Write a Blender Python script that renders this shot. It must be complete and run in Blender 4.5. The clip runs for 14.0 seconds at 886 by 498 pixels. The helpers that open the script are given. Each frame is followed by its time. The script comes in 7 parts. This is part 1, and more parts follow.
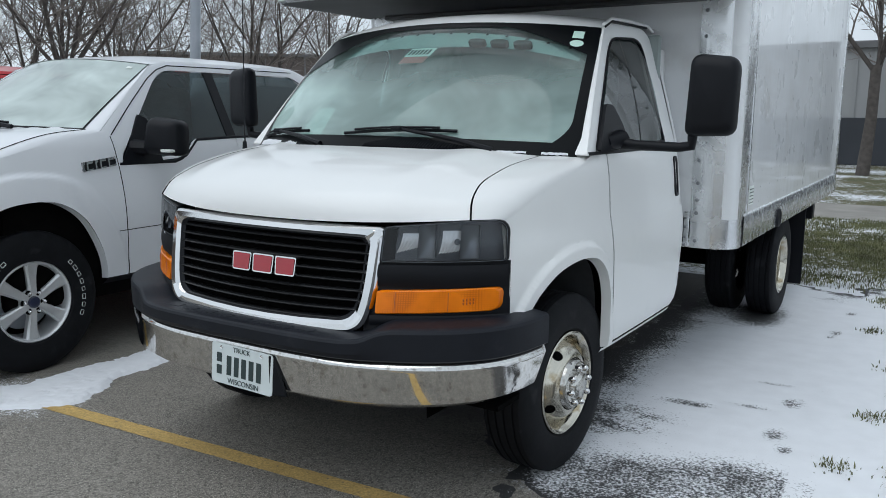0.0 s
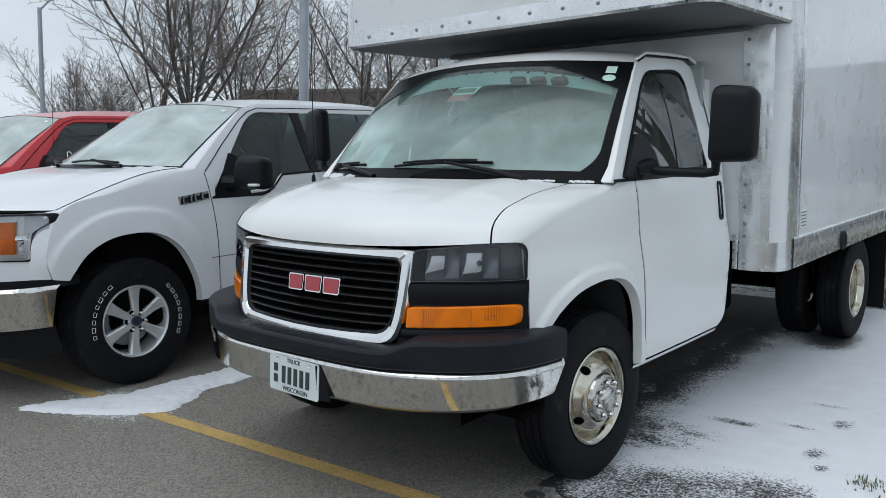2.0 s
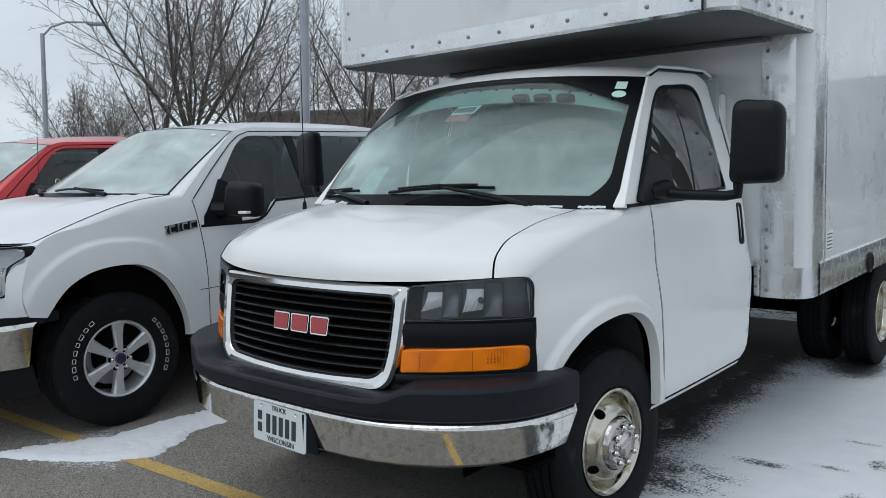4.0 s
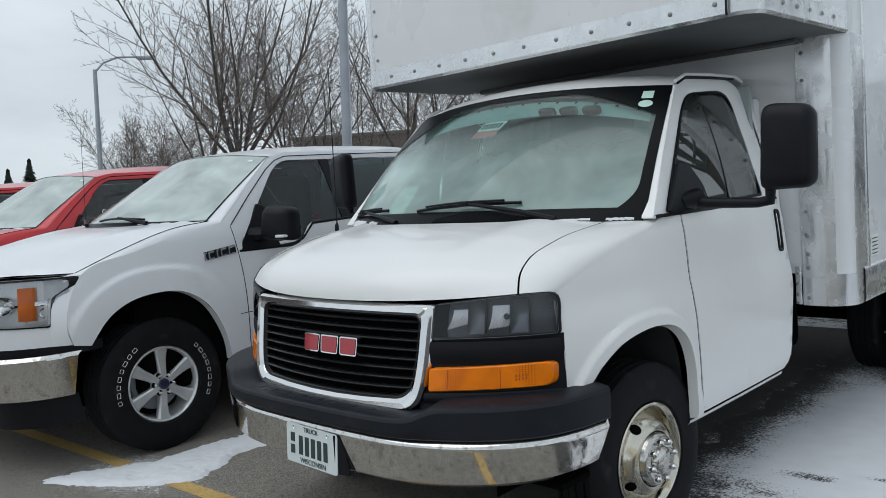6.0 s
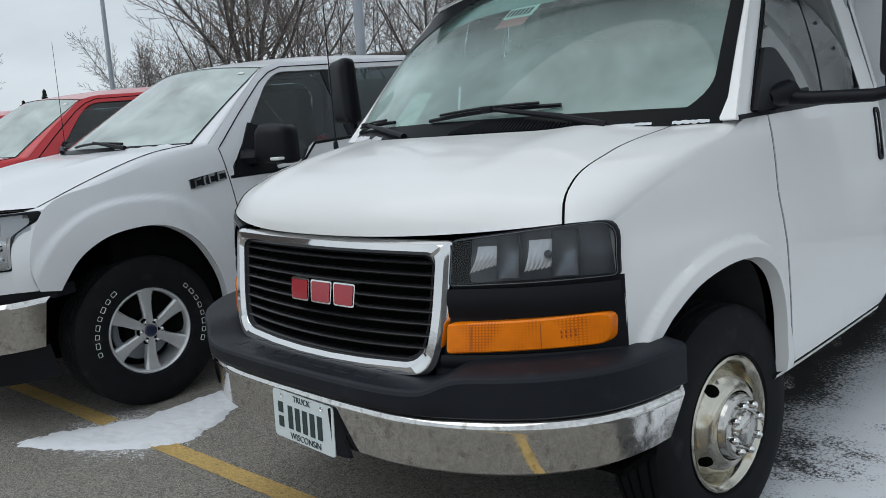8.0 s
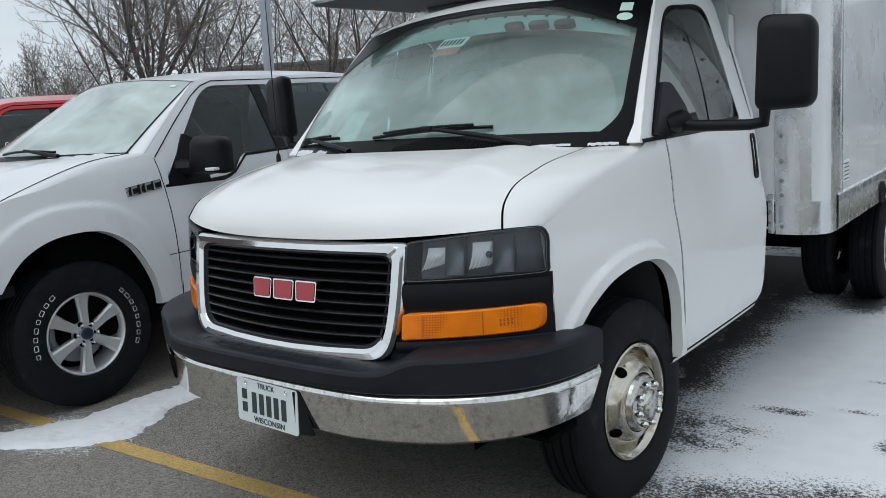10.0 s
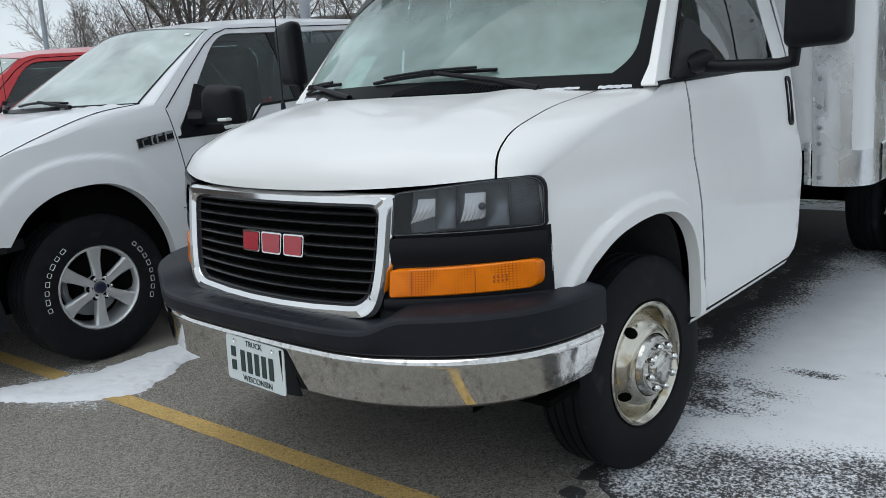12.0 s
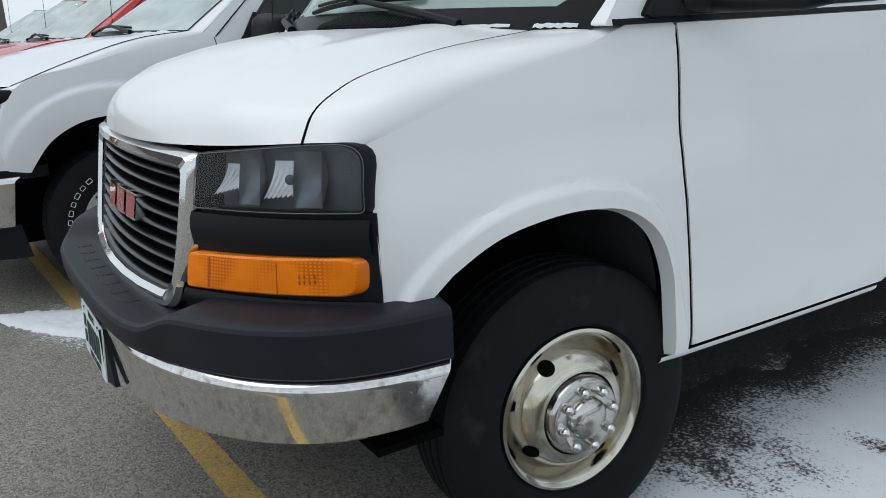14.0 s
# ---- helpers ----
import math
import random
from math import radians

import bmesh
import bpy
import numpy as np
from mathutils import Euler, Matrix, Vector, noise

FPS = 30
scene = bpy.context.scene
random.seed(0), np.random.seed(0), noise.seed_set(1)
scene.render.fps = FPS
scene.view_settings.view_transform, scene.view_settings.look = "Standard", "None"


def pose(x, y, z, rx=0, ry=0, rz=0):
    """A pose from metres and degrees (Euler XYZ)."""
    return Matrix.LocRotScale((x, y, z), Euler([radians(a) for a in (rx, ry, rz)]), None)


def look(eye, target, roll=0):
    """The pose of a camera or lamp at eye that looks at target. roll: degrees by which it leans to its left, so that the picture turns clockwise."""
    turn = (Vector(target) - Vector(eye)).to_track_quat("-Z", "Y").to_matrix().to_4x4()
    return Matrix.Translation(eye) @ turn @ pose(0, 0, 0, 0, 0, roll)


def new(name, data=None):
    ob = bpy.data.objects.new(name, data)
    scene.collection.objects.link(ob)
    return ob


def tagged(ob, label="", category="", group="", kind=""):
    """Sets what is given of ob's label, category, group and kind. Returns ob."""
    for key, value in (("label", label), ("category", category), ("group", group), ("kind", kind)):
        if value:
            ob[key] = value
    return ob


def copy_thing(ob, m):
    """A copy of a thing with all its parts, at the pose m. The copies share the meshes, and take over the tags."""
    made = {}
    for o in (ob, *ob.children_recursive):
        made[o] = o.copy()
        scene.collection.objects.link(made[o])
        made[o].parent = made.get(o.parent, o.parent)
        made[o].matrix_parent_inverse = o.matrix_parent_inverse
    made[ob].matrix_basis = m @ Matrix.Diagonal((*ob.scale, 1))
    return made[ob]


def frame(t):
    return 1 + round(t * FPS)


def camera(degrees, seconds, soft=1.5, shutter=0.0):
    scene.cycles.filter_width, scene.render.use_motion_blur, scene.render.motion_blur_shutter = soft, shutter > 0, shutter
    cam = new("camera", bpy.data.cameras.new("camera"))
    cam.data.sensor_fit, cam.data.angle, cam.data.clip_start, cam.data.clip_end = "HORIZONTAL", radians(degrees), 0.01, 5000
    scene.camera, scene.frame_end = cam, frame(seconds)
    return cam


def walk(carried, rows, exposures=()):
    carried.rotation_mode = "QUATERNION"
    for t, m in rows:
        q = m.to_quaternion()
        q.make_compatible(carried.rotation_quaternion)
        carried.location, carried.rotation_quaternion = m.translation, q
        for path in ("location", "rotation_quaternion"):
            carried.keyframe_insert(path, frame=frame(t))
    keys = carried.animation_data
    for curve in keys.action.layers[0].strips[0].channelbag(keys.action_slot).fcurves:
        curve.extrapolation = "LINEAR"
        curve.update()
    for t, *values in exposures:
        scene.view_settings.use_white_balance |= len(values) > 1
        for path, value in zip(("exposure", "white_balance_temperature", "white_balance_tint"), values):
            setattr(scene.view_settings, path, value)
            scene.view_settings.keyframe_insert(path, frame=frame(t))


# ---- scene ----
cam = camera(56.5, 14.0, 0.9)
PATH = [
    (0, (-0.004, 0.358, 1.457), (-1.018, 2.05, 1.128), 0.4),
    (0.5, (0.138, 0.229, 1.489), (-0.958, 1.863, 1.126), 0.7),
    (1, (0.314, 0.228, 1.482), (-0.883, 1.797, 1.157), 0.6),
    (1.5, (0.433, 0.24, 1.492), (-0.82, 1.776, 1.226), -0.0),
    (2, (0.436, 0.293, 1.476), (-0.811, 1.836, 1.217), -1.1),
    (2.5, (0.296, 0.452, 1.472), (-0.962, 1.975, 1.156), -1.5),
    (3, (0.234, 0.524, 1.482), (-1.034, 2.045, 1.196), -1.2),
    (3.5, (0.261, 0.549, 1.501), (-0.997, 2.084, 1.254), -1.7),
    (3.7, (0.266, 0.547, 1.495), (-0.989, 2.088, 1.27), -1.9),
    (5.8, (0.34, 0.592, 1.495), (-0.988, 2.078, 1.331), -3.6),
    (6, (0.333, 0.611, 1.488), (-1.019, 2.075, 1.324), -4.1),
    (6.5, (0.174, 0.702, 1.476), (-1.172, 2.173, 1.322), -5.1),
    (7, (0.044, 0.796, 1.475), (-1.28, 2.279, 1.255), -5.0),
    (7.5, (-0.063, 0.975, 1.438), (-1.429, 2.406, 1.143), -5.8),
    (8, (-0.127, 1.126, 1.42), (-1.517, 2.522, 1.074), -5.8),
    (8.5, (-0.113, 1.049, 1.424), (-1.479, 2.469, 1.084), -5.9),
    (9, (-0.051, 0.842, 1.452), (-1.319, 2.349, 1.102), -5.5),
    (9.2, (-0.029, 0.784, 1.458), (-1.261, 2.319, 1.104), -5.2),
    (11.3, (-0.008, 0.753, 1.464), (-1.196, 2.328, 1.135), -3.8),
    (11.5, (-0.011, 0.79, 1.453), (-1.197, 2.355, 1.074), -3.9),
    (12, (0.012, 0.991, 1.411), (-1.276, 2.459, 0.975), -5.0),
    (12.5, (0.05, 1.181, 1.394), (-1.27, 2.614, 0.942), -4.9),
    (13, (0.053, 1.505, 1.366), (-1.317, 2.886, 0.901), -4.5),
    (13.5, (0.123, 1.813, 1.328), (-1.345, 3.067, 0.809), -3.7),
    (13.8, (0.165, 2.006, 1.323), (-1.388, 3.138, 0.771), -1.9),
    (14, (0.186, 2.143, 1.31), (-1.446, 3.172, 0.783), -3.0),
]
walk(cam, [(t, look(eye, target, roll)) for t, eye, target, roll in PATH],
     [(0, -0.04, 6170, 10), (1, 0.04, 6170, 10), (2, -0.08, 6170, 10), (3.5, -0.14, 6170, 10), (6, -0.16, 6300, 10), (7.5, -0.20, 6300, 10), (9, -0.07, 6300, 10), (12, -0.02, 6300, 10), (13, 0.04, 6250, 10), (14, 0.01, 6270, 10)])

# ---- world, sun ----
world = bpy.data.worlds.new("overcast")
scene.world = world
world.use_nodes = True
wn, wl = world.node_tree.nodes, world.node_tree.links
wn.clear()


def wnode(kind, **vals):
    n = wn.new(kind)
    for k, v in vals.items():
        n.inputs[k].default_value = v
    return n


SUN_EL, SUN_AZ = 60.0, 200.0
sky = wn.new("ShaderNodeTexSky")
sky.sky_type, sky.sun_disc = "NISHITA", False
sky.sun_elevation, sky.sun_rotation = radians(SUN_EL), radians(SUN_AZ)
tc = wn.new("ShaderNodeTexCoord")
mp = wn.new("ShaderNodeMapping")
mp.inputs["Scale"].default_value = (1.0, 1.0, 2.6)
cloud = wnode("ShaderNodeTexNoise", Scale=2.2, Detail=7.0, Roughness=0.55)
ramp = wn.new("ShaderNodeValToRGB")
ramp.color_ramp.elements[0].position, ramp.color_ramp.elements[0].color = 0.30, (7.9, 8.75, 9.35, 1)
ramp.color_ramp.elements[1].position, ramp.color_ramp.elements[1].color = 0.66, (11.0, 11.9, 12.4, 1)
mixs = wn.new("ShaderNodeMix")
mixs.data_type = "RGBA"
mixs.inputs["Factor"].default_value = 0.93
bg = wnode("ShaderNodeBackground", Strength=0.079)
wo = wn.new("ShaderNodeOutputWorld")
wl.new(tc.outputs["Generated"], mp.inputs["Vector"])
wl.new(mp.outputs["Vector"], cloud.inputs["Vector"])
wl.new(cloud.outputs["Fac"], ramp.inputs["Fac"])
wl.new(sky.outputs["Color"], mixs.inputs[6])
wl.new(ramp.outputs["Color"], mixs.inputs[7])
wl.new(mixs.outputs[2], bg.inputs["Color"])
wl.new(bg.outputs["Background"], wo.inputs["Surface"])
sun_data = bpy.data.lights.new("sun", "SUN")
sun_data.energy, sun_data.angle, sun_data.color = 0.85, radians(60), (1.0, 0.99, 0.96)
sun = new("sun", sun_data)
_a, _e = radians(SUN_AZ), radians(SUN_EL)
sun.matrix_world = look((0, 0, 30), (-math.sin(_a) * math.cos(_e), -math.cos(_a) * math.cos(_e), 30 - math.sin(_e)))


# ---- materials ----
def material(name, color, rough=0.5, metal=0.0, coat=0.0, var=0.12, scale=6.0, fine=0.0, fine_scale=120.0, bump=0.0, bump_scale=200.0,
             tint=None, tint_at=0.62, tint_scale=3.0, rough_var=0.0, coords="Object", spec=0.5):
    """A surface with two scales of variation in colour and roughness, and fine relief."""
    m = bpy.data.materials.new(name)
    m.use_nodes = True
    nt = m.node_tree
    b = nt.nodes["Principled BSDF"]
    b.inputs["Roughness"].default_value, b.inputs["Metallic"].default_value = rough, metal
    b.inputs["Coat Weight"].default_value, b.inputs["Coat Roughness"].default_value = coat, 0.04
    b.inputs["Specular IOR Level"].default_value = spec
    t = nt.nodes.new("ShaderNodeTexCoord")

    def noise_at(s, detail=4.0):
        n = nt.nodes.new("ShaderNodeTexNoise")
        n.inputs["Scale"].default_value, n.inputs["Detail"].default_value = s, detail
        nt.links.new(t.outputs[coords], n.inputs["Vector"])
        return n.outputs["Fac"]

    def mixc(fac, a, bb, kind="MIX"):
        n = nt.nodes.new("ShaderNodeMix")
        n.data_type, n.blend_type = "RGBA", kind
        for val, i in ((fac, 0), (a, 6), (bb, 7)):
            if isinstance(val, (int, float)):
                n.inputs[i].default_value = val
            elif isinstance(val, tuple):
                n.inputs[i].default_value = (*val[:3], 1)
            else:
                nt.links.new(val, n.inputs[i])
        return n.outputs[2]

    def span(src, lo, hi, a=0.0, bb=1.0):
        n = nt.nodes.new("ShaderNodeMapRange")
        n.inputs["From Min"].default_value, n.inputs["From Max"].default_value = lo, hi
        n.inputs["To Min"].default_value, n.inputs["To Max"].default_value = a, bb
        nt.links.new(src, n.inputs["Value"])
        return n.outputs["Result"]

    col = mixc(span(noise_at(scale), 0.3, 0.7), tuple(c * (1 - var) for c in color), tuple(min(1, c * (1 + var)) for c in color))
    if fine:
        col = mixc(span(noise_at(fine_scale, 3.0), 0.3, 0.7, 0, 1), tuple(c * (1 - fine) for c in color), col)
    if tint:
        col = mixc(span(noise_at(tint_scale, 6.0), tint_at, tint_at + 0.12), col, tint)
    nt.links.new(col, b.inputs["Base Color"])
    if rough_var:
        nt.links.new(span(noise_at(scale * 2.3), 0.3, 0.7, max(0, rough - rough_var), rough + rough_var), b.inputs["Roughness"])
    if bump:
        n = nt.nodes.new("ShaderNodeBump")
        n.inputs["Strength"].default_value, n.inputs["Distance"].default_value = bump, 0.004
        nt.links.new(noise_at(bump_scale, 5.0), n.inputs["Height"])
        nt.links.new(n.outputs["Normal"], b.inputs["Normal"])
    return m


def glass(name, tint, gloss=0.04, rough=0.0, haze=0.0, haze_color=(0.7, 0.8, 0.78), haze_scale=2.5, frost_glare=1.0, clear_top=None):
    """A pane: light goes straight through, tinted; a Fresnel share is mirrored; a film of frost and dust, with painted
    glare, scatters some.
    """
    m = bpy.data.materials.new(name)
    m.use_nodes = True
    nt = m.node_tree
    nt.nodes.clear()
    tr, gl = nt.nodes.new("ShaderNodeBsdfTransparent"), nt.nodes.new("ShaderNodeBsdfGlossy")
    tr.inputs["Color"].default_value = (*tint, 1)
    gl.inputs["Roughness"].default_value = rough
    fr = nt.nodes.new("ShaderNodeFresnel")
    fr.inputs["IOR"].default_value = 1.5 + gloss
    mx, out = nt.nodes.new("ShaderNodeMixShader"), nt.nodes.new("ShaderNodeOutputMaterial")
    under = tr.outputs["BSDF"]
    if haze:
        df = nt.nodes.new("ShaderNodeBsdfDiffuse")
        df.inputs["Color"].default_value = (*haze_color, 1)
        hm, hn, hr, tx = (nt.nodes.new(k) for k in ("ShaderNodeMixShader", "ShaderNodeTexNoise", "ShaderNodeMapRange", "ShaderNodeTexCoord"))
        hn.inputs["Scale"].default_value, hn.inputs["Detail"].default_value, hn.inputs["Distortion"].default_value = haze_scale, 3.0, 0.6
        nt.links.new(tx.outputs["Object"], hn.inputs["Vector"])
        hr.inputs["From Min"].default_value, hr.inputs["From Max"].default_value = 0.35, 0.68
        hr.inputs["To Min"].default_value, hr.inputs["To Max"].default_value = haze * 0.7, haze * 1.3
        nt.links.new(hn.outputs["Fac"], hr.inputs["Value"])
        # more haze towards low x, sky glare put into the film's colour
        fx, fs, fm = (nt.nodes.new(k) for k in ("ShaderNodeSeparateXYZ", "ShaderNodeMapRange", "ShaderNodeMath"))
        nt.links.new(tx.outputs["Object"], fx.inputs["Vector"])
        nt.links.new(fx.outputs["X"], fs.inputs["Value"])
        fs.inputs["From Min"].default_value, fs.inputs["From Max"].default_value = -0.75, 0.25
        fs.inputs["To Min"].default_value, fs.inputs["To Max"].default_value = frost_glare, 1.0
        fm.operation = "MULTIPLY"
        nt.links.new(hr.outputs["Result"], fm.inputs[0])
        nt.links.new(fs.outputs["Result"], fm.inputs[1])
        film = fm.outputs["Value"]
        if clear_top:
            # the film of road dirt and painted sky glare thins out towards the top of the pane
            tz, tm = nt.nodes.new("ShaderNodeMapRange"), nt.nodes.new("ShaderNodeMath")
            nt.links.new(fx.outputs["Z"], tz.inputs["Value"])
            for k, v in zip(("From Min", "From Max", "To Min", "To Max"), clear_top):
                tz.inputs[k].default_value = v
            tm.operation = "MULTIPLY"
            nt.links.new(film, tm.inputs[0])
            nt.links.new(tz.outputs["Result"], tm.inputs[1])
            film = tm.outputs["Value"]
        nt.links.new(film, hm.inputs["Fac"])
        nt.links.new(under, hm.inputs[1])
        nt.links.new(df.outputs["BSDF"], hm.inputs[2])
        under = hm.outputs["Shader"]
    nt.links.new(fr.outputs["Fac"], mx.inputs["Fac"])
    nt.links.new(under, mx.inputs[1])
    nt.links.new(gl.outputs["BSDF"], mx.inputs[2])
    nt.links.new(mx.outputs["Shader"], out.inputs["Surface"])
    return m


WHITE = material("white_paint", (0.835, 0.84, 0.83), 0.34, coat=0.5, var=0.02, scale=1.3, tint=(0.79, 0.795, 0.79), tint_at=0.60, tint_scale=2.0, rough_var=0.03)
WHITE2 = material("pickup_paint", (0.80, 0.815, 0.84), 0.30, coat=0.45, var=0.03, scale=2.0, tint=(0.70, 0.72, 0.75), tint_at=0.60, tint_scale=2.0)
RED = material("red_paint", (0.58, 0.012, 0.020), 0.30, coat=0.6, var=0.05)
BOXWHITE = material("box_panel", (0.77, 0.78, 0.79), 0.30, var=0.05, scale=1.5, coat=0.7, tint=(0.67, 0.67, 0.66), tint_at=0.58, tint_scale=2.5, rough_var=0.06)
ALU = material("aluminium", (0.72, 0.73, 0.74), 0.24, metal=0.85, var=0.06, scale=5.0, tint=(0.56, 0.56, 0.56), tint_at=0.66, tint_scale=7.0, rough_var=0.1)
CHROME = material("chrome", (0.80, 0.80, 0.80), 0.06, metal=1.0, var=0.05, scale=4.0)
CHROME_WORN = material("worn_chrome", (0.76, 0.75, 0.73), 0.07, metal=1.0, var=0.06, scale=9.0, tint=(0.50, 0.48, 0.44), tint_at=0.55, tint_scale=34.0, rough_var=0.06, fine=0.16, fine_scale=75.0)
STAINLESS = material("stainless_wheel", (0.60, 0.57, 0.49), 0.17, metal=1.0, var=0.12, scale=9.0, tint=(0.45, 0.38, 0.26), tint_at=0.56, tint_scale=10.0, rough_var=0.06)
HUBMETAL = material("hub_cover", (0.56, 0.55, 0.52), 0.16, metal=1.0, var=0.12, scale=18.0, tint=(0.34, 0.30, 0.24), tint_at=0.55, tint_scale=22.0)
ALLOY = material("alloy_wheel", (0.66, 0.67, 0.68), 0.36, metal=0.55, var=0.06, scale=12.0)
PAD = material("bumper_plastic", (0.0088, 0.0108, 0.0165), 0.52, spec=0.30, var=0.15, scale=14.0, bump=0.12, bump_scale=700.0, tint=(0.022, 0.023, 0.028), tint_at=0.62, tint_scale=14.0)
BLACK = material("black_plastic", (0.0060, 0.0068, 0.0095), 0.45, var=0.15, spec=0.22, bump=0.08, bump_scale=600.0)
FRIT = material("black_border", (0.004, 0.005, 0.006), 0.35, var=0.1, spec=0.12)
# near-black that puts the shade of underbody, wells and gaps into the colour
DARK = material("recess_shade", (0.003, 0.003, 0.003), 0.95, spec=0.05, var=0.3, scale=12.0)
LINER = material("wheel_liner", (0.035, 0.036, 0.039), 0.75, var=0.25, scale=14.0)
RUBBER = material("tyre_rubber", (0.0060, 0.0066, 0.0085), 0.70, spec=0.20, var=0.2, scale=16.0, bump=0.15, bump_scale=350.0, tint=(0.020, 0.021, 0.024), tint_at=0.60, tint_scale=9.0)
AMBER = material("amber_lens", (0.92, 0.215, 0.001), 0.22, coat=0.12, var=0.16, scale=9.0, spec=0.25)
AMBERDARK = material("amber_shade", (0.42, 0.075, 0.003), 0.3, coat=0.4, var=0.1)
REDBADGE = material("red_badge", (0.38, 0.010, 0.022), 0.25, coat=0.8, var=0.05)
HEADIN = material("lamp_housing", (0.105, 0.116, 0.135), 0.35, var=0.2, scale=20.0)
REFLECT = material("mirror_silver", (0.9, 0.9, 0.9), 0.05, metal=1.0, var=0.02)
LAMPSILVER = material("lamp_reflector", (0.93, 0.94, 0.95), 0.24, metal=0.35, var=0.05, scale=40.0, fine=0.12, fine_scale=90.0)
LAMPGREY = material("lamp_bowl", (0.22, 0.235, 0.26), 0.30, metal=0.5, var=0.1, scale=30.0)
LAMPSMOKE = material("marker_lamp", (0.045, 0.022, 0.018), 0.35, var=0.2, scale=20.0)
HEADTRIM = material("headliner_trim", (0.45, 0.49, 0.48), 0.7, var=0.08, scale=5.0)
INTERIOR = material("cabin_trim", (0.36, 0.41, 0.40), 0.8, var=0.10, scale=3.0)
SEAT = material("seat_fabric", (0.34, 0.38, 0.37), 0.9, var=0.15, scale=20.0, bump=0.2)
DARKTRIM = material("dark_dash", (0.16, 0.19, 0.185), 0.6, var=0.15)
PAPER = material("paper", (0.80, 0.84, 0.80), 0.7, var=0.03)
STICKER = material("pale_green_sticker", (0.55, 0.75, 0.66), 0.5, var=0.03)
REDINK = material("red_print", (0.62, 0.17, 0.16), 0.6, var=0.05)
INK = material("dark_print", (0.03, 0.05, 0.05), 0.6, var=0.05)
PLATE = material("plate_face", (0.70, 0.76, 0.76), 0.4, var=0.03)
CLEAR = glass("clear_lens", (0.86, 0.88, 0.90), 0.02)
# pale haze adds the brightness of reflected sky to the dusty glass
WGLASS = glass("windscreen_glass", (0.48, 0.80, 0.76), 0.06, haze=0.34, haze_color=(0.60, 0.79, 0.74), frost_glare=2.3, clear_top=(1.54, 1.74, 1.0, 0.10))
FROSTED = glass("frosted_windscreen", (0.70, 0.86, 0.81), 0.25, haze=0.72, haze_color=(0.70, 0.80, 0.765), haze_scale=2.2)
TINTED = glass("tinted_glass", (0.11, 0.165, 0.175), 0.12, haze=0.035, haze_color=(0.5, 0.62, 0.62))
SIDEGLASS = glass("side_glass", (0.30, 0.42, 0.40), 1.2, haze=0.04, haze_color=(0.5, 0.6, 0.58))
RIVET = material("rivet_head", (0.30, 0.31, 0.32), 0.4, metal=0.6, var=0.1, scale=30.0)
# the overhang's shade is put into this dark grey
SHADED_SOFFIT = material("attic_underside", (0.11, 0.113, 0.117), 0.55, metal=0.3, var=0.15, scale=3.0)
STEEL = material("galvanised_steel", (0.36, 0.39, 0.43), 0.45, metal=0.4, var=0.10, scale=3.0)
BARK = material("bark", (0.092, 0.080, 0.073), 0.9, var=0.3, scale=8.0, bump=0.6, bump_scale=40.0)
TWIG = material("twig", (0.190, 0.164, 0.150), 0.9, var=0.25, scale=6.0)
def ripple(m, scale, strength, dist):
    """Long shallow ripples in a sheet's surface."""
    nt = m.node_tree
    tx, mp_, nz, bp_ = (nt.nodes.new(k) for k in ("ShaderNodeTexCoord", "ShaderNodeMapping", "ShaderNodeTexNoise", "ShaderNodeBump"))
    mp_.inputs["Scale"].default_value = scale
    nz.inputs["Scale"].default_value, nz.inputs["Detail"].default_value = 1.0, 2.0
    bp_.inputs["Strength"].default_value, bp_.inputs["Distance"].default_value = strength, dist
    nt.links.new(tx.outputs["Object"], mp_.inputs["Vector"])
    nt.links.new(mp_.outputs["Vector"], nz.inputs["Vector"])
    nt.links.new(nz.outputs["Fac"], bp_.inputs["Height"])
    b = nt.nodes["Principled BSDF"]
    nt.links.new(bp_.outputs["Normal"], b.inputs["Coat Normal"])
    nt.links.new(bp_.outputs["Normal"], b.inputs["Normal"])




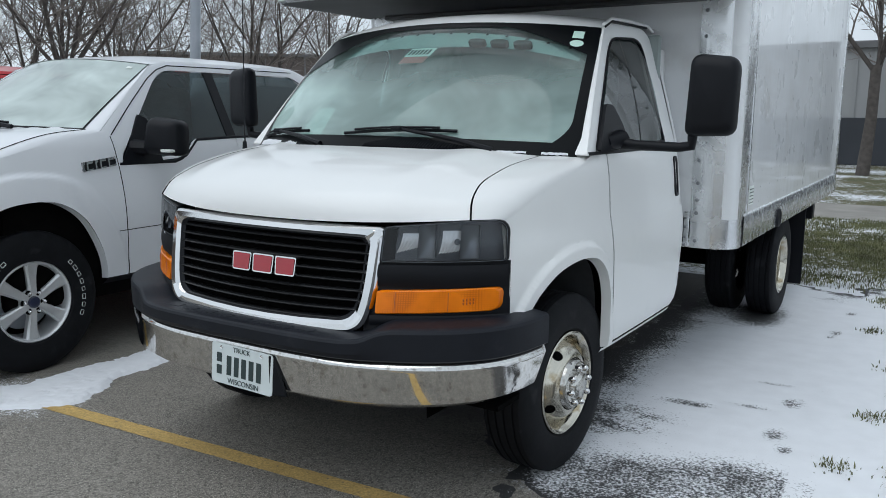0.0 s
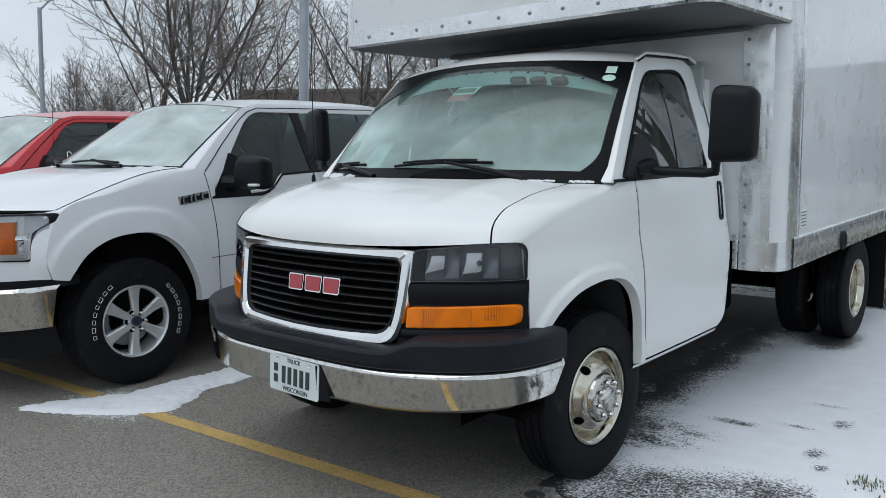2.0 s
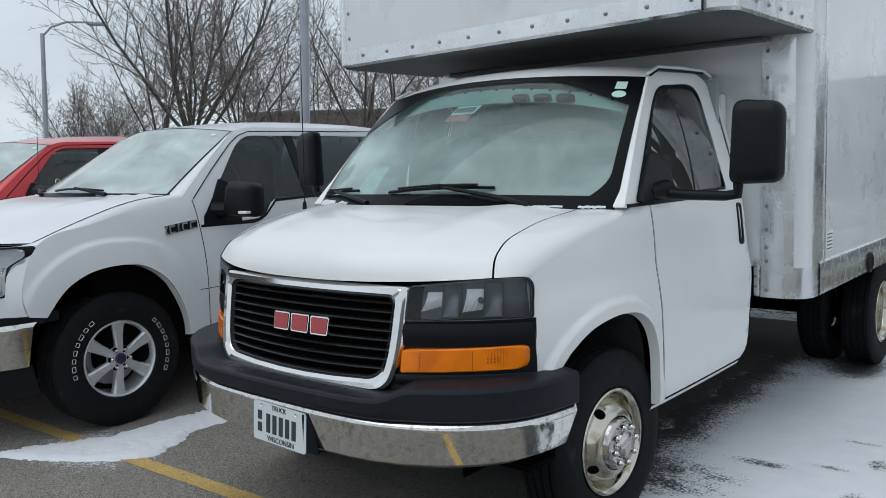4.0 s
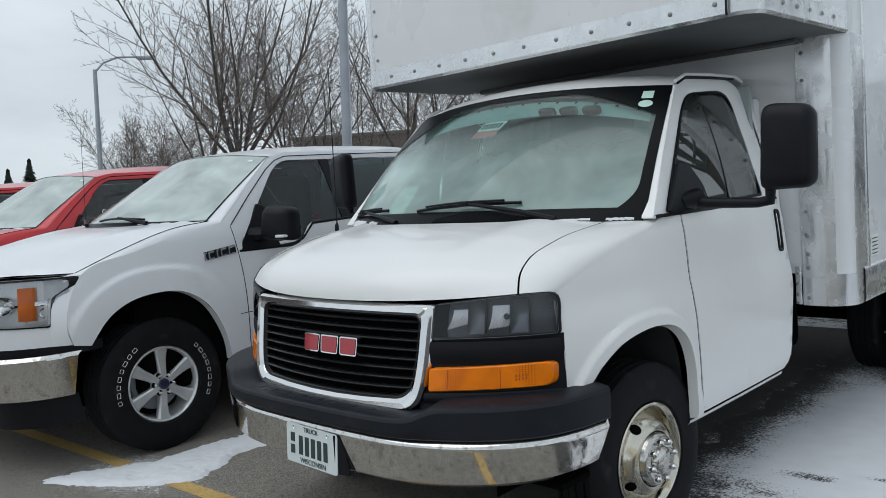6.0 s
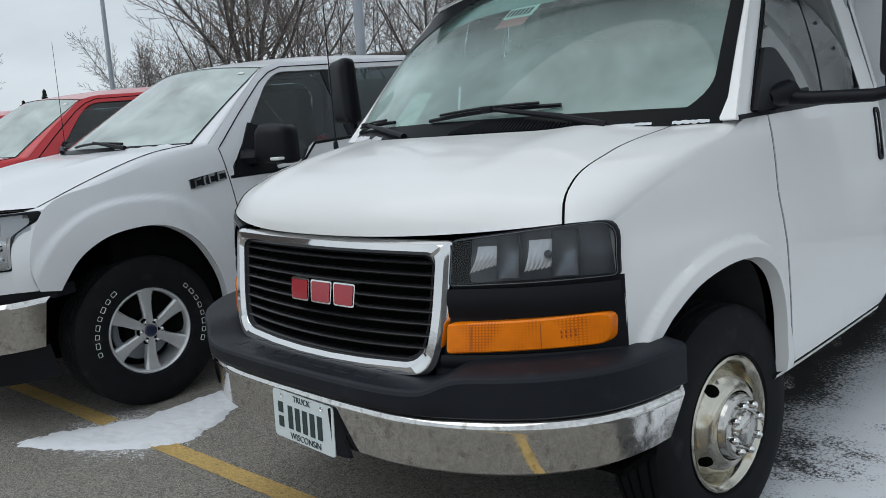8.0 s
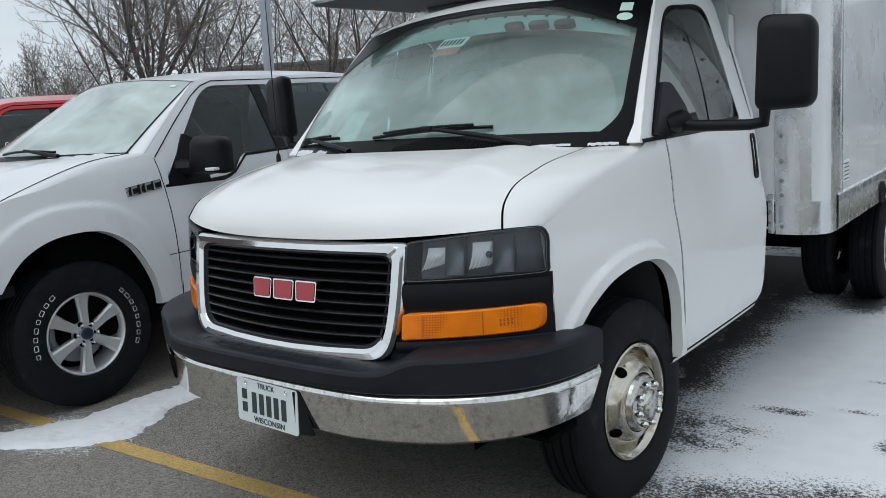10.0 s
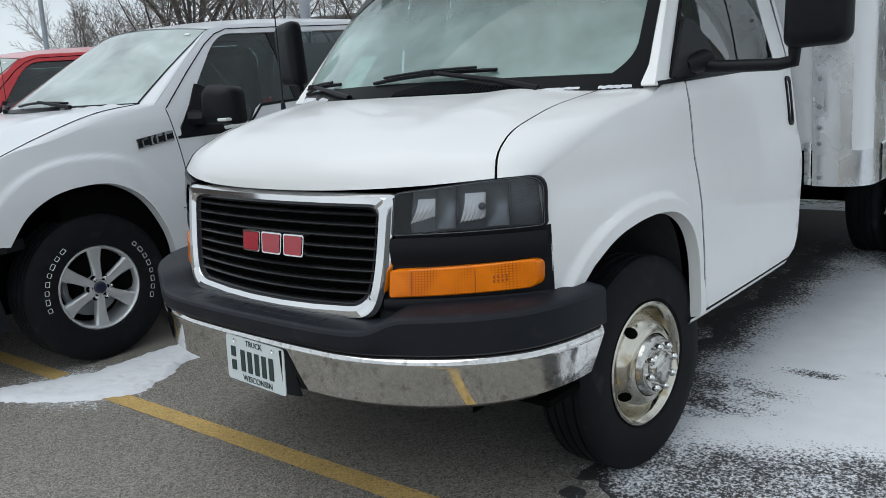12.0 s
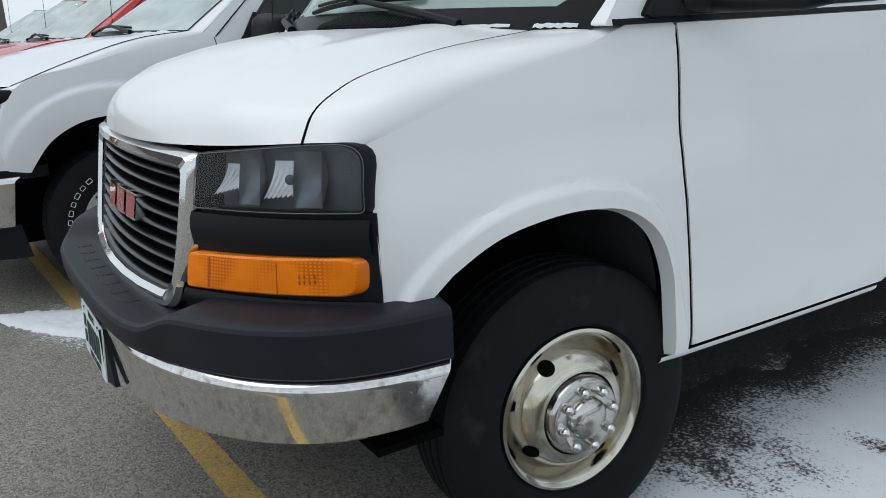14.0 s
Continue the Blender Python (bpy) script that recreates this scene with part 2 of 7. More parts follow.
def prisms(m, pitch):
    """The moulded grid of small prisms behind a lamp's lens: crossed ribs that shade its colour in patches."""
    nt = m.node_tree
    tx, mp_, nz, patch = (nt.nodes.new(k) for k in ("ShaderNodeTexCoord", "ShaderNodeSeparateXYZ", "ShaderNodeTexNoise", "ShaderNodeMapRange"))
    nt.links.new(tx.outputs["Object"], mp_.inputs["Vector"])
    nt.links.new(tx.outputs["Object"], nz.inputs["Vector"])
    nz.inputs["Scale"].default_value, nz.inputs["Detail"].default_value = 11.0, 1.0
    for k, v in zip(("From Min", "From Max", "To Min", "To Max"), (0.40, 0.62, 0.05, 0.75)):
        patch.inputs[k].default_value = v
    nt.links.new(nz.outputs["Fac"], patch.inputs["Value"])
    waves = []
    for axis in ("X", "Z"):
        mul, sn = nt.nodes.new("ShaderNodeMath"), nt.nodes.new("ShaderNodeMath")
        mul.operation, sn.operation = "MULTIPLY", "SINE"
        mul.inputs[1].default_value = math.tau / pitch
        nt.links.new(mp_.outputs[axis], mul.inputs[0])
        nt.links.new(mul.outputs["Value"], sn.inputs[0])
        waves.append(sn.outputs["Value"])
    cell, rng, share, mix = (nt.nodes.new(k) for k in ("ShaderNodeMath", "ShaderNodeMapRange", "ShaderNodeMath", "ShaderNodeMix"))
    cell.operation = "MINIMUM"
    nt.links.new(waves[0], cell.inputs[0])
    nt.links.new(waves[1], cell.inputs[1])
    for k, v in zip(("From Min", "From Max", "To Min", "To Max"), (-0.9, 0.3, 1.0, 0.0)):
        rng.inputs[k].default_value = v
    nt.links.new(cell.outputs["Value"], rng.inputs["Value"])
    share.operation = "MULTIPLY"
    nt.links.new(rng.outputs["Result"], share.inputs[0])
    nt.links.new(patch.outputs["Result"], share.inputs[1])
    b = nt.nodes["Principled BSDF"]
    base = b.inputs["Base Color"].links[0].from_socket
    mix.data_type = "RGBA"
    mix.inputs[7].default_value = (0.46, 0.085, 0.001, 1)
    nt.links.new(share.outputs["Value"], mix.inputs[0])
    nt.links.new(base, mix.inputs[6])
    nt.links.new(mix.outputs[2], b.inputs["Base Color"])


prisms(AMBER, 0.0075)
ripple(BOXWHITE, (2.0, 7.0, 0.5), 0.12, 0.03)
ripple(ALU, (14.0, 9.0, 0.8), 0.18, 0.02)
BARS = material("grille_black", (0.008, 0.0085, 0.0095), 0.28, var=0.1, spec=0.45)
SNOW = material("snow", (0.83, 0.845, 0.875), 0.75, var=0.03, scale=8.0, bump=0.5, bump_scale=260.0, coords="Generated")
SNOWDUST = material("snow_dusting", (0.83, 0.845, 0.875), 0.75, var=0.03, scale=8.0, bump=0.35, bump_scale=160.0)


def dusting(m, deep, road):
    """Snow so thin that the grains of the road show between its own: the thinner it lies, the fewer its grains."""
    nt = m.node_tree
    tx, sep, nz, add, dep, rng, mix = (nt.nodes.new("ShaderNode" + k) for k in ("TexCoord", "SeparateXYZ", "TexNoise", "Math", "MapRange", "MapRange", "Mix"))
    nt.links.new(tx.outputs["Object"], sep.inputs["Vector"])
    nt.links.new(tx.outputs["Object"], nz.inputs["Vector"])
    nz.inputs["Scale"].default_value, nz.inputs["Detail"].default_value, nz.inputs["Roughness"].default_value = 95.0, 3.0, 0.65
    for k, v in zip(("From Min", "From Max", "To Min", "To Max"), (0.0, deep, 0.0, 0.60)):
        dep.inputs[k].default_value = v
    nt.links.new(sep.outputs["Z"], dep.inputs["Value"])
    nt.links.new(nz.outputs["Fac"], add.inputs[0])
    nt.links.new(dep.outputs["Result"], add.inputs[1])
    for k, v in zip(("From Min", "From Max", "To Min", "To Max"), (0.69, 0.88, 0.0, 1.0)):
        rng.inputs[k].default_value = v
    nt.links.new(add.outputs["Value"], rng.inputs["Value"])
    b = nt.nodes["Principled BSDF"]
    mix.data_type = "RGBA"
    mix.inputs[6].default_value = (*road, 1)
    nt.links.new(b.inputs["Base Color"].links[0].from_socket, mix.inputs[7])
    nt.links.new(rng.outputs["Result"], mix.inputs[0])
    nt.links.new(mix.outputs[2], b.inputs["Base Color"])


dusting(SNOWDUST, 0.0105, (0.040, 0.040, 0.041))


# ---- builders ----
def smoothed(me, angle=38):
    for p in me.polygons:
        p.use_smooth = True
    me.set_sharp_from_angle(angle=radians(angle))


def part(name, bm, mat, parent=None, label="", smooth=True, angle=38, toward=None):
    """Links a bmesh as one mesh object, under a thing or a part. toward: the way an open sheet faces."""
    bmesh.ops.recalc_face_normals(bm, faces=bm.faces)
    if toward is not None:
        bm.normal_update()
        if sum(f.normal.dot(Vector(toward)) * f.calc_area() for f in bm.faces) < 0:
            bmesh.ops.reverse_faces(bm, faces=bm.faces)
    me = bpy.data.meshes.new(name)
    bm.to_mesh(me)
    bm.free()
    me.materials.append(mat)
    if smooth:
        smoothed(me, angle)
    ob = new(name, me)
    ob.parent = parent
    return tagged(ob, label) if label else ob


def shared(name, me, parent, m):
    """Another object on a mesh that already exists."""
    ob = new(name, me)
    ob.parent = parent
    ob.matrix_local = m
    return ob


def empty(name, m, label, category, group=""):
    ob = new(name)
    ob.matrix_world = m
    return tagged(ob, label, category, group)


def ease(pts):
    """A smooth curve through (t, value) pairs; values may be tuples."""
    t = np.array([p[0] for p in pts], float)
    v = np.array([np.atleast_1d(p[1]) for p in pts], float)
    d = np.gradient(v, t, axis=0) if len(t) > 2 else np.repeat((v[1:] - v[:1]) / (t[1] - t[0]), 2, 0)

    def f(x):
        x = min(max(x, t[0]), t[-1])
        i = min(int(np.searchsorted(t, x, side="right")) - 1, len(t) - 2)
        h = t[i + 1] - t[i]
        s = (x - t[i]) / h
        r = ((2 * s**3 - 3 * s**2 + 1) * v[i] + (s**3 - 2 * s**2 + s) * h * d[i] + (3 * s**2 - 2 * s**3) * v[i + 1] + (s**3 - s**2) * h * d[i + 1])
        return float(r[0]) if len(r) == 1 else r
    return f


def through_points(pts, closed=False):
    """A smooth curve through points, over 0..1 by their chord length."""
    if closed:
        pts = list(pts) + [pts[0]]
    p = np.array(pts, float)
    s = np.r_[0, np.cumsum(np.linalg.norm(np.diff(p, axis=0), axis=1))]
    return ease(list(zip(s / s[-1], p)))


def grid(f, n, m, bm=None, close_a=False, close_b=False):
    """A sheet of quads over f(a, b), a and b in 0..1."""
    bm = bm or bmesh.new()
    na, nb = (n if close_a else n + 1), (m if close_b else m + 1)
    vs = [[bm.verts.new(f(i / n, j / m)) for j in range(nb)] for i in range(na)]
    for i in range(n):
        for j in range(m):
            a, b = vs[i], vs[(i + 1) % na]
            k = (j + 1) % nb
            try:
                bm.faces.new((a[j], a[k], b[k], b[j]))
            except ValueError:
                pass
    return bm


def block(c, s, bevel=0.0, seg=2, bm=None, m=None):
    bm = bm or bmesh.new()
    r = bmesh.ops.create_cube(bm, size=1.0)
    vs = r["verts"]
    bmesh.ops.scale(bm, vec=s, verts=vs)
    if bevel:
        es = list({e for v in vs for e in v.link_edges})
        out = bmesh.ops.bevel(bm, geom=es, offset=bevel, segments=seg, profile=0.5, affect="EDGES")
        vs = list({v for f in out["faces"] for v in f.verts} | {v for v in vs if v.is_valid})
    if m is not None:
        bmesh.ops.transform(bm, matrix=m, verts=vs)
    bmesh.ops.translate(bm, vec=c, verts=vs)
    return bm


def tube(pts, r, seg=10, bm=None, caps=True):
    """A round bar along points; r is one radius or one a point."""
    bm = bm or bmesh.new()
    p = [Vector(q) for q in pts]
    rs = [r] * len(p) if isinstance(r, (int, float)) else list(r)
    rings, ref = [], None
    for i, q in enumerate(p):
        d = (p[min(i + 1, len(p) - 1)] - p[max(i - 1, 0)]).normalized()
        if ref is None:
            ref = d.orthogonal().normalized()
        ref = (ref - d * ref.dot(d)).normalized()
        s = d.cross(ref)
        rings.append([bm.verts.new(q + (ref * math.cos(k * math.tau / seg) + s * math.sin(k * math.tau / seg)) * rs[i]) for k in range(seg)])
    for a, b in zip(rings, rings[1:]):
        for k in range(seg):
            bm.faces.new((a[k], a[(k + 1) % seg], b[(k + 1) % seg], b[k]))
    if caps:
        bm.faces.new(rings[0])
        bm.faces.new(rings[-1])
    return bm


def lathe(profile, seg=48, bm=None, cap_first=False, cap_last=False):
    """Turns (offset along x, radius) pairs round the x axis."""
    bm = bm or bmesh.new()
    rings = [[bm.verts.new((x, r * math.cos(k * math.tau / seg), r * math.sin(k * math.tau / seg))) for k in range(seg)] for x, r in profile]
    for a, b in zip(rings, rings[1:]):
        for k in range(seg):
            bm.faces.new((a[k], a[(k + 1) % seg], b[(k + 1) % seg], b[k]))
    if cap_first:
        bm.faces.new(rings[0])
    if cap_last:
        bm.faces.new(rings[-1])
    return bm


def slab(loop, thick, bm=None):
    """A plate over a closed loop of 3D points, thickened along the given vector."""
    bm = bm or bmesh.new()
    t = Vector(thick)
    a = [bm.verts.new(p) for p in loop]
    b = [bm.verts.new(Vector(p) + t) for p in loop]
    bm.faces.new(a)
    bm.faces.new(list(reversed(b)))
    for i in range(len(a)):
        j = (i + 1) % len(a)
        bm.faces.new((a[i], a[j], b[j], b[i]))
    return bm


def rounded(pts, r, n=5):
    """A polygon of 2D points with its corners rounded."""
    out, k = [], len(pts)
    for i in range(k):
        p, q, s = Vector(pts[i - 1]), Vector(pts[i]), Vector(pts[(i + 1) % k])
        ra = r[i] if isinstance(r, (list, tuple)) else r
        a = q + (p - q).normalized() * min(ra, (p - q).length * 0.49)
        b = q + (s - q).normalized() * min(ra, (s - q).length * 0.49)
        for j in range(n + 1):
            t = j / n
            out.append(tuple(a * (1 - t) ** 2 + q * 2 * t * (1 - t) + b * t * t))
    return out


def ring(outer, inner, bm=None):
    """Quads between two closed loops of equal length."""
    bm = bm or bmesh.new()
    a, b = [bm.verts.new(p) for p in outer], [bm.verts.new(p) for p in inner]
    for i in range(len(a)):
        j = (i + 1) % len(a)
        bm.faces.new((a[i], a[j], b[j], b[i]))
    return bm


def loops(ls, bm=None, cap=False):
    """Quads through a row of closed loops of equal length."""
    bm = bm or bmesh.new()
    vs = [[bm.verts.new(p) for p in l] for l in ls]
    for a, b in zip(vs, vs[1:]):
        for i in range(len(a)):
            j = (i + 1) % len(a)
            bm.faces.new((a[i], a[j], b[j], b[i]))
    if cap:
        bm.faces.new(vs[-1])
    return bm


# ---- box truck ----
truck = empty("box_truck", pose(-2.144, 2.41, 0, 0, 0, -1.0), "white cutaway cab box truck with an aluminium cargo box", "truck")

SIDE_H = ease([(0.40, 0.835), (0.50, 0.878), (0.65, 0.908), (0.90, 0.936), (1.30, 0.956), (1.7, 0.962), (2.4, 0.962)])
SIDE_P = ease([(0.38, -0.045), (0.47, -0.014), (0.60, -0.004), (0.78, 0.004), (0.90, 0.005), (0.97, -0.003), (1.02, -0.012), (1.15, -0.024), (1.24, -0.036), (1.29, -0.048)])


def side_u(v, w):
    return SIDE_H(v) + SIDE_P(w)


def upper_u(w):
    return 0.912 - (w - 1.29) * 0.275


ARCH = through_points([(0.585, 0.745), (0.655, 0.805), (0.75, 0.858), (0.87, 0.886), (0.99, 0.892), (1.115, 0.868), (1.205, 0.80), (1.252, 0.70), (1.272, 0.58), (1.284, 0.462)])
FEND = through_points([(0.50, 0.745), (0.50, 0.92), (0.50, 1.085), (0.72, 1.165), (0.95, 1.222), (1.306, 1.284), (1.297, 1.0), (1.308, 0.84), (1.34, 0.60), (1.356, 0.462)])
DOOR_F = ease([(0.455, 1.362), (0.60, 1.346), (0.84, 1.314), (0.92, 1.304), (1.0, 1.303), (1.29, 1.312)])
DOOR_R = ease([(0.455, 2.20), (0.475, 2.25), (0.52, 2.283), (0.70, 2.305), (0.86, 2.315), (1.0, 2.305), (1.29, 2.285)])
SEAM = through_points([(0.782, 0.398, 1.093), (0.765, 0.432, 1.147), (0.745, 0.505, 1.190), (0.735, 0.690, 1.242), (0.745, 1.04, 1.288)])
SHOULDER = through_points([(0.50, 1.085), (0.72, 1.165), (0.95, 1.222), (1.306, 1.284)])


def fender(sgn):
    bm = bmesh.new()

    def f(a, b):
        p, q = ARCH(a), FEND(a)
        c = b * b * 0.80 + b * 0.20
        if a > 0.55 and q[1] < 1.27:
            q = np.array((DOOR_F(q[1]) - 0.005, q[1]))
        v, w = p + (q - p) * c
        d = float(np.linalg.norm((q - p) * c))
        k = min(1, max(0, (0.060 - d) / 0.014))
        k = k * k * (3 - 2 * k)
        u = side_u(v, w) + 0.021 * k
        return (sgn * u, v, w)
    grid(f, 64, 30, bm)

    def lip(a, b):
        v, w = ARCH(a)
        return (sgn * (side_u(v, w) + 0.021 - 0.040 * b), v - 0.006 * b, w - 0.008 * b)
    grid(lip, 64, 2, bm)

    def top(a, b):
        v, w = SHOULDER(a)
        p0 = np.array((side_u(v, w), v, w))
        p2 = SEAM(min(1, a * 1.04)) if a < 0.96 else SEAM(1) + (np.array((0.872, 1.118, 1.289)) - SEAM(1)) * ((a - 0.96) / 0.04)
        p1 = np.array((p0[0] - 0.004, (p0[1] + p2[1]) / 2, p2[2] + 0.004))
        p = p0 * (1 - b) ** 2 + 2 * p1 * b * (1 - b) + p2 * b * b
        return (sgn * p[0], p[1], p[2])
    grid(top, 36, 12, bm)
    # edge along the lamp, turned inwards
    grid(lambda a, b: (sgn * (side_u(0.50, 0.745 + 0.34 * a) - 0.03 * b), 0.50 + 0.01 * b, 0.745 + 0.34 * a), 8, 1, bm)
    bmesh.ops.remove_doubles(bm, verts=bm.verts, dist=0.0015)
    return part("fender", bm, WHITE, truck, angle=50)


fender(1)
fender(-1)


def door(sgn):
    def f(a, b):
        w = 0.462 + (1.284 - 0.462) * b
        v = DOOR_F(w) + 0.005 + (DOOR_R(w) - DOOR_F(w) - 0.005) * a
        return (sgn * side_u(v, w), v, w)
    bm = grid(f, 26, 30)
    # folded edges
    grid(lambda a, b: (sgn * (side_u(DOOR_F(0.462 + 0.822 * a) + 0.004, 0.462 + 0.822 * a) - 0.025 * b), DOOR_F(0.462 + 0.822 * a) + 0.004, 0.462 + 0.822 * a), 24, 1, bm)
    grid(lambda a, b: (sgn * (side_u(DOOR_R(0.462 + 0.822 * a), 0.462 + 0.822 * a) - 0.06 * b), DOOR_R(0.462 + 0.822 * a), 0.462 + 0.822 * a), 24, 1, bm)
    grid(lambda a, b: (sgn * (side_u(1.362 + 0.84 * a, 0.462) - 0.05 * b), 1.366 + 0.836 * a, 0.462), 12, 1, bm)
    bmesh.ops.remove_doubles(bm, verts=bm.verts, dist=0.001)
    d = part("door", bm, WHITE, truck)
    part("door_seal", grid(lambda a, b: (sgn * (side_u(DOOR_F(0.462 + 0.822 * a), 0.462 + 0.822 * a) - 0.0025), DOOR_F(0.462 + 0.822 * a) - 0.010 + 0.018 * b, 0.462 + 0.822 * a), 24, 1), DARK, truck)
    # lower moulding of the sill
    part("sill", grid(lambda a, b: (sgn * (side_u(1.26 + 0.94 * a, 0.45) + 0.002 - 0.05 * b * b), 1.26 + 0.94 * a, 0.452 - 0.04 * b), 16, 4), WHITE, truck)
    # recessed pull handle
    u0 = side_u(2.25, 1.13) - 0.002
    hb = bmesh.new()
    lp = rounded([(2.205, 1.035), (2.258, 1.035), (2.258, 1.240), (2.205, 1.240)], 0.024, 4)
    o = [(sgn * (side_u(v, w) + 0.007), v, w) for v, w in lp]
    i1 = [(sgn * (side_u(v, w) + 0.007), 2.232 + (v - 2.232) * 0.50, 1.1375 + (w - 1.1375) * 0.84) for v, w in lp]
    i2 = [(sgn * (side_u(v, w) - 0.016), 2.232 + (v - 2.232) * 0.40, 1.1375 + (w - 1.1375) * 0.80) for v, w in lp]
    o0 = [(sgn * (side_u(v, w) - 0.004), v, w) for v, w in lp]
    loops([o0, o, i1, i2], hb, cap=True)
    part("door_handle", hb, BLACK, d, "black recessed door handle")
    return d


door(1)
door(-1)

WIN = [(1.20, 1.302), (1.615, 1.752), (1.70, 1.800), (2.035, 1.822), (2.115, 1.785), (2.145, 1.312)]
WOUT = [(1.085, 1.286), (1.560, 1.815), (1.68, 1.862), (2.16, 1.880), (2.272, 1.815), (2.292, 1.286)]
WR = [0.015, 0.10, 0.06, 0.09, 0.07, 0.02]


def dense(lp, step=0.03):
    """Adds points along the long edges of a loop."""
    out = []
    for i, p in enumerate(lp):
        q = lp[(i + 1) % len(lp)]
        n = max(1, int(math.hypot(q[0] - p[0], q[1] - p[1]) / step))
        out += [(p[0] + (q[0] - p[0]) * k / n, p[1] + (q[1] - p[1]) * k / n) for k in range(n)]
    return out


def cab_side(sgn):
    o, i = rounded(WOUT, WR, 6), rounded(WIN, WR, 6)
    P = lambda v, w, d=0.0: (sgn * (upper_u(w) + d), v, w)
    bm = loops([[P(v, w, -0.05) for v, w in o], [P(v, w) for v, w in o], [P(v, w, 0.004) for v, w in [((a[0] * 0.35 + b[0] * 0.65), (a[1] * 0.35 + b[1] * 0.65)) for a, b in zip(o, i)]],
                [P(v, w, -0.004) for v, w in i], [P(v, w, -0.03) for v, w in i]])
    ob = part("door_frame", bm, WHITE, truck)
    # rubber seal round the pane
    ii = [(a[0] + (1.75 - a[0]) * 0.035, a[1] + (1.56 - a[1]) * 0.045) for a in i]
    part("window_seal", loops([[P(v, w, -0.001) for v, w in i], [P(v, w, 0.001) for v, w in ii], [P(v, w, -0.012) for v, w in ii]]), BLACK, ob)
    dn = dense(ii, 0.04)
    bm = loops([[P(1.80 + (v - 1.80) * k, w, -0.010 + 0.30 * (w - 1.32) * (1.80 - w)) for v, w in dn] for k in (1, 0.66, 0.33, 0.02)])
    pane = part("side_window", bm, SIDEGLASS, ob, "clear side window pane", toward=(sgn, 0, 0.2))
    pane.visible_shadow = False
    # sail panel that holds the mirror
    sail = rounded([(1.205, 1.300), (1.56, 1.306), (1.545, 1.40), (1.47, 1.49), (1.395, 1.495)], 0.02, 3)
    part("mirror_sail", slab([P(v, w, -0.004) for v, w in sail], (sgn * 0.02, 0, 0)), BLACK, truck)
    # dark beltline strip
    part("belt_strip", slab([P(v, w, -0.004) for v, w in [(1.11, 1.286), (2.285, 1.286), (2.285, 1.300), (1.11, 1.300)]], (sgn * 0.008, 0, 0)), BLACK, truck)
    # drip rail over the door
    part("drip_rail", tube([P(1.60, 1.848, 0.006), P(1.70, 1.882, 0.01), P(1.95, 1.893, 0.012), P(2.22, 1.892, 0.012), P(2.285, 1.868, 0.012)], 0.008, 8), WHITE, truck)
    part("drip_seal", tube([P(1.62, 1.84, 0.004), P(1.71, 1.872, 0.008), P(2.20, 1.882, 0.010)], 0.006, 6), BLACK, truck)


cab_side(1)
cab_side(-1)


def wind(a, b, off=0.0):
    """The windscreen's face: a across, -1..1, b from the cowl up."""
    lo = np.array((a * 0.868, 0.800 + 0.300 * a * a, 1.312 - 0.022 * a * a))
    hi = np.array((a * 0.758, 1.418 + 0.172 * a * a, 1.866 - 0.038 * a * a))
    p = lo + (hi - lo) * b
    n = np.array((0.25 * a, -0.66, 0.70))
    return p + n * (0.09 * b * (1 - b) + off)


bm = grid(lambda a, b: wind(2 * a - 1, b), 24, 12)
ws = part("windscreen", bm, WGLASS, truck, "laminated windscreen with a dark border", toward=(0, -1, 1))
ws.visible_shadow = False
bm = bmesh.new()
grid(lambda a, b: wind(2 * a - 1, 0.085 * b * (1 + 0.0 * a) - 0.02, 0.003), 24, 2, bm)
grid(lambda a, b: wind(2 * a - 1, 1.01 - b * (0.055 + (0.34 * (max(0, 0.65 - 2 * a) / 0.65) ** 1.4 if a < 0.5 else 0.24 * (max(0, 2 * a - 1.5) / 0.5) ** 1.3)), 0.003), 60, 6, bm)
for s in (-1, 1):
    grid(lambda a, b: wind(s * (1.005 - ((0.046 if s > 0 else 0.020) + 0.13 * max(0, 1 - b / 0.24) ** 2.2) * a), b, 0.0035), 3, 32, bm)
part("windscreen_border", bm, FRIT, ws, "black painted glass border")

# roof skin
ROOF_Z = lambda a, v: 1.920 + 0.022 * min(1, (v - 1.44) / 0.4) - 0.058 * abs(a) ** 2.6


def roof(a, b):
    s = 2 * a - 1
    e = wind(s, 1.0, 0.006)
    v = e[1] + (2.40 - e[1]) * b
    u = s * (0.758 + 0.012 * b)
    w = e[2] + (ROOF_Z(s, 2.0) - e[2]) * (1 - (1 - b) ** 7)
    return (u, v, w)


part("cab_roof", grid(roof, 24, 24), WHITE, truck)
# pillars between windscreen and door frame
for s in (-1, 1):
    def pil(a, b):
        p = wind(s * 1.0, 0.025 + a * 0.985, 0.0)
        v, w = 1.102 + 0.478 * a, 1.299 + 0.532 * a
        q = np.array((s * (upper_u(w) + 0.001), v, w))
        m = p + (q - p) * b
        m[0] += s * 0.012 * math.sin(math.pi * b)
        return m
    part("windscreen_pillar", grid(pil, 16, 5), WHITE, truck)

# hood
HC = through_points([(0.200, 1.070), (0.203, 1.100), (0.232, 1.158), (0.300, 1.208), (0.43, 1.252), (0.60, 1.288), (0.755, 1.310)])


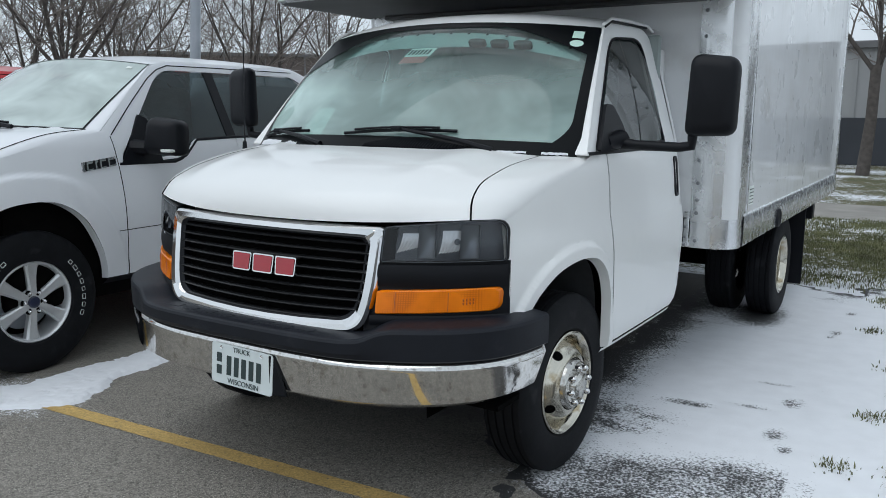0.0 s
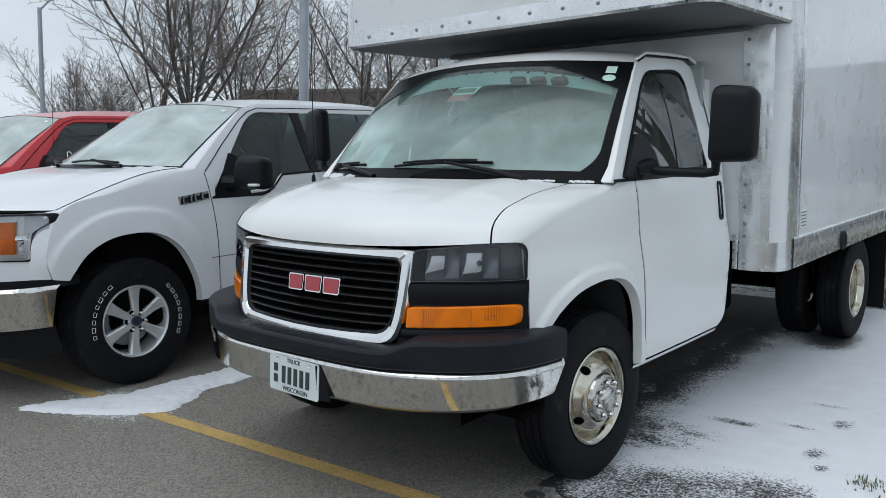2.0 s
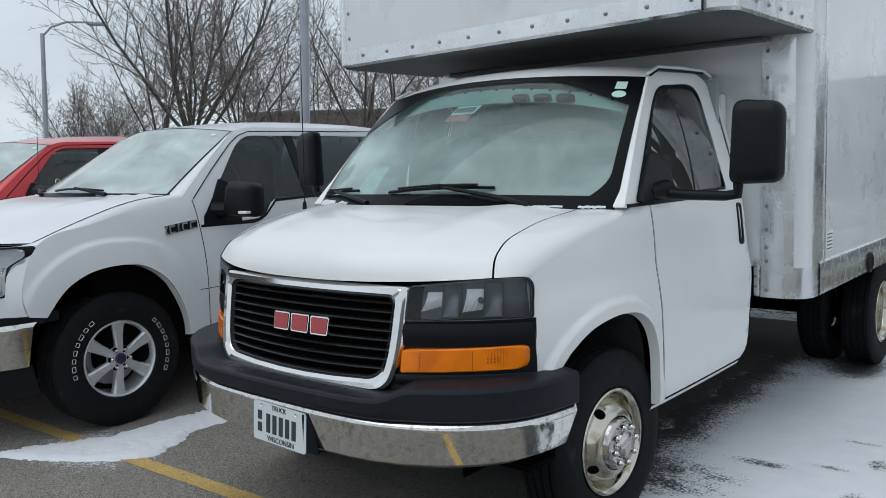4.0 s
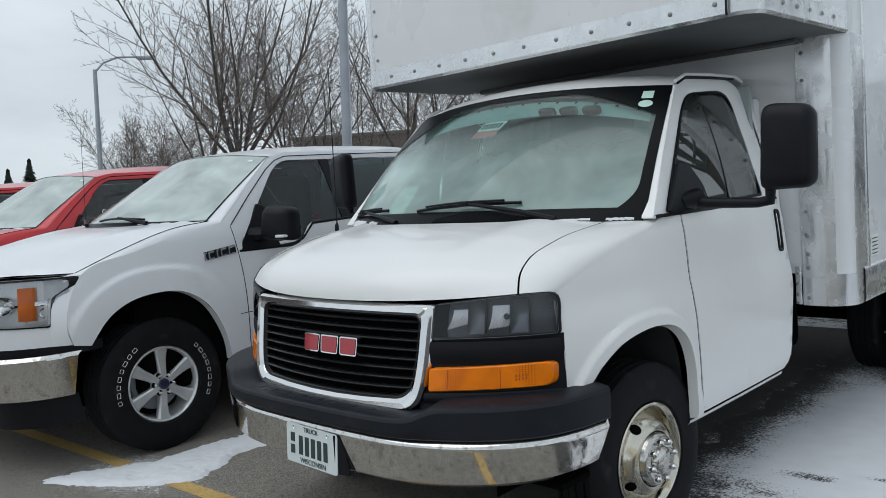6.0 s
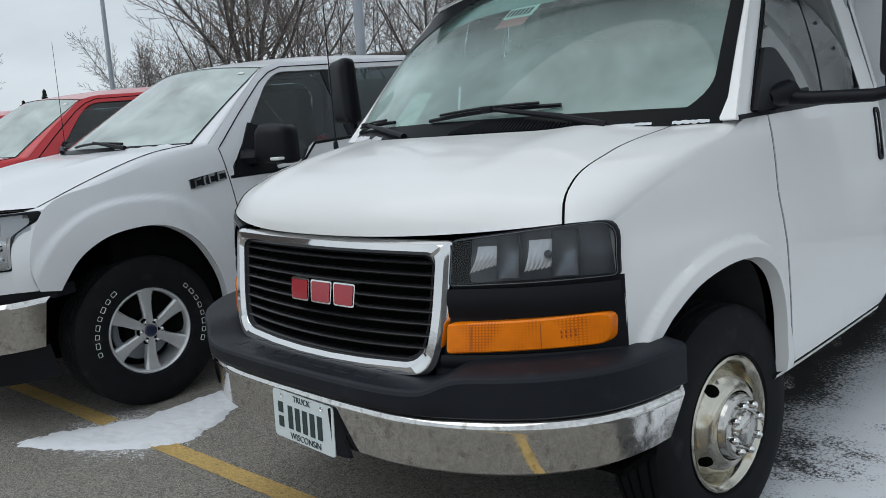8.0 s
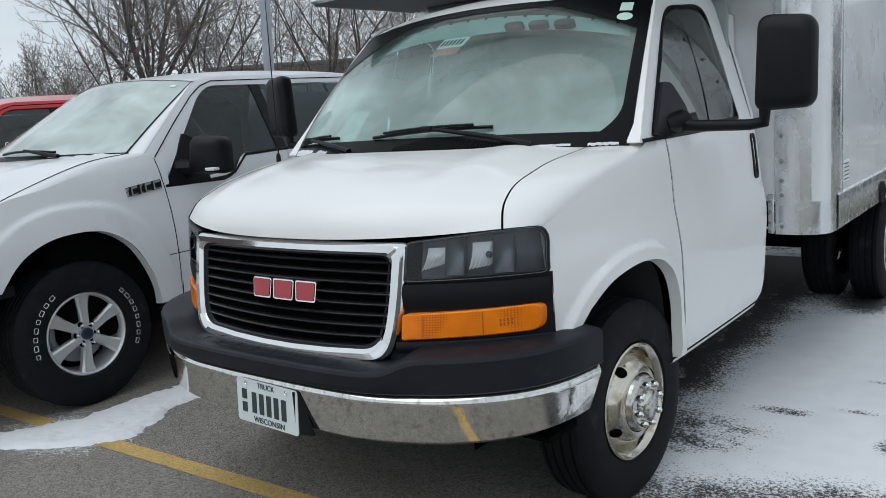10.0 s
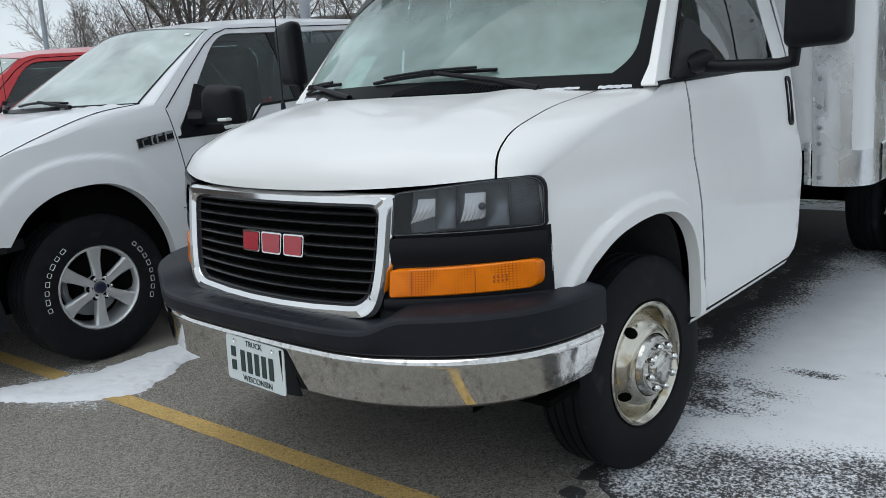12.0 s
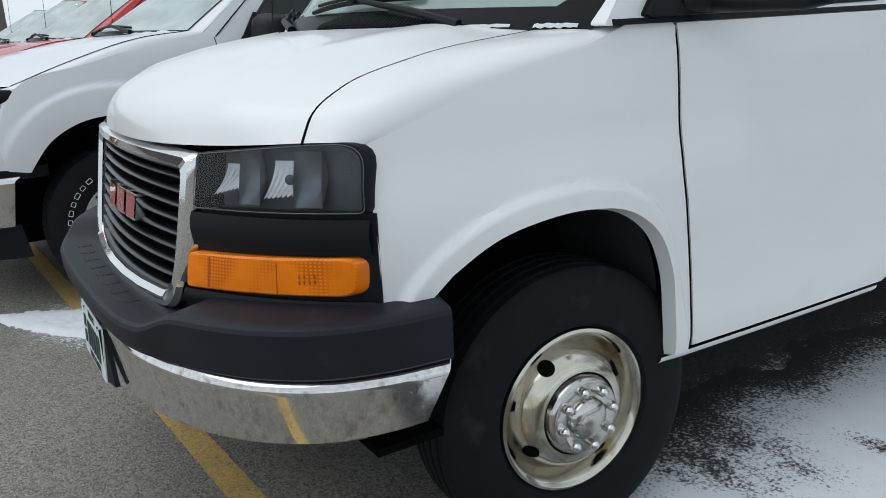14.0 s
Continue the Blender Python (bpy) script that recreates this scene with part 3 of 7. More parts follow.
def hood(a, b):
    s = 2 * a - 1
    e, c = SEAM(b), HC(b)
    k = abs(s) ** 2.3
    u = s * (e[0] - 0.003)
    v = c[0] + (e[1] - c[0]) * k
    w = c[1] + (e[2] - c[1]) * abs(s) ** 2.5
    w += 0.010 * math.exp(-((abs(s) - 0.70) / 0.10) ** 2) * min(1, b * 3) * (1 if b < 1 else 1)
    return (u, v, w)


part("hood_seam", tube([tuple(SEAM(k / 24) + np.array((0.0005, 0, -0.003))) for k in range(25)], 0.004, 6), DARK, truck)
part("hood_seam", tube([tuple((SEAM(k / 24) + np.array((0.0005, 0, -0.003))) * np.array((-1, 1, 1))) for k in range(25)], 0.004, 6), DARK, truck)
bm = grid(hood, 48, 30)
grid(lambda a, b: (hood(a, 0)[0], hood(a, 0)[1] + 0.05 * b, hood(a, 0)[2] - 0.004 * b), 48, 1, bm)
part("hood", bm, WHITE, truck, "white hood with soft ridges")


# cowl between hood and glass, with air slots
def cowl(a, b):
    s = 2 * a - 1
    h = np.array(hood((s + 1) / 2, 1.0)) + np.array((0, -0.02, -0.022))
    g = wind(s, -0.02, 0.0)
    p = h + (g - h) * b
    p[2] += 0.004 * math.sin(math.pi * b)
    return p


cw = part("cowl", grid(cowl, 40, 4), PAD, truck, "black plastic cowl panel")
slat = block((0, 0, 0), (0.007, 0.075, 0.010), 0.002, 1)
sl0 = part("cowl_slat", slat, BLACK, cw)
for i in range(38):
    s = 0.03 + i * 0.0122
    k = min(1.0, 0.35 + 0.06 * i, 0.35 + 0.035 * (37 - i))
    p = wind(s / 0.868, -0.015 + 0.034 * k, 0.010)
    ob = sl0 if i == 0 else shared("cowl_slat", sl0.data, cw, Matrix())
    ob.matrix_local = pose(p[0], p[1], p[2], 40, 0, -20) @ Matrix.Diagonal((0.9, k * 0.85, 1.0, 1))


# front face
def front_v(u):
    u = abs(u)
    return 0.212 + 0.038 * (u / 0.5) ** 2 if u < 0.5 else 0.25 + 0.15 * (u - 0.5) / 0.38 + 0.085 * ((u - 0.5) / 0.38) ** 3


def face(u, w, d=0.0):
    """A place on the front face, d forwards."""
    k = min(1, max(0, (0.88 - abs(u)) / 0.36))
    return (u, front_v(u) + 0.17 * k * (w - 1.04) + 0.10 * (1 - k) * max(0, w - 1.0) - d, w)


for sgn in (1, -1):
    part("front_panel", grid(lambda a, b: (sgn * (0.47 + 0.415 * a), face(0.47 + 0.415 * a, 0.70 + 0.25 * b, -0.012)[1], 0.70 + 0.25 * b), 24, 8), BLACK, truck, "black lamp surround panel")
    part("lamp_pocket", grid(lambda a, b: (sgn * (0.47 + 0.385 * a), face(0.47 + 0.385 * a, 0.945 + 0.13 * b, -0.055)[1], 0.945 + 0.13 * b), 24, 8), DARK, truck)

CT, CB = 1.062, 0.700
fo = rounded([(-0.524, CT), (0.524, CT), (0.514, 0.82), (0.478, CB + 0.004), (-0.478, CB + 0.004), (-0.514, 0.82)], [0.03, 0.03, 0.12, 0.065, 0.065, 0.12], 8)
fi = rounded([(-0.474, CT - 0.036), (0.474, CT - 0.036), (0.464, 0.83), (0.432, CB + 0.042), (-0.432, CB + 0.042), (-0.464, 0.83)], [0.035, 0.035, 0.12, 0.06, 0.06, 0.12], 8)


def bow(lp, drop=0.020):
    return [(u, w - drop * (1 - (u / 0.5) ** 2) * (1 if w < 0.85 else 0.0)) for u, w in lp]


def stepped(lp, k=5):
    """A loop with each of its edges cut into k, run the other way round."""
    return [(p[0] + (q[0] - p[0]) * t / k, p[1] + (q[1] - p[1]) * t / k) for p, q in zip(lp, lp[1:] + lp[:1]) for t in range(k)][::-1]


fo, fi = bow(stepped(fo)), bow(stepped(fi))
bm = loops([[face(u, w, -0.02) for u, w in fo], [face(u, w, 0.008) for u, w in fo], [face(u, w, 0.020) for u, w in [(a[0] * 0.8 + b[0] * 0.2, a[1] * 0.8 + b[1] * 0.2) for a, b in zip(fo, fi)]],
            [face(u, w, 0.020) for u, w in [(a[0] * 0.3 + b[0] * 0.7, a[1] * 0.3 + b[1] * 0.7) for a, b in zip(fo, fi)]], [face(u, w, 0.008) for u, w in fi], [face(u, w, -0.05) for u, w in fi]])
gr = part("grille", bm, CHROME, truck, "chrome grille frame with black bars")
bm = grid(lambda a, b: face(-0.47 + 0.94 * a, 0.72 + 0.32 * b, -0.045), 20, 4)
part("grille_backing", bm, DARK, gr)
fi2 = [(a[0] * 0.965, 0.882 + (a[1] - 0.882) * 0.94) for a in fi]
part("grille_lip", loops([[face(u, w, 0.004) for u, w in fi], [face(u, w, -0.004) for u, w in fi2], [face(u, w, -0.045) for u, w in fi2]]), BLACK, gr)
for i in range(9):
    w = 0.742 + i * 0.0325
    half = 0.468 if w > 0.84 else 0.468 - (0.84 - w) * 0.32
    bm = grid(lambda a, b: face(-half + 2 * half * a, w - 0.012 * (1 - (2 * a - 1) ** 2) * max(0, (0.95 - w) / 0.2) + 0.0065 * math.cos(b * math.tau), 0.016 * math.sin(b * math.tau) - 0.014), 20, 8, None, False, True)
    part("grille_bar", bm, BARS, gr)

# badge: three plain red shapes edged with chrome
bad = part("badge", grid(lambda a, b: face(-0.09 + 0.21 * a, 0.882 + 0.018 * b, -0.006), 4, 1), BLACK, gr)
for c, wd in ((-0.080, 0.098), (0.028, 0.104), (0.136, 0.098)):
    lp = rounded([(c - wd / 2 + 0.004, 0.866), (c + wd / 2 - 0.004, 0.866), (c + wd / 2, 0.934), (c - wd / 2, 0.934)], 0.008, 3)
    sh = [(c + (u - c) * 0.88, 0.900 + (w - 0.900) * 0.86) for u, w in lp]
    bm = loops([[face(u, w, -0.01) for u, w in lp], [face(u, w, 0.016) for u, w in lp], [face(u, w, 0.016) for u, w in sh]])
    part("badge_edge", bm, CHROME, gr)
    bm = bmesh.new()
    bm.faces.new([bm.verts.new(face(u, w, 0.018)) for u, w in sh])
    part("badge_shape", bm, REDBADGE, gr, "red badge shape")


def sgn_loop(sgn, lp, d):
    return [(sgn * p[0], p[1], p[2]) for p in (face(u, w, d) for u, w in lp)]


def filled(sgn, lp, c, d, steps=4):
    """A cap over a loop on the front face, by shrinking rings towards its middle line."""
    ls = [sgn_loop(sgn, [(u, c + (w - c) * (1 - k / steps)) for u, w in lp], d) for k in range(steps + 1)]
    bm = loops(ls)
    bmesh.ops.remove_doubles(bm, verts=bm.verts, dist=0.0004)
    return bm


for sgn in (1, -1):
    lens = dense(rounded([(0.520, 0.944), (0.884, 0.950), (0.884, 1.094), (0.800, 1.094), (0.524, 1.066)], [0.012, 0.012, 0.05, 0.05, 0.012], 5))
    hl = part("headlight", loops([sgn_loop(sgn, [(0.69 + (u - 0.69) * 0.90, w) for u, w in lens], -0.05), sgn_loop(sgn, lens, -0.004), sgn_loop(sgn, lens, 0.006), sgn_loop(sgn, [(0.70 + (u - 0.70) * 0.97, 1.01 + (w - 1.01) * 0.93) for u, w in lens], 0.009)]), BLACK, truck, "headlight with twin reflectors")
    back = filled(sgn, [(0.69 + (u - 0.69) * 0.90, w) for u, w in lens], 1.01, -0.048)
    part("housing", back, HEADIN, hl)
    cl = part("lens", filled(sgn, [(0.70 + (u - 0.70) * 0.97, 1.01 + (w - 1.01) * 0.93) for u, w in lens], 1.01, 0.010), CLEAR, hl, "clear headlight lens", toward=(0, -1, 0))
    cl.visible_shadow = False
    for cu, wd in ((0.590, 0.078), (0.718, 0.070)):
        # a fluted bright wall on the inner side of each bowl, and the smooth grey bowl beside it
        def wall(a, b):
            u = cu + (a - 0.5) * wd * (0.72 + 0.28 * b) + (0.012 if cu < 0.65 else 0.004) * b
            low, top = 0.974 + (0.016 if cu < 0.65 else 0.006) * a + 0.007 * ((a * 6.0) % 1.0), 1.036 + 0.018 * (cu - 0.55) / 0.2
            w = low + (top - low) * b
            p = face(u, w, -0.048 + 0.012 * (1 - a) + 0.030 * (1 - b) ** 2 + 0.0012 * math.cos(a * math.tau * 6) * (1 - b))
            return (sgn * p[0], p[1], p[2])
        part("reflector", grid(wall, 48, 14), LAMPSILVER, hl, "bright fluted reflector", angle=70)

        def bowl(a, b):
            t = math.pi * a
            u = cu + wd * 0.46 + 0.052 * (1 - math.cos(t)) * 0.5
            w = 0.958 + 0.116 * b
            p = face(u, w, -0.012 - 0.034 * math.sin(t) * math.sin(math.pi * (0.08 + 0.84 * b)))
            return (sgn * p[0], p[1], p[2])
        part("bowl", grid(bowl, 12, 12), LAMPGREY, hl, "smooth grey lamp bowl", angle=70)
        if cu > 0.65:
            p = face(cu + 0.022, 1.016, -0.016)
            bl = bmesh.new()
            bmesh.ops.create_uvsphere(bl, u_segments=14, v_segments=10, radius=0.011, matrix=Matrix.Translation((sgn * p[0], p[1], p[2])))
            part("bulb", bl, HEADIN, hl)
    part("lens_rim", tube(sgn_loop(sgn, [(0.70 + (u - 0.70) * 0.985, 1.01 + (w - 1.01) * 0.955) for u, w in lens] + [(0.70 + (lens[0][0] - 0.70) * 0.985, 1.01 + (lens[0][1] - 1.01) * 0.955)], 0.009), 0.0012, 6), HEADIN, hl)
    am = dense(rounded([(0.519, 0.770), (0.866, 0.778), (0.870, 0.860), (0.519, 0.848)], [0.008, 0.026, 0.026, 0.008], 5))
    sh = [(0.69 + (u - 0.69) * 0.985, 0.811 + (w - 0.811) * 0.90) for u, w in am]
    bm = loops([sgn_loop(sgn, am, -0.02), sgn_loop(sgn, am, 0.010), sgn_loop(sgn, sh, 0.015)])
    bm3 = filled(sgn, sh, 0.811, 0.015)
    tmp = bpy.data.meshes.new("tmp")
    bm3.to_mesh(tmp)
    bm.from_mesh(tmp)
    bm3.free()
    ind = part("indicator", bm, AMBER, truck, "amber turn signal lens")
    for k in range(8):
        c, r = k % 4, k // 4
        p = face(0.776 + 0.009 * c, 0.806 + 0.012 * r + 0.001 * c, 0.0155)
        part("lens_facet", block((sgn * p[0], p[1], p[2]), (0.0055, 0.002, 0.0085), 0.0008, 1), AMBERDARK, ind)
    for u in (0.580, 0.735):
        part("lens_seam", tube([(sgn * q[0], q[1], q[2]) for q in (face(u, 0.779 + 0.066 * t / 6, 0.0155) for t in range(7))], 0.0012, 5), AMBERDARK, ind)
    # seam lines of the black surround
    part("surround_moulding", grid(lambda a, b: (sgn * (0.50 + 0.385 * a), face(0.50 + 0.385 * a, 0.90, 0.004 + 0.006 * math.sin(math.pi * b))[1], 0.862 + 0.076 * b), 14, 6), BLACK, truck)
    part("surround_foot", grid(lambda a, b: (sgn * (0.50 + 0.385 * a), face(0.50 + 0.385 * a, 0.76, 0.004 + 0.006 * math.sin(math.pi * b))[1], 0.728 + 0.036 * b), 14, 4), BLACK, truck)

# bumper
PLAN = through_points([(0.0, 0.070), (0.25, 0.074), (0.43, 0.088), (0.55, 0.118), (0.70, 0.180), (0.82, 0.262), (0.905, 0.36), (0.950, 0.47), (0.975, 0.605)])


def plan(s):
    """Along the bumper, s from -1 to 1: place and outward direction."""
    p, q = PLAN(abs(s)), PLAN(min(1, abs(s) + 0.01)) - PLAN(max(0, abs(s) - 0.01))
    n = np.array((q[1], -q[0])) / np.linalg.norm(q)
    return (math.copysign(p[0], s), p[1]), (math.copysign(n[0], s) if s else 0.0, n[1])


def along(s, out, w):
    p, n = plan(s)
    return (p[0] + n[0] * out, p[1] + n[1] * out, w)


def chrome_f(a, b):
    s = 2 * a - 1
    k = abs(s) ** 3
    lo, hi = 0.462 + 0.036 * k, 0.628 + 0.008 * k
    w = lo + (hi - lo) * b
    se = s * (1 - 0.055 * k * (1 - b))
    out = 0.014 * b ** 0.8 - 0.020 * max(0, 0.10 - b) / 0.10 - 0.017 * max(0, b - 0.88) / 0.12
    return along(se, out, w)


bm = grid(chrome_f, 90, 20)
grid(lambda a, b: along((2 * a - 1) * 0.945, -0.026 - 0.05 * b, 0.462 + 0.036 * abs(2 * a - 1) ** 3 - 0.004 * b), 90, 1, bm)
bp = part("bumper", bm, CHROME_WORN, truck, "stained chrome front bumper")


def pad_f(a, b):
    s = 2 * a - 1
    k = abs(s) ** 3
    sec = PADSEC(b)
    cen = 1 / (1 + math.exp((abs(s) - 0.455) / 0.018))
    out = sec[0] + cen * 0.020 * min(1, b * 4) * (1 - max(0, b - 0.75) / 0.25)
    w = sec[1] + 0.012 * k - cen * (0.040 * min(1, max(0, (b - 0.12) / 0.40)) + 0.020 * max(0, (b - 0.57) / 0.43))
    return along(s, out, w)


PB = (0, 0.06, 0.12, 0.52, 0.545, 0.57, 1.0)
PADSEC = lambda b: (float(np.interp(b, PB, (-0.018, 0.006, 0.015, 0.017, 0.013, 0.004, -0.18))), float(np.interp(b, PB, (0.628, 0.629, 0.636, 0.729, 0.738, 0.743, 0.760))))
PADROWS = (0, 0.03, 0.06, 0.12, 0.25, 0.40, 0.52, 0.545, 0.57, 0.64, 0.72, 0.80, 0.90, 1.0)
bm = grid(lambda a, b: pad_f(a, PADROWS[int(round(b * 13))]), 140, 13)
pd = part("bumper_pad", bm, PAD, bp, "dark grey plastic bumper cover", angle=24)
for s in (-1, 1):
    bm = bmesh.new()
    bm.faces.new([bm.verts.new(pad_f((s + 1) / 2, b / 20)) for b in range(21)])
    part("pad_end", bm, PAD, bp)
# step treads on the top of the cover
for i in range(8):
    for j in range(2):
        s0 = -0.31 + i * 0.078
        p, q = pad_f((s0 + 1) / 2, 0.66 + 0.13 * j), pad_f((s0 + 1) / 2, 0.70 + 0.13 * j)
        tilt = math.atan2(q[2] - p[2], q[1] - p[1])
        part("step_tread", block((q[0], q[1], q[2] - 0.001), (0.066, 0.040, 0.005), 0.0015, 1, m=Matrix.Rotation(tilt, 4, "X")), PAD, bp)
part("valance", grid(lambda a, b: along((2 * a - 1) * 0.70, -0.10 - 0.10 * b, 0.47 - 0.07 * b + 0.04 * abs(2 * a - 1) ** 3), 60, 3), DARK, truck, "black lower valance")

# number plate on its bracket; the number stays plain bars
pm = Matrix.Translation((0.032, 0.046, 0.532)) @ Matrix.Rotation(radians(-3), 4, "X") @ Matrix.Rotation(radians(1.5), 4, "Y")
part("plate_bracket", slab([(0.17, 0.044, 0.46), (0.235, 0.054, 0.46), (0.18, 0.052, 0.60), (0.17, 0.044, 0.60)], (0, 0.012, 0)), BLACK, bp)
lp = rounded([(-0.152, -0.076), (0.152, -0.076), (0.152, 0.076), (-0.152, 0.076)], 0.014, 4)
bm = slab([(u, 0.0, w) for u, w in lp], (0, 0.003, 0))
bmesh.ops.transform(bm, matrix=pm, verts=bm.verts)
npl = part("number_plate", bm, PLATE, truck, "white number plate with dark bars")


def bar(u, w, wd, ht, mat=INK, name="plate_bar"):
    b = block((u, -0.0015, w), (wd, 0.002, ht))
    bmesh.ops.transform(b, matrix=pm, verts=b.verts)
    part(name, b, mat, npl)


for i in range(5):
    bar(-0.062 + i * 0.037, -0.002, 0.022, 0.072)
bar(-0.112, 0.022, 0.024, 0.034)
bar(-0.112, -0.024, 0.024, 0.034)
for u in (-0.10, 0.10):
    b = block((u, -0.002, 0.062), (0.012, 0.003, 0.012), 0.004, 1)
    bmesh.ops.transform(b, matrix=pm, verts=b.verts)
    part("plate_bolt", b, CHROME, npl)


def lettering(text, size, m, mat, parent, name="lettering"):
    """Flat letters in the built-in font as a mesh, centred on the pose m."""
    cu = bpy.data.curves.new(name, "FONT")
    cu.body, cu.size, cu.align_x, cu.align_y, cu.extrude = text, size, "CENTER", "CENTER", 0.0006
    tmp_ob = bpy.data.objects.new("tmp", cu)
    scene.collection.objects.link(tmp_ob)
    bpy.context.view_layer.update()
    me = bpy.data.meshes.new_from_object(tmp_ob.evaluated_get(bpy.context.evaluated_depsgraph_get()))
    bpy.data.objects.remove(tmp_ob)
    me.transform(m)
    me.materials.clear()
    me.materials.append(mat)
    ob = new(name, me)
    ob.parent = parent
    return ob


up = Matrix.Rotation(radians(90), 4, "X")
lettering("TRUCK", 0.026, pm @ Matrix.Translation((0.0, -0.0015, 0.060)) @ up, INK, npl)
lettering("WISCONSIN", 0.028, pm @ Matrix.Translation((0.01, -0.0015, -0.060)) @ up, INK, npl)


# mirrors
def mirror(sgn):
    lp = rounded([(-0.092, -0.162), (0.106, -0.156), (0.112, 0.150), (-0.076, 0.170)], [0.04, 0.04, 0.05, 0.05], 6)
    c = (1.305 if sgn > 0 else 1.275, 1.40, 1.525)
    ls = []
    for dv, k in ((-0.052, 0.0), (-0.052, 0.70), (-0.044, 0.90), (-0.025, 0.985), (0.0, 1.0), (0.03, 0.97), (0.034, 0.92), (0.028, 0.90)):
        ls.append([(sgn * (c[0] + u * k * (1.0 if sgn > 0 else 0.94)), c[1] + dv + (0.03 if sgn > 0 else 0.16) * u, c[2] + w * k) for u, w in lp])
    bm = loops(ls[1:])
    bm.faces.new([v for v in bm.verts][:len(lp)])
    ob = part("door_mirror", bm, BLACK, truck, "tall black towing mirror", angle=60)
    bm = bmesh.new()
    bm.faces.new([bm.verts.new(p) for p in ls[-1]])
    part("mirror_glass", bm, REFLECT, ob)
    part("mirror_arm", tube([(sgn * 0.88, 1.42, 1.335), (sgn * 1.00, 1.41, 1.322), (sgn * 1.19, 1.405, 1.318), (sgn * 1.238, 1.403, 1.326), (sgn * 1.242, 1.40, 1.36), (sgn * 1.242, 1.40, 1.40)],
                            [0.030, 0.022, 0.020, 0.023, 0.020, 0.020], 10), BLACK, ob)
    part("mirror_foot", tube([(sgn * 0.895, 1.34, 1.33), (sgn * 0.93, 1.42, 1.345), (sgn * 0.905, 1.50, 1.345)], [0.03, 0.042, 0.025], 10), BLACK, ob)


mirror(1)
mirror(-1)


# wipers
def wiper(pivot, tip_a, blade, name="wiper"):
    """An arm from its pivot to the blade's middle; the blade from b0 to b1, all as (across, up) on the glass."""
    G = lambda ab, d: tuple(wind(ab[0], ab[1], d))
    bm = tube([G(pivot, 0.012), G(((pivot[0] * 2 + tip_a[0]) / 3, (pivot[1] * 2 + tip_a[1]) / 3), 0.035), G(tip_a, 0.032)], [0.014, 0.010, 0.007], 8)
    ob = part(name, bm, BLACK, truck, "black windscreen wiper")
    b0, b1 = blade
    n = 8
    pts = [G((b0[0] + (b1[0] - b0[0]) * i / n, b0[1] + (b1[1] - b0[1]) * i / n), 0.010 + 0.010 * math.sin(math.pi * i / n)) for i in range(n + 1)]
    part("wiper_blade", tube(pts, 0.007, 6), BLACK, ob)
    pts2 = [(p[0], p[1] - 0.006, p[2] + 0.012) for p in pts[1:-1]]
    part("blade_spine", tube(pts2, 0.005, 6), BLACK, ob)
    part("wiper_joint", block(G(tip_a, 0.03), (0.05, 0.03, 0.022), 0.006, 2), BLACK, ob)


wiper((0.66, -0.01), (0.19, 0.088), ((-0.13, 0.070), (0.48, 0.105)))
wiper((-0.26, -0.01), (-0.70, 0.065), ((-0.90, 0.050), (-0.42, 0.085)))


# wheels
def tyre_profile(r, w, rim, grooves=4):
    h = w / 2
    pr = [(-h * 0.80, rim), (-h * 0.95, rim + 0.012), (-h * 1.02, rim + (r - rim) * 0.45), (-h * 0.96, rim + (r - rim) * 0.78), (-h * 0.86, r - 0.012), (-h * 0.78, r - 0.003)]
    for g in range(grooves):
        c = -h * 0.56 + g * (2 * h * 0.56) / (grooves - 1)
        pr += [(c - 0.006, r), (c - 0.004, r - 0.008), (c + 0.004, r - 0.008), (c + 0.006, r)]
    return pr + [(-x, rr) for x, rr in reversed(pr[:6])]


TYRE_R, RIM_R = 0.368, 0.213
ty_me = part("tyre", lathe([(x if x > 0 else x * 0.86, r) for x, r in tyre_profile(TYRE_R, 0.216, RIM_R)], 64), RUBBER, None, angle=30)


def lug_ring(parent, n, r, x, size, mat, name="lug_nut", phase=0.2):
    first = None
    for i in range(n):
        a = phase + i * math.tau / n
        if first is None:
            bm = lathe([(0, size), (size * 1.3, size * 0.95), (size * 1.9, size * 0.75), (size * 2.2, size * 0.35)], 10, None, False, True)
            first = part(name, bm, mat, parent, angle=50)
            first.matrix_local = Matrix.Translation((x, r * math.cos(a), r * math.sin(a)))
        else:
            shared(name, first.data, parent, Matrix.Translation((x, r * math.cos(a), r * math.sin(a))))


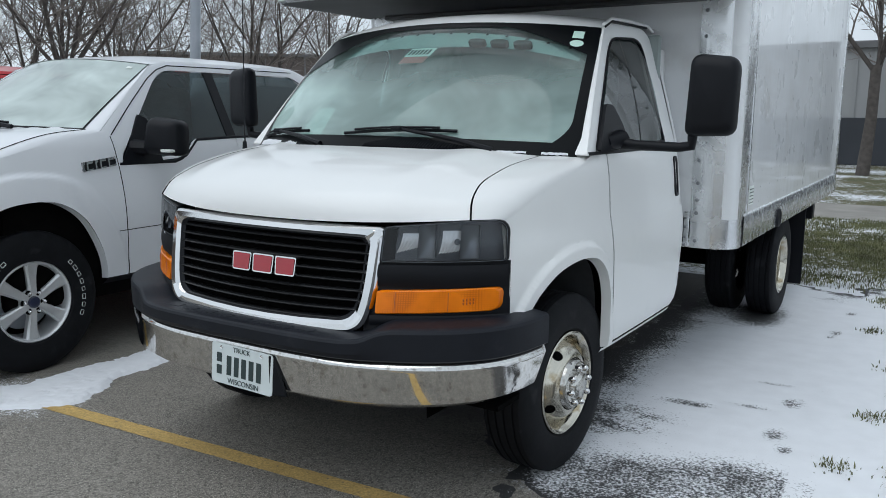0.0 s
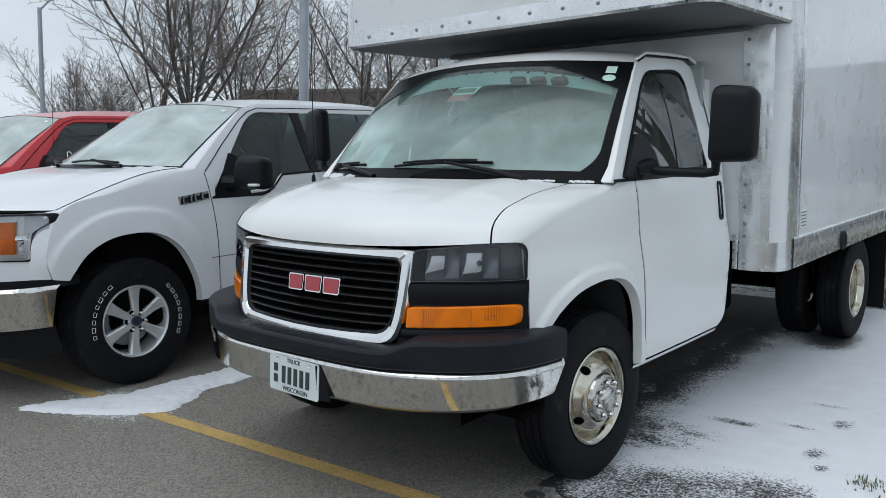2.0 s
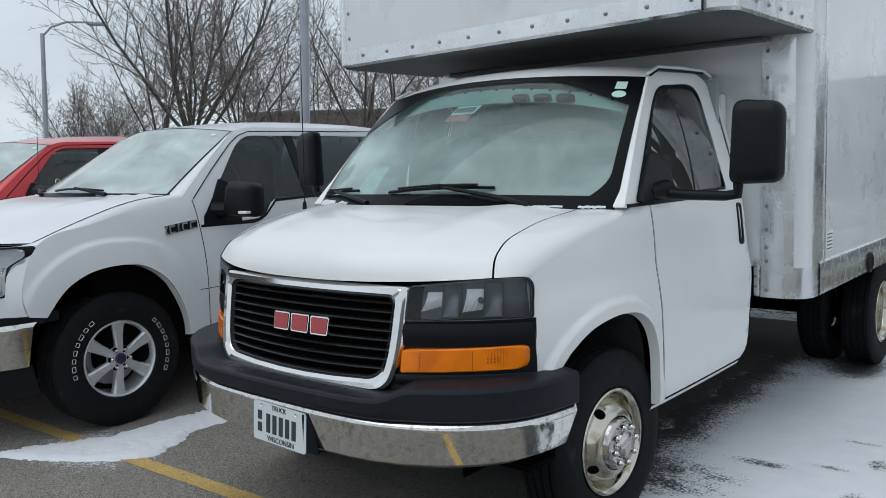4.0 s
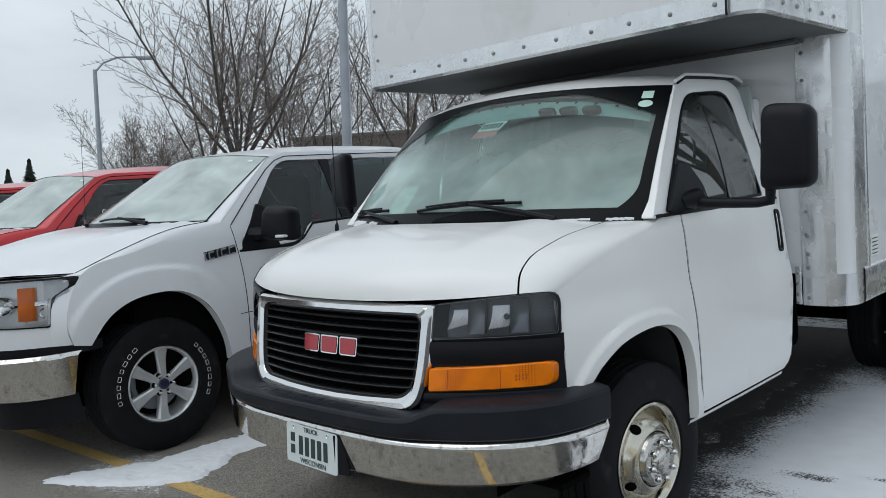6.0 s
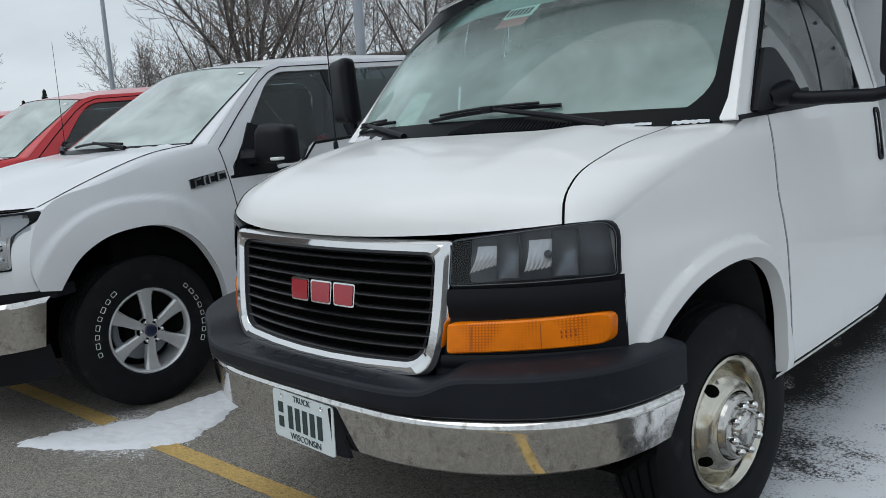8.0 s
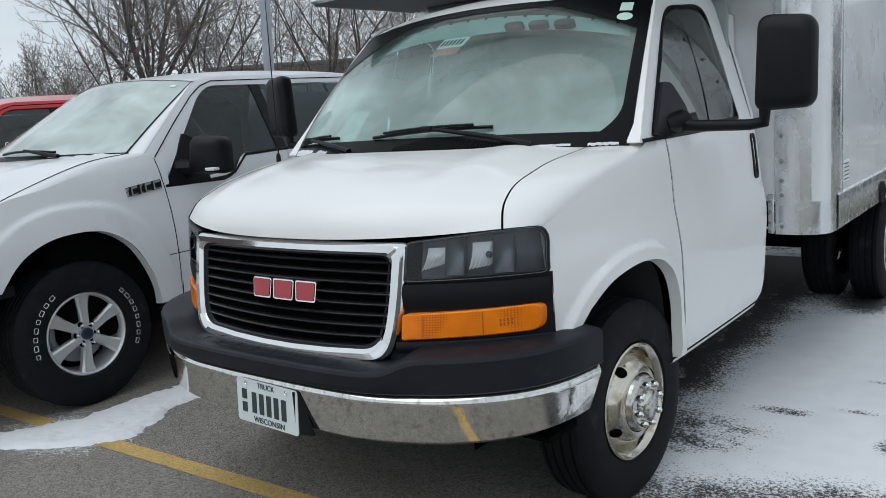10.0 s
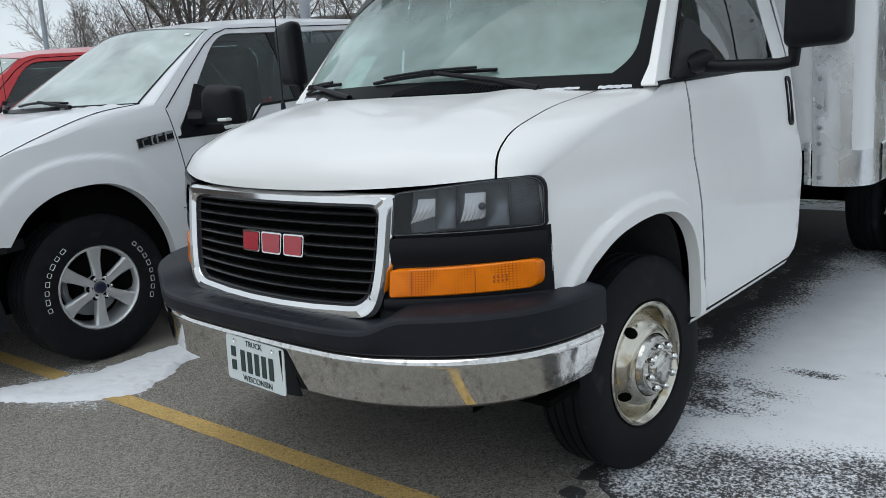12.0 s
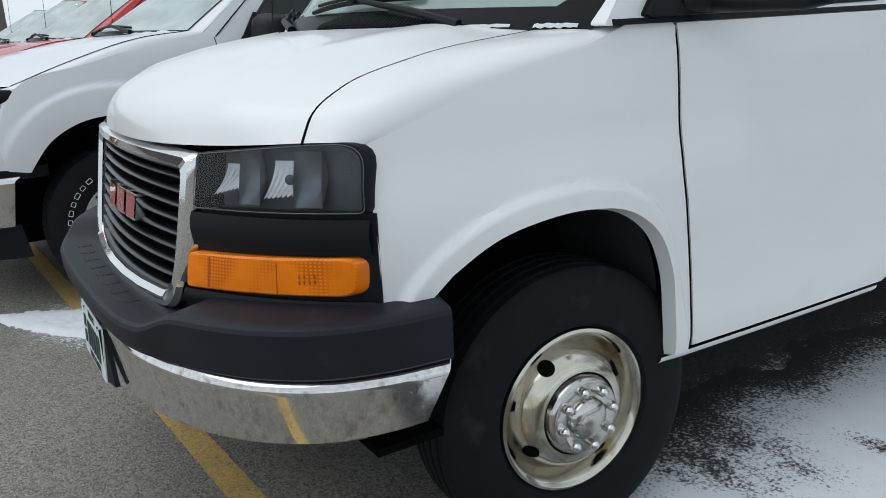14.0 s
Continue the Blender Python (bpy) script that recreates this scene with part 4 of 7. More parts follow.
def steel_wheel(m, hub=True):
    """A stainless-clad steel wheel; x is its outer side."""
    e = new("wheel")
    e.parent = truck
    e.matrix_local = m
    tagged(e, "dual-wheel steel rim with stainless cover")
    shared("tyre", ty_me.data, e, Matrix())
    rim = [(0.088, RIM_R + 0.002), (0.100, RIM_R - 0.001), (0.103, RIM_R - 0.008), (0.096, RIM_R - 0.020), (0.070, RIM_R - 0.028), (0.052, RIM_R - 0.036)]
    dish = [(0.046, 0.176), (0.052, 0.170), (0.082, 0.158), (0.104, 0.142), (0.116, 0.126), (0.120, 0.108)] if hub else [(0.045, 0.18), (-0.03, 0.165), (-0.06, 0.12), (-0.065, 0.05)]
    part("rim", lathe(rim + dish, 64, None, False, not hub), STAINLESS, e, "polished stainless rim", angle=50)
    if hub:
        part("hub", lathe([(0.110, 0.109), (0.128, 0.101), (0.138, 0.097), (0.142, 0.090), (0.142, 0.054), (0.156, 0.052), (0.164, 0.044), (0.168, 0.014)], 40, None, False, True), HUBMETAL, e, "dull chrome hub cover", angle=40)
        lug_ring(e, 8, 0.074, 0.140, 0.0135, CHROME)
        # flat dark discs on the dish stand for the shade inside the vent holes
        first = None
        for i in range(4):
            a = 0.55 + i * math.tau / 4
            pts = [(0.0, 0.023 * math.cos(k * math.tau / 16), 0.021 * math.sin(k * math.tau / 16)) for k in range(16)]
            if first is None:
                bmh = bmesh.new()
                bmh.faces.new([bmh.verts.new(p) for p in pts])
                ob = first = part("vent_shade", bmh, DARK, e, smooth=False)
            else:
                ob = shared("vent_shade", first.data, e, Matrix())
            ob.matrix_local = Matrix.Rotation(a, 4, "X") @ Matrix.Translation((0.0915, 0.1525, 0)) @ Matrix.Rotation(radians(57), 4, "Z")
    return e


steel_wheel(pose(0.80, 1.01, TYRE_R, 0, 0, -4))
steel_wheel(pose(-0.80, 1.01, TYRE_R, 0, 0, 176))
for s in (1, -1):
    steel_wheel(pose(s * 1.035, 4.36, TYRE_R, 0, 0, 0 if s > 0 else 180), hub=False)
    steel_wheel(pose(s * 0.77, 4.36, TYRE_R, 0, 0, 180 if s > 0 else 0), hub=False)
bpy.data.objects.remove(ty_me)

# underbody, with added near-black blocks that keep it in shade
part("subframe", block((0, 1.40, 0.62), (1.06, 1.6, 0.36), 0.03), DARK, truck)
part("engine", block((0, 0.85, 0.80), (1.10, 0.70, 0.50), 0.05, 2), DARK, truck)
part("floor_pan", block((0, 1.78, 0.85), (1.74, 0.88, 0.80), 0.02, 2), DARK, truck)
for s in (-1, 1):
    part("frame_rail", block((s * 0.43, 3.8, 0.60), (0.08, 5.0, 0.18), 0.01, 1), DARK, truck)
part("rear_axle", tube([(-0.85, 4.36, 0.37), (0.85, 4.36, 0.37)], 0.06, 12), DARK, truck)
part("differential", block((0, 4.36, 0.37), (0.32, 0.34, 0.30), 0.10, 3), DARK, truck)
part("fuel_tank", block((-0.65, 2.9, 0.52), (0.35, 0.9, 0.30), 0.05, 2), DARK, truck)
# added block, not a tank: hides the bright ground beyond
part("underbody_filler", block((-0.22, 3.15, 0.48), (1.36, 1.25, 0.50), 0.06, 2), DARK, truck)
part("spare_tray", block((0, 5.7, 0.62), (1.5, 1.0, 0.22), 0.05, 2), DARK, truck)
# added sheet that keeps light out from under the cab
part("shade_tray", block((0, 1.35, 0.41), (1.72, 1.75, 0.02)), DARK, truck)
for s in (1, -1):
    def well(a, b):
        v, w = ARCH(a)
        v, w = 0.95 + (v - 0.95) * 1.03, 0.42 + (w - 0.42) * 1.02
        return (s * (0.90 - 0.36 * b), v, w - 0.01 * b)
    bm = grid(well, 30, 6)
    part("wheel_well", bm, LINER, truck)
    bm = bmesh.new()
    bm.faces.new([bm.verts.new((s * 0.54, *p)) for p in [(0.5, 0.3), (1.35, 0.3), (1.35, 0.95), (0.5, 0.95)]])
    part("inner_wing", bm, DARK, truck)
    part("mud_flap", block((s * 0.89, 5.02, 0.44), (0.58, 0.012, 0.66), 0.003, 1), BLACK, truck)

for s in (1, -1):
    part("cowl_end", slab([(s * 0.70, 0.93, 1.262), (s * 0.70, 1.20, 1.262), (s * 0.90, 1.30, 1.262), (s * 0.90, 1.04, 1.25)], (0, 0, -0.02)), BLACK, truck)
# cabin inside
bm = block((0, 1.22, 1.20), (1.56, 0.44, 0.12), 0.05, 3)
part("dashboard", bm, DARKTRIM, truck, "pale grey dashboard", angle=60)
for s in (1, -1):
    bm = block((s * 0.42, 2.02, 1.38), (0.50, 0.16, 0.62), 0.07, 3, m=Matrix.Rotation(radians(-12), 4, "X"))
    block((s * 0.42, 2.09, 1.74), (0.27, 0.10, 0.17), 0.04, 3, bm, Matrix.Rotation(radians(-12), 4, "X"))
    part("cab_seat", bm, SEAT, truck, "grey cloth high-back seat", angle=60)
part("cab_rear_wall", block((0, 2.26, 1.45), (1.64, 0.03, 0.80), 0.01, 1), INTERIOR, truck)
part("headliner", grid(lambda a, b: (roof(0.03 + a * 0.94, 0.02 + 0.96 * b)[0] * 0.97, roof(a, b)[1] + 0.01, roof(a, b)[2] - 0.03), 12, 6), INTERIOR, truck)
part("cab_floor", block((0, 1.75, 1.05), (1.72, 1.05, 0.03)), INTERIOR, truck)
sw = Matrix.Translation((0.42, 1.50, 1.36)) @ Matrix.Rotation(radians(-62), 4, "X")
bm = tube([tuple(sw @ Vector((0.19 * math.cos(t * math.tau / 28), 0.19 * math.sin(t * math.tau / 28), 0))) for t in range(29)], 0.015, 8, None, False)
stw = part("steering_wheel", bm, DARKTRIM, truck, "grey steering wheel")
for t in (0.15, 0.85, 1.5):
    part("wheel_spoke", tube([tuple(sw @ Vector((0, 0, -0.03))), tuple(sw @ Vector((0.185 * math.cos(t * math.pi), 0.185 * math.sin(t * math.pi), 0)))], [0.03, 0.014], 8), DARKTRIM, stw)
# pale trim along the front edge of the headliner, with press studs
TRIM_TOP = lambda s: 0.945 - 0.16 * abs(s) ** 2.4
ht = part("headliner_edge", grid(lambda a, b: wind(1.84 * a - 0.92, TRIM_TOP(1.84 * a - 0.92) - b * (0.115 - 0.05 * abs(1.84 * a - 0.92)), -0.022 - 0.02 * b), 40, 3), HEADTRIM, truck, "pale headliner edge with dark studs", toward=(0, -1, 1))
for i in range(15):
    s = -0.86 + i * 0.123
    bm = bmesh.new()
    bm.faces.new([bm.verts.new(wind(s + 0.010 * math.cos(t * math.tau / 10), TRIM_TOP(s) - 0.016 + 0.009 * math.sin(t * math.tau / 10), -0.016)) for t in range(10)])
    part("stud", bm, BLACK, ht)
for i in range(3):
    ov = [(0.335 + i * 0.135 + 0.052 * math.copysign(abs(math.cos(k * math.tau / 24)) ** 0.6, math.cos(k * math.tau / 24)), 0.838 - 0.004 * i + 0.021 * math.copysign(abs(math.sin(k * math.tau / 24)) ** 0.7, math.sin(k * math.tau / 24))) for k in range(24)]
    bm = loops([[tuple(wind(a, b, -0.035)) for a, b in ov], [tuple(wind(a, b, -0.008)) for a, b in ov], [tuple(wind(0.335 + i * 0.135 + (a - 0.335 - i * 0.135) * 0.8, 0.838 + (b - 0.838) * 0.7, -0.003)) for a, b in ov]], None, True)
    part("overhead_lamp", bm, LAMPSMOKE, truck, "dark oval overhead lamp", angle=60)


def on_glass(a0, a1, b0, b1, mat, name, label="", off=-0.004, skew=0.0):
    bm = grid(lambda a, b: wind(a0 + (a1 - a0) * a + skew * b, b0 + (b1 - b0) * b, off), 2, 2)
    return part(name, bm, mat, ws, label)


on_glass(-0.075, 0.10, 0.690, 0.765, PAPER, "windscreen_sticker", "pale paper notice with printed bars", off=-0.003, skew=0.02)
on_glass(-0.085, 0.085, 0.630, 0.688, REDINK, "sticker_band", off=-0.003, skew=0.012)
for i in range(6):
    on_glass(-0.057 + i * 0.025, -0.041 + i * 0.025, 0.705, 0.750, INK, "sticker_bar", off=-0.0015, skew=0.012)
on_glass(0.862, 0.920, 0.880, 0.948, STICKER, "inspection_sticker", off=0.005)
bm = bmesh.new()
bm.faces.new([bm.verts.new(wind(0.893 + 0.036 * math.cos(t * math.tau / 20), 0.832 + 0.031 * math.sin(t * math.tau / 20), 0.005)) for t in range(20)])
part("oval_sticker", bm, STICKER, ws, "pale green oval sticker")
part("papers", slab([(-0.56, 1.00, 1.30), (-0.44, 1.02, 1.30), (-0.47, 1.22, 1.47), (-0.57, 1.21, 1.47)], (0, 0.004, 0)), PAPER, truck, "papers propped on the dashboard")
# aerial on the passenger fender
part("aerial", tube([(-0.862, 0.98, 1.265), (-0.862, 0.98, 1.30), (-0.865, 0.985, 1.31), (-0.925, 1.06, 2.12)], [0.012, 0.010, 0.0035, 0.0015], 8), BLACK, truck, "thin black whip aerial")

# cargo box
BU, BV0, BV1, BW0, BW1, OV, OW = 1.203, 2.43, 6.40, 0.785, 3.35, 1.50, 2.050
box = truck


def outline(v0, v1, u, r, n=6):
    return rounded([(-u, v0), (u, v0), (u, v1), (-u, v1)], [r, r, 0.01, 0.01], n)


def walls(lp, w0, w1, mat, name, label="", th=0.0):
    bm = loops([[(u, v, w0) for u, v in lp], [(u, v, w1) for u, v in lp]])
    return part(name, bm, mat, box, label)


shell = walls(outline(BV0, BV1, BU, 0.11), 0.90, BW1, BOXWHITE, "cargo_box", "white riveted cargo box")
bm = bmesh.new()
bm.faces.new([bm.verts.new((u, v, BW1)) for u, v in outline(OV, BV1, BU, 0.1)])
part("box_roof", bm, BOXWHITE, shell)
bm = bmesh.new()
bm.faces.new([bm.verts.new((u, v, 0.80)) for u, v in outline(BV0, BV1, BU - 0.01, 0.1)])
part("box_floor", bm, DARK, shell)
SKEW = -0.055
ovl = [(u, v + (SKEW * u if v < 2.2 else 0.0)) for u, v in outline(OV, BV0 + 0.05, BU, 0.11)]
part("attic", loops([[(u, v, OW + 0.09) for u, v in ovl], [(u, v, BW1) for u, v in ovl]]), BOXWHITE, box, "white overhang above the cab")
big = [(u * 1.004, v - (0.006 if v < 2 else 0)) for u, v in ovl]
low = [(u * 0.995, v + (0.012 if v < 2 else 0)) for u, v in ovl]
bm = loops([[(u, v, OW + 0.10) for u, v in big], [(u, v, OW + 0.012) for u, v in big], [(u, v, OW) for u, v in low]])
tr = part("attic_trim", bm, ALU, box, "riveted aluminium edge trim")
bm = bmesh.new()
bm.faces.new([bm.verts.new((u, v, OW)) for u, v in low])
part("attic_underside", bm, SHADED_SOFFIT, box)
# folded seam where the front trim meets the side trim, and the underside's flange along the wall
part("trim_seam", block((BU - 0.115, OV + SKEW * BU - 0.012, OW + 0.052), (0.006, 0.012, 0.10), 0.001, 1), BLACK, box)
part("soffit_flange", block((0, BV0 - 0.035, OW - 0.012), (2.0, 0.07, 0.022), 0.004, 1), SHADED_SOFFIT, box)
# vertical trims at the overhang's front corners
for s in (1, -1):
    vf = OV + SKEW * s * BU
    part("attic_corner", loops([[(s * (BU + 0.004 - r0), v0, w) for r0, v0 in ((0.0, vf + 0.14), (0.0, vf + 0.085), (0.025, vf + 0.025), (0.085, vf - 0.006), (0.10, vf - 0.006), (0.10, vf + 0.01), (0.02, vf + 0.14))] for w in (OW + 0.1, BW1)]), ALU, box)
riv = lathe([(0, 0.0105), (0.004, 0.009), (0.007, 0.004)], 10, None, False, True)
rv0 = part("rivet", riv, RIVET, box)
rv0.matrix_local = pose(-0.96, OV + SKEW * -0.96 - 0.008, OW + 0.055, 0, 0, -90)


def rivet(u, v, w, rz, k=1.0):
    shared("rivet", rv0.data, box, pose(u, v, w, 0, 0, rz) @ Matrix.Diagonal((k, k, k, 1)))


for i in range(1, 11):
    rivet(-0.96 + i * 0.1995, OV + SKEW * (-0.96 + i * 0.1995) - 0.007, OW + 0.055, -90)
for i in range(9):
    for s in (1, -1):
        rivet(s * 1.075, OV + SKEW * s * 1.1 - 0.004, OW + 0.16 + i * 0.14, -90)
for i in range(5):
    rivet(BU + 0.005, OV + 0.18 + i * 0.15, OW + 0.055, 0)
# aluminium corner posts of the main box
for s in (1, -1):
    cor = [(0.975, BV0 - 0.006), (0.988, BV0 - 0.008), (BU - 0.125, BV0 - 0.008)] + [(BU - 0.125 + 0.129 * math.sin(t * math.pi / 16), BV0 - 0.008 + 0.129 * (1 - math.cos(t * math.pi / 16))) for t in range(1, 9)] + [(BU + 0.004, BV0 + 0.24), (BU - 0.009, BV0 + 0.24)]
    part("corner_post", grid(lambda a, b: (s * cor[min(len(cor) - 1, int(round(a * (len(cor) - 1))))][0], cor[min(len(cor) - 1, int(round(a * (len(cor) - 1))))][1], 0.742 + (OW + 0.003 - 0.742) * b), len(cor) - 1, 4), ALU, box, "rounded aluminium corner post")
    for w in (0.78, 0.93, 1.00, 1.09, 1.21, 1.55, 1.70, 1.85, 1.98):
        rivet(s * 1.005, BV0 - 0.009, w, -90)
for s in (1, -1):
    def rear_corner(a, b):
        w = 0.50 + 1.36 * b
        k = min(1, max(0, (w - 1.25) / 0.08))
        u = (side_u(2.28, min(w, 1.285)) - 0.018) * (1 - k) + (upper_u(max(w, 1.29)) - 0.002) * k
        v0 = DOOR_R(min(w, 1.285)) + 0.022
        return (s * (u - 0.05 * max(0, a - 0.55) ** 2 / 0.2), v0 + (BV0 - 0.055 - v0) * a, w)
    part("cab_rear_corner", grid(rear_corner, 8, 20), WHITE, truck)
part("cab_back_panel", block((0, BV0 - 0.045, 1.30), (1.60, 0.08, 0.98), 0.02, 2), BOXWHITE, box)
part("hinge_plate", block((0.955, BV0 - 0.006, 0.84), (0.030, 0.010, 0.19), 0.003, 1), ALU, box)
for w in (0.755, 0.795, 0.85, 0.90):
    rivet(0.950, BV0 - 0.012, w, -90, 0.7)
# side rails, seams and rivet rows
for s in (1, -1):
    rl = [(BU - 0.03, 0.745), (BU + 0.010, 0.745), (BU + 0.012, 0.752), (BU + 0.012, 0.905), (BU + 0.006, 0.915), (BU - 0.0, 0.918)]
    part("side_rail", grid(lambda a, b: (s * rl[int(round(a * 5))][0], BV0 + 0.17 + (BV1 - BV0 - 0.17) * b, rl[int(round(a * 5))][1]), 5, 6), ALU, box, "aluminium lower side rail")
    part("rear_post", block((s * (BU - 0.02), BV1 - 0.03, 2.05), (0.07, 0.07, 2.6), 0.01, 1), ALU, box)
    part("panel_trim", block((s * (BU + 0.001), BV0 + 0.255, 2.10), (0.014, 0.030, 2.40), 0.004, 1), ALU, box)
for i in range(28):
    rivet(BU + 0.012, BV0 + 0.22 + i * 0.135, 0.872, 0, 0.45)
for i in range(14):
    for j, w in enumerate((0.955, 1.04, 1.13)):
        rivet(BU, BV0 + 0.32 + i * 0.265 + 0.02 * j, w, 0, 0.33)
part("box_label", slab([(BU + 0.002, BV0 + v, w) for v, w in ((0.30, 0.955), (0.42, 0.955), (0.42, 1.06), (0.30, 1.06))], (0.001, 0, 0)), PAPER, box, "small printed label")
for i in range(5):
    part("label_bar", block((BU + 0.0045, BV0 + 0.36, 0.967 + i * 0.019), (0.001, 0.09, 0.005)), INK, box)
bm = lathe([(0.0, 0.062), (0.012, 0.060), (0.016, 0.050), (0.010, 0.044), (0.006, 0.01)], 24, None, False, True)
fc = part("fuel_cap", bm, BLACK, box, "round fuel filler below the rail")
fc.matrix_local = pose(BU + 0.012, BV0 + 1.16, 0.80)
part("rear_bumper", block((0, BV1 + 0.02, 0.62), (2.0, 0.08, 0.12), 0.01, 1), DARK, box)
for s in (1, -1):
    part("bumper_hanger", block((s * 1.0, BV1 + 0.03, 0.66), (0.09, 0.12, 0.36), 0.01, 1), BLACK, box)
# snow lodged on the cowl
for a0, a1, k in ((0.64, 0.80, 0.75), (0.86, 0.965, 0.9), (-0.95, -0.66, 2.2), (-0.60, -0.48, 1.5)):
    def drift(a, b):
        p = wind(a0 + (a1 - a0) * a, -0.018 + 0.016 * k * b + 0.006 * noise.noise(Vector((a * 7, a0, 0))), 0.004)
        h = 0.005 * k * math.sin(math.pi * a) ** 0.5 * math.sin(math.pi * b) ** 0.6
        p[2] += h + 0.004 * noise.noise(Vector((a * 9, b * 5, a0 * 7))) * math.sin(math.pi * a) + 0.002
        p[1] -= 0.3 * h
        return p
    part("snow_clump", grid(drift, 14, 6), SNOW, truck, "strip of snow on the cowl")


# ---- pickups ----
P_H = ease([(0.0, 0.86), (0.25, 0.945), (0.45, 0.982), (0.75, 0.998), (1.2, 1.002), (5.6, 1.002)])
P_P = ease([(0.40, -0.05), (0.47, -0.025), (0.56, -0.010), (0.70, 0.0), (0.95, 0.0), (1.05, -0.010), (1.18, -0.030), (1.24, -0.042), (1.33, -0.075)])
P_ARCH = through_points([(0.503, 0.718), (0.535, 0.765), (0.60, 0.845), (0.74, 0.928), (0.91, 0.956), (1.08, 0.938), (1.22, 0.85), (1.32, 0.70), (1.375, 0.55), (1.388, 0.462)])
P_FEND = through_points([(0.41, 0.735), (0.392, 0.80), (0.40, 0.92), (0.50, 1.115), (0.82, 1.205), (1.22, 1.290), (1.512, 1.308), (1.535, 0.95), (1.545, 0.62), (1.535, 0.462)])


def p_side(v, w):
    return P_H(v) + P_P(w)


def p_upper(w):
    return 0.935 - (w - 1.30) * 0.50


def p_wind(a, b, off=0.0):
    lo = np.array((a * 0.856, 1.10 + 0.27 * a * a, 1.345 - 0.018 * a * a))
    hi = np.array((a * 0.698, 1.88 + 0.13 * a * a, 1.790 - 0.045 * a * a))
    return lo + (hi - lo) * b + np.array((0.2 * a, -0.5, 0.84)) * (0.035 * b * (1 - b) + off)


P_TOP = ease([(0.50, 1.115), (0.82, 1.205), (1.22, 1.29), (1.512, 1.308)])


def hood_edge(a):
    """The seam between a pickup's hood and its fender, a from the front backwards."""
    v = 0.50 + 1.012 * a
    return np.array((0.928 - 0.035 * a, v * 0.87 + 0.05, P_TOP(v) + 0.010 + 0.022 * a))


def pickup_tyre(parent, m, letters=True):
    e = new("wheel")
    e.parent = parent
    e.matrix_local = m
    tr = 0.398
    part("tyre", lathe(tyre_profile(tr, 0.262, 0.225, 5), 64), RUBBER, e, "black all-terrain tyre with outlined white marks", angle=30)
    prof = [(0.085, 0.226), (0.112, 0.228), (0.116, 0.222), (0.110, 0.214), (0.085, 0.208), (-0.02, 0.200), (-0.06, 0.195)]
    part("rim", lathe(prof, 56), ALLOY, e, "silver alloy rim", angle=40)
    part("brake_disc", lathe([(0.0, 0.165), (0.012, 0.160), (0.014, 0.02)], 40, None, True, True), STEEL, e)
    part("wheel_back", lathe([(-0.03, 0.20), (-0.032, 0.02)], 32, None, False, True), DARK, e)
    first = None
    for i in range(6):
        if first is None:
            ls = []
            for r, half, x0, x1 in ((0.045, 0.026, 0.070, 0.108), (0.085, 0.024, 0.066, 0.106), (0.14, 0.029, 0.060, 0.098), (0.19, 0.037, 0.060, 0.098), (0.212, 0.044, 0.066, 0.104)):
                ls.append([(x0, r, -half), (x1 - 0.010, r, -half), (x1, r, -half * 0.70), (x1 - 0.004, r, 0), (x1, r, half * 0.70), (x1 - 0.010, r, half), (x0, r, half)])
            first = part("spoke", loops(ls, None, True), ALLOY, e, angle=25)
            ob = first
        else:
            ob = shared("spoke", first.data, e, Matrix())
        ob.matrix_local = Matrix.Rotation(0.47 + i * math.tau / 6, 4, "X")
    part("hub", lathe([(0.060, 0.075), (0.098, 0.070), (0.104, 0.055), (0.104, 0.036)], 32, None, False, True), ALLOY, e, angle=40)
    part("centre_cap", lathe([(0.100, 0.034), (0.116, 0.032), (0.119, 0.026), (0.120, 0.01)], 28, None, False, True), material("cap_blue", (0.012, 0.018, 0.05), 0.3, coat=0.5), e, "dark blue centre cap")
    # dark discs paint the shade of the recess round each nut
    sock = None
    for i in range(6):
        a = 0.47 + math.pi / 6 + i * math.tau / 6
        at_nut = Matrix.Translation((0.1046, 0.058 * math.cos(a), 0.058 * math.sin(a)))
        if sock is None:
            sock = part("socket_shade", lathe([(-0.004, 0.018), (0.0015, 0.0175), (0.0020, 0.004)], 16, None, False, True), DARK, e)
            sock.matrix_local = at_nut
        else:
            shared("socket_shade", sock.data, e, at_nut)
    lug_ring(e, 6, 0.058, 0.1060, 0.0105, CHROME, phase=0.47 + math.pi / 6)
    if letters:
        # outlined marks on the sidewall, as plain open frames
        k = 0
        for a0, n in ((-0.38, 8), (2.20, 8)):
            for i in range(n):
                a = a0 + i * 0.158
                wd = (0.015, 0.013, 0.016, 0.012)[i % 4]
                lp = rounded([(-wd, -0.011), (wd, -0.011), (wd, 0.011), (-wd, 0.011)], 0.004, 2)
                li = [(u * 0.84, w * 0.76) for u, w in lp]
                X = lambda u, w, d: (0.1335 + d - (w) * 0.12, 0.0 + (0.295 + w) * math.cos(a) - u * math.sin(a), (0.295 + w) * math.sin(a) + u * math.cos(a))
                part("tyre_mark", loops([[X(u, w, -0.002) for u, w in lp], [X(u, w, 0.0015) for u, w in lp], [X(u, w, 0.0015) for u, w in li], [X(u, w, -0.002) for u, w in li]]), PAPER, e)
    return e


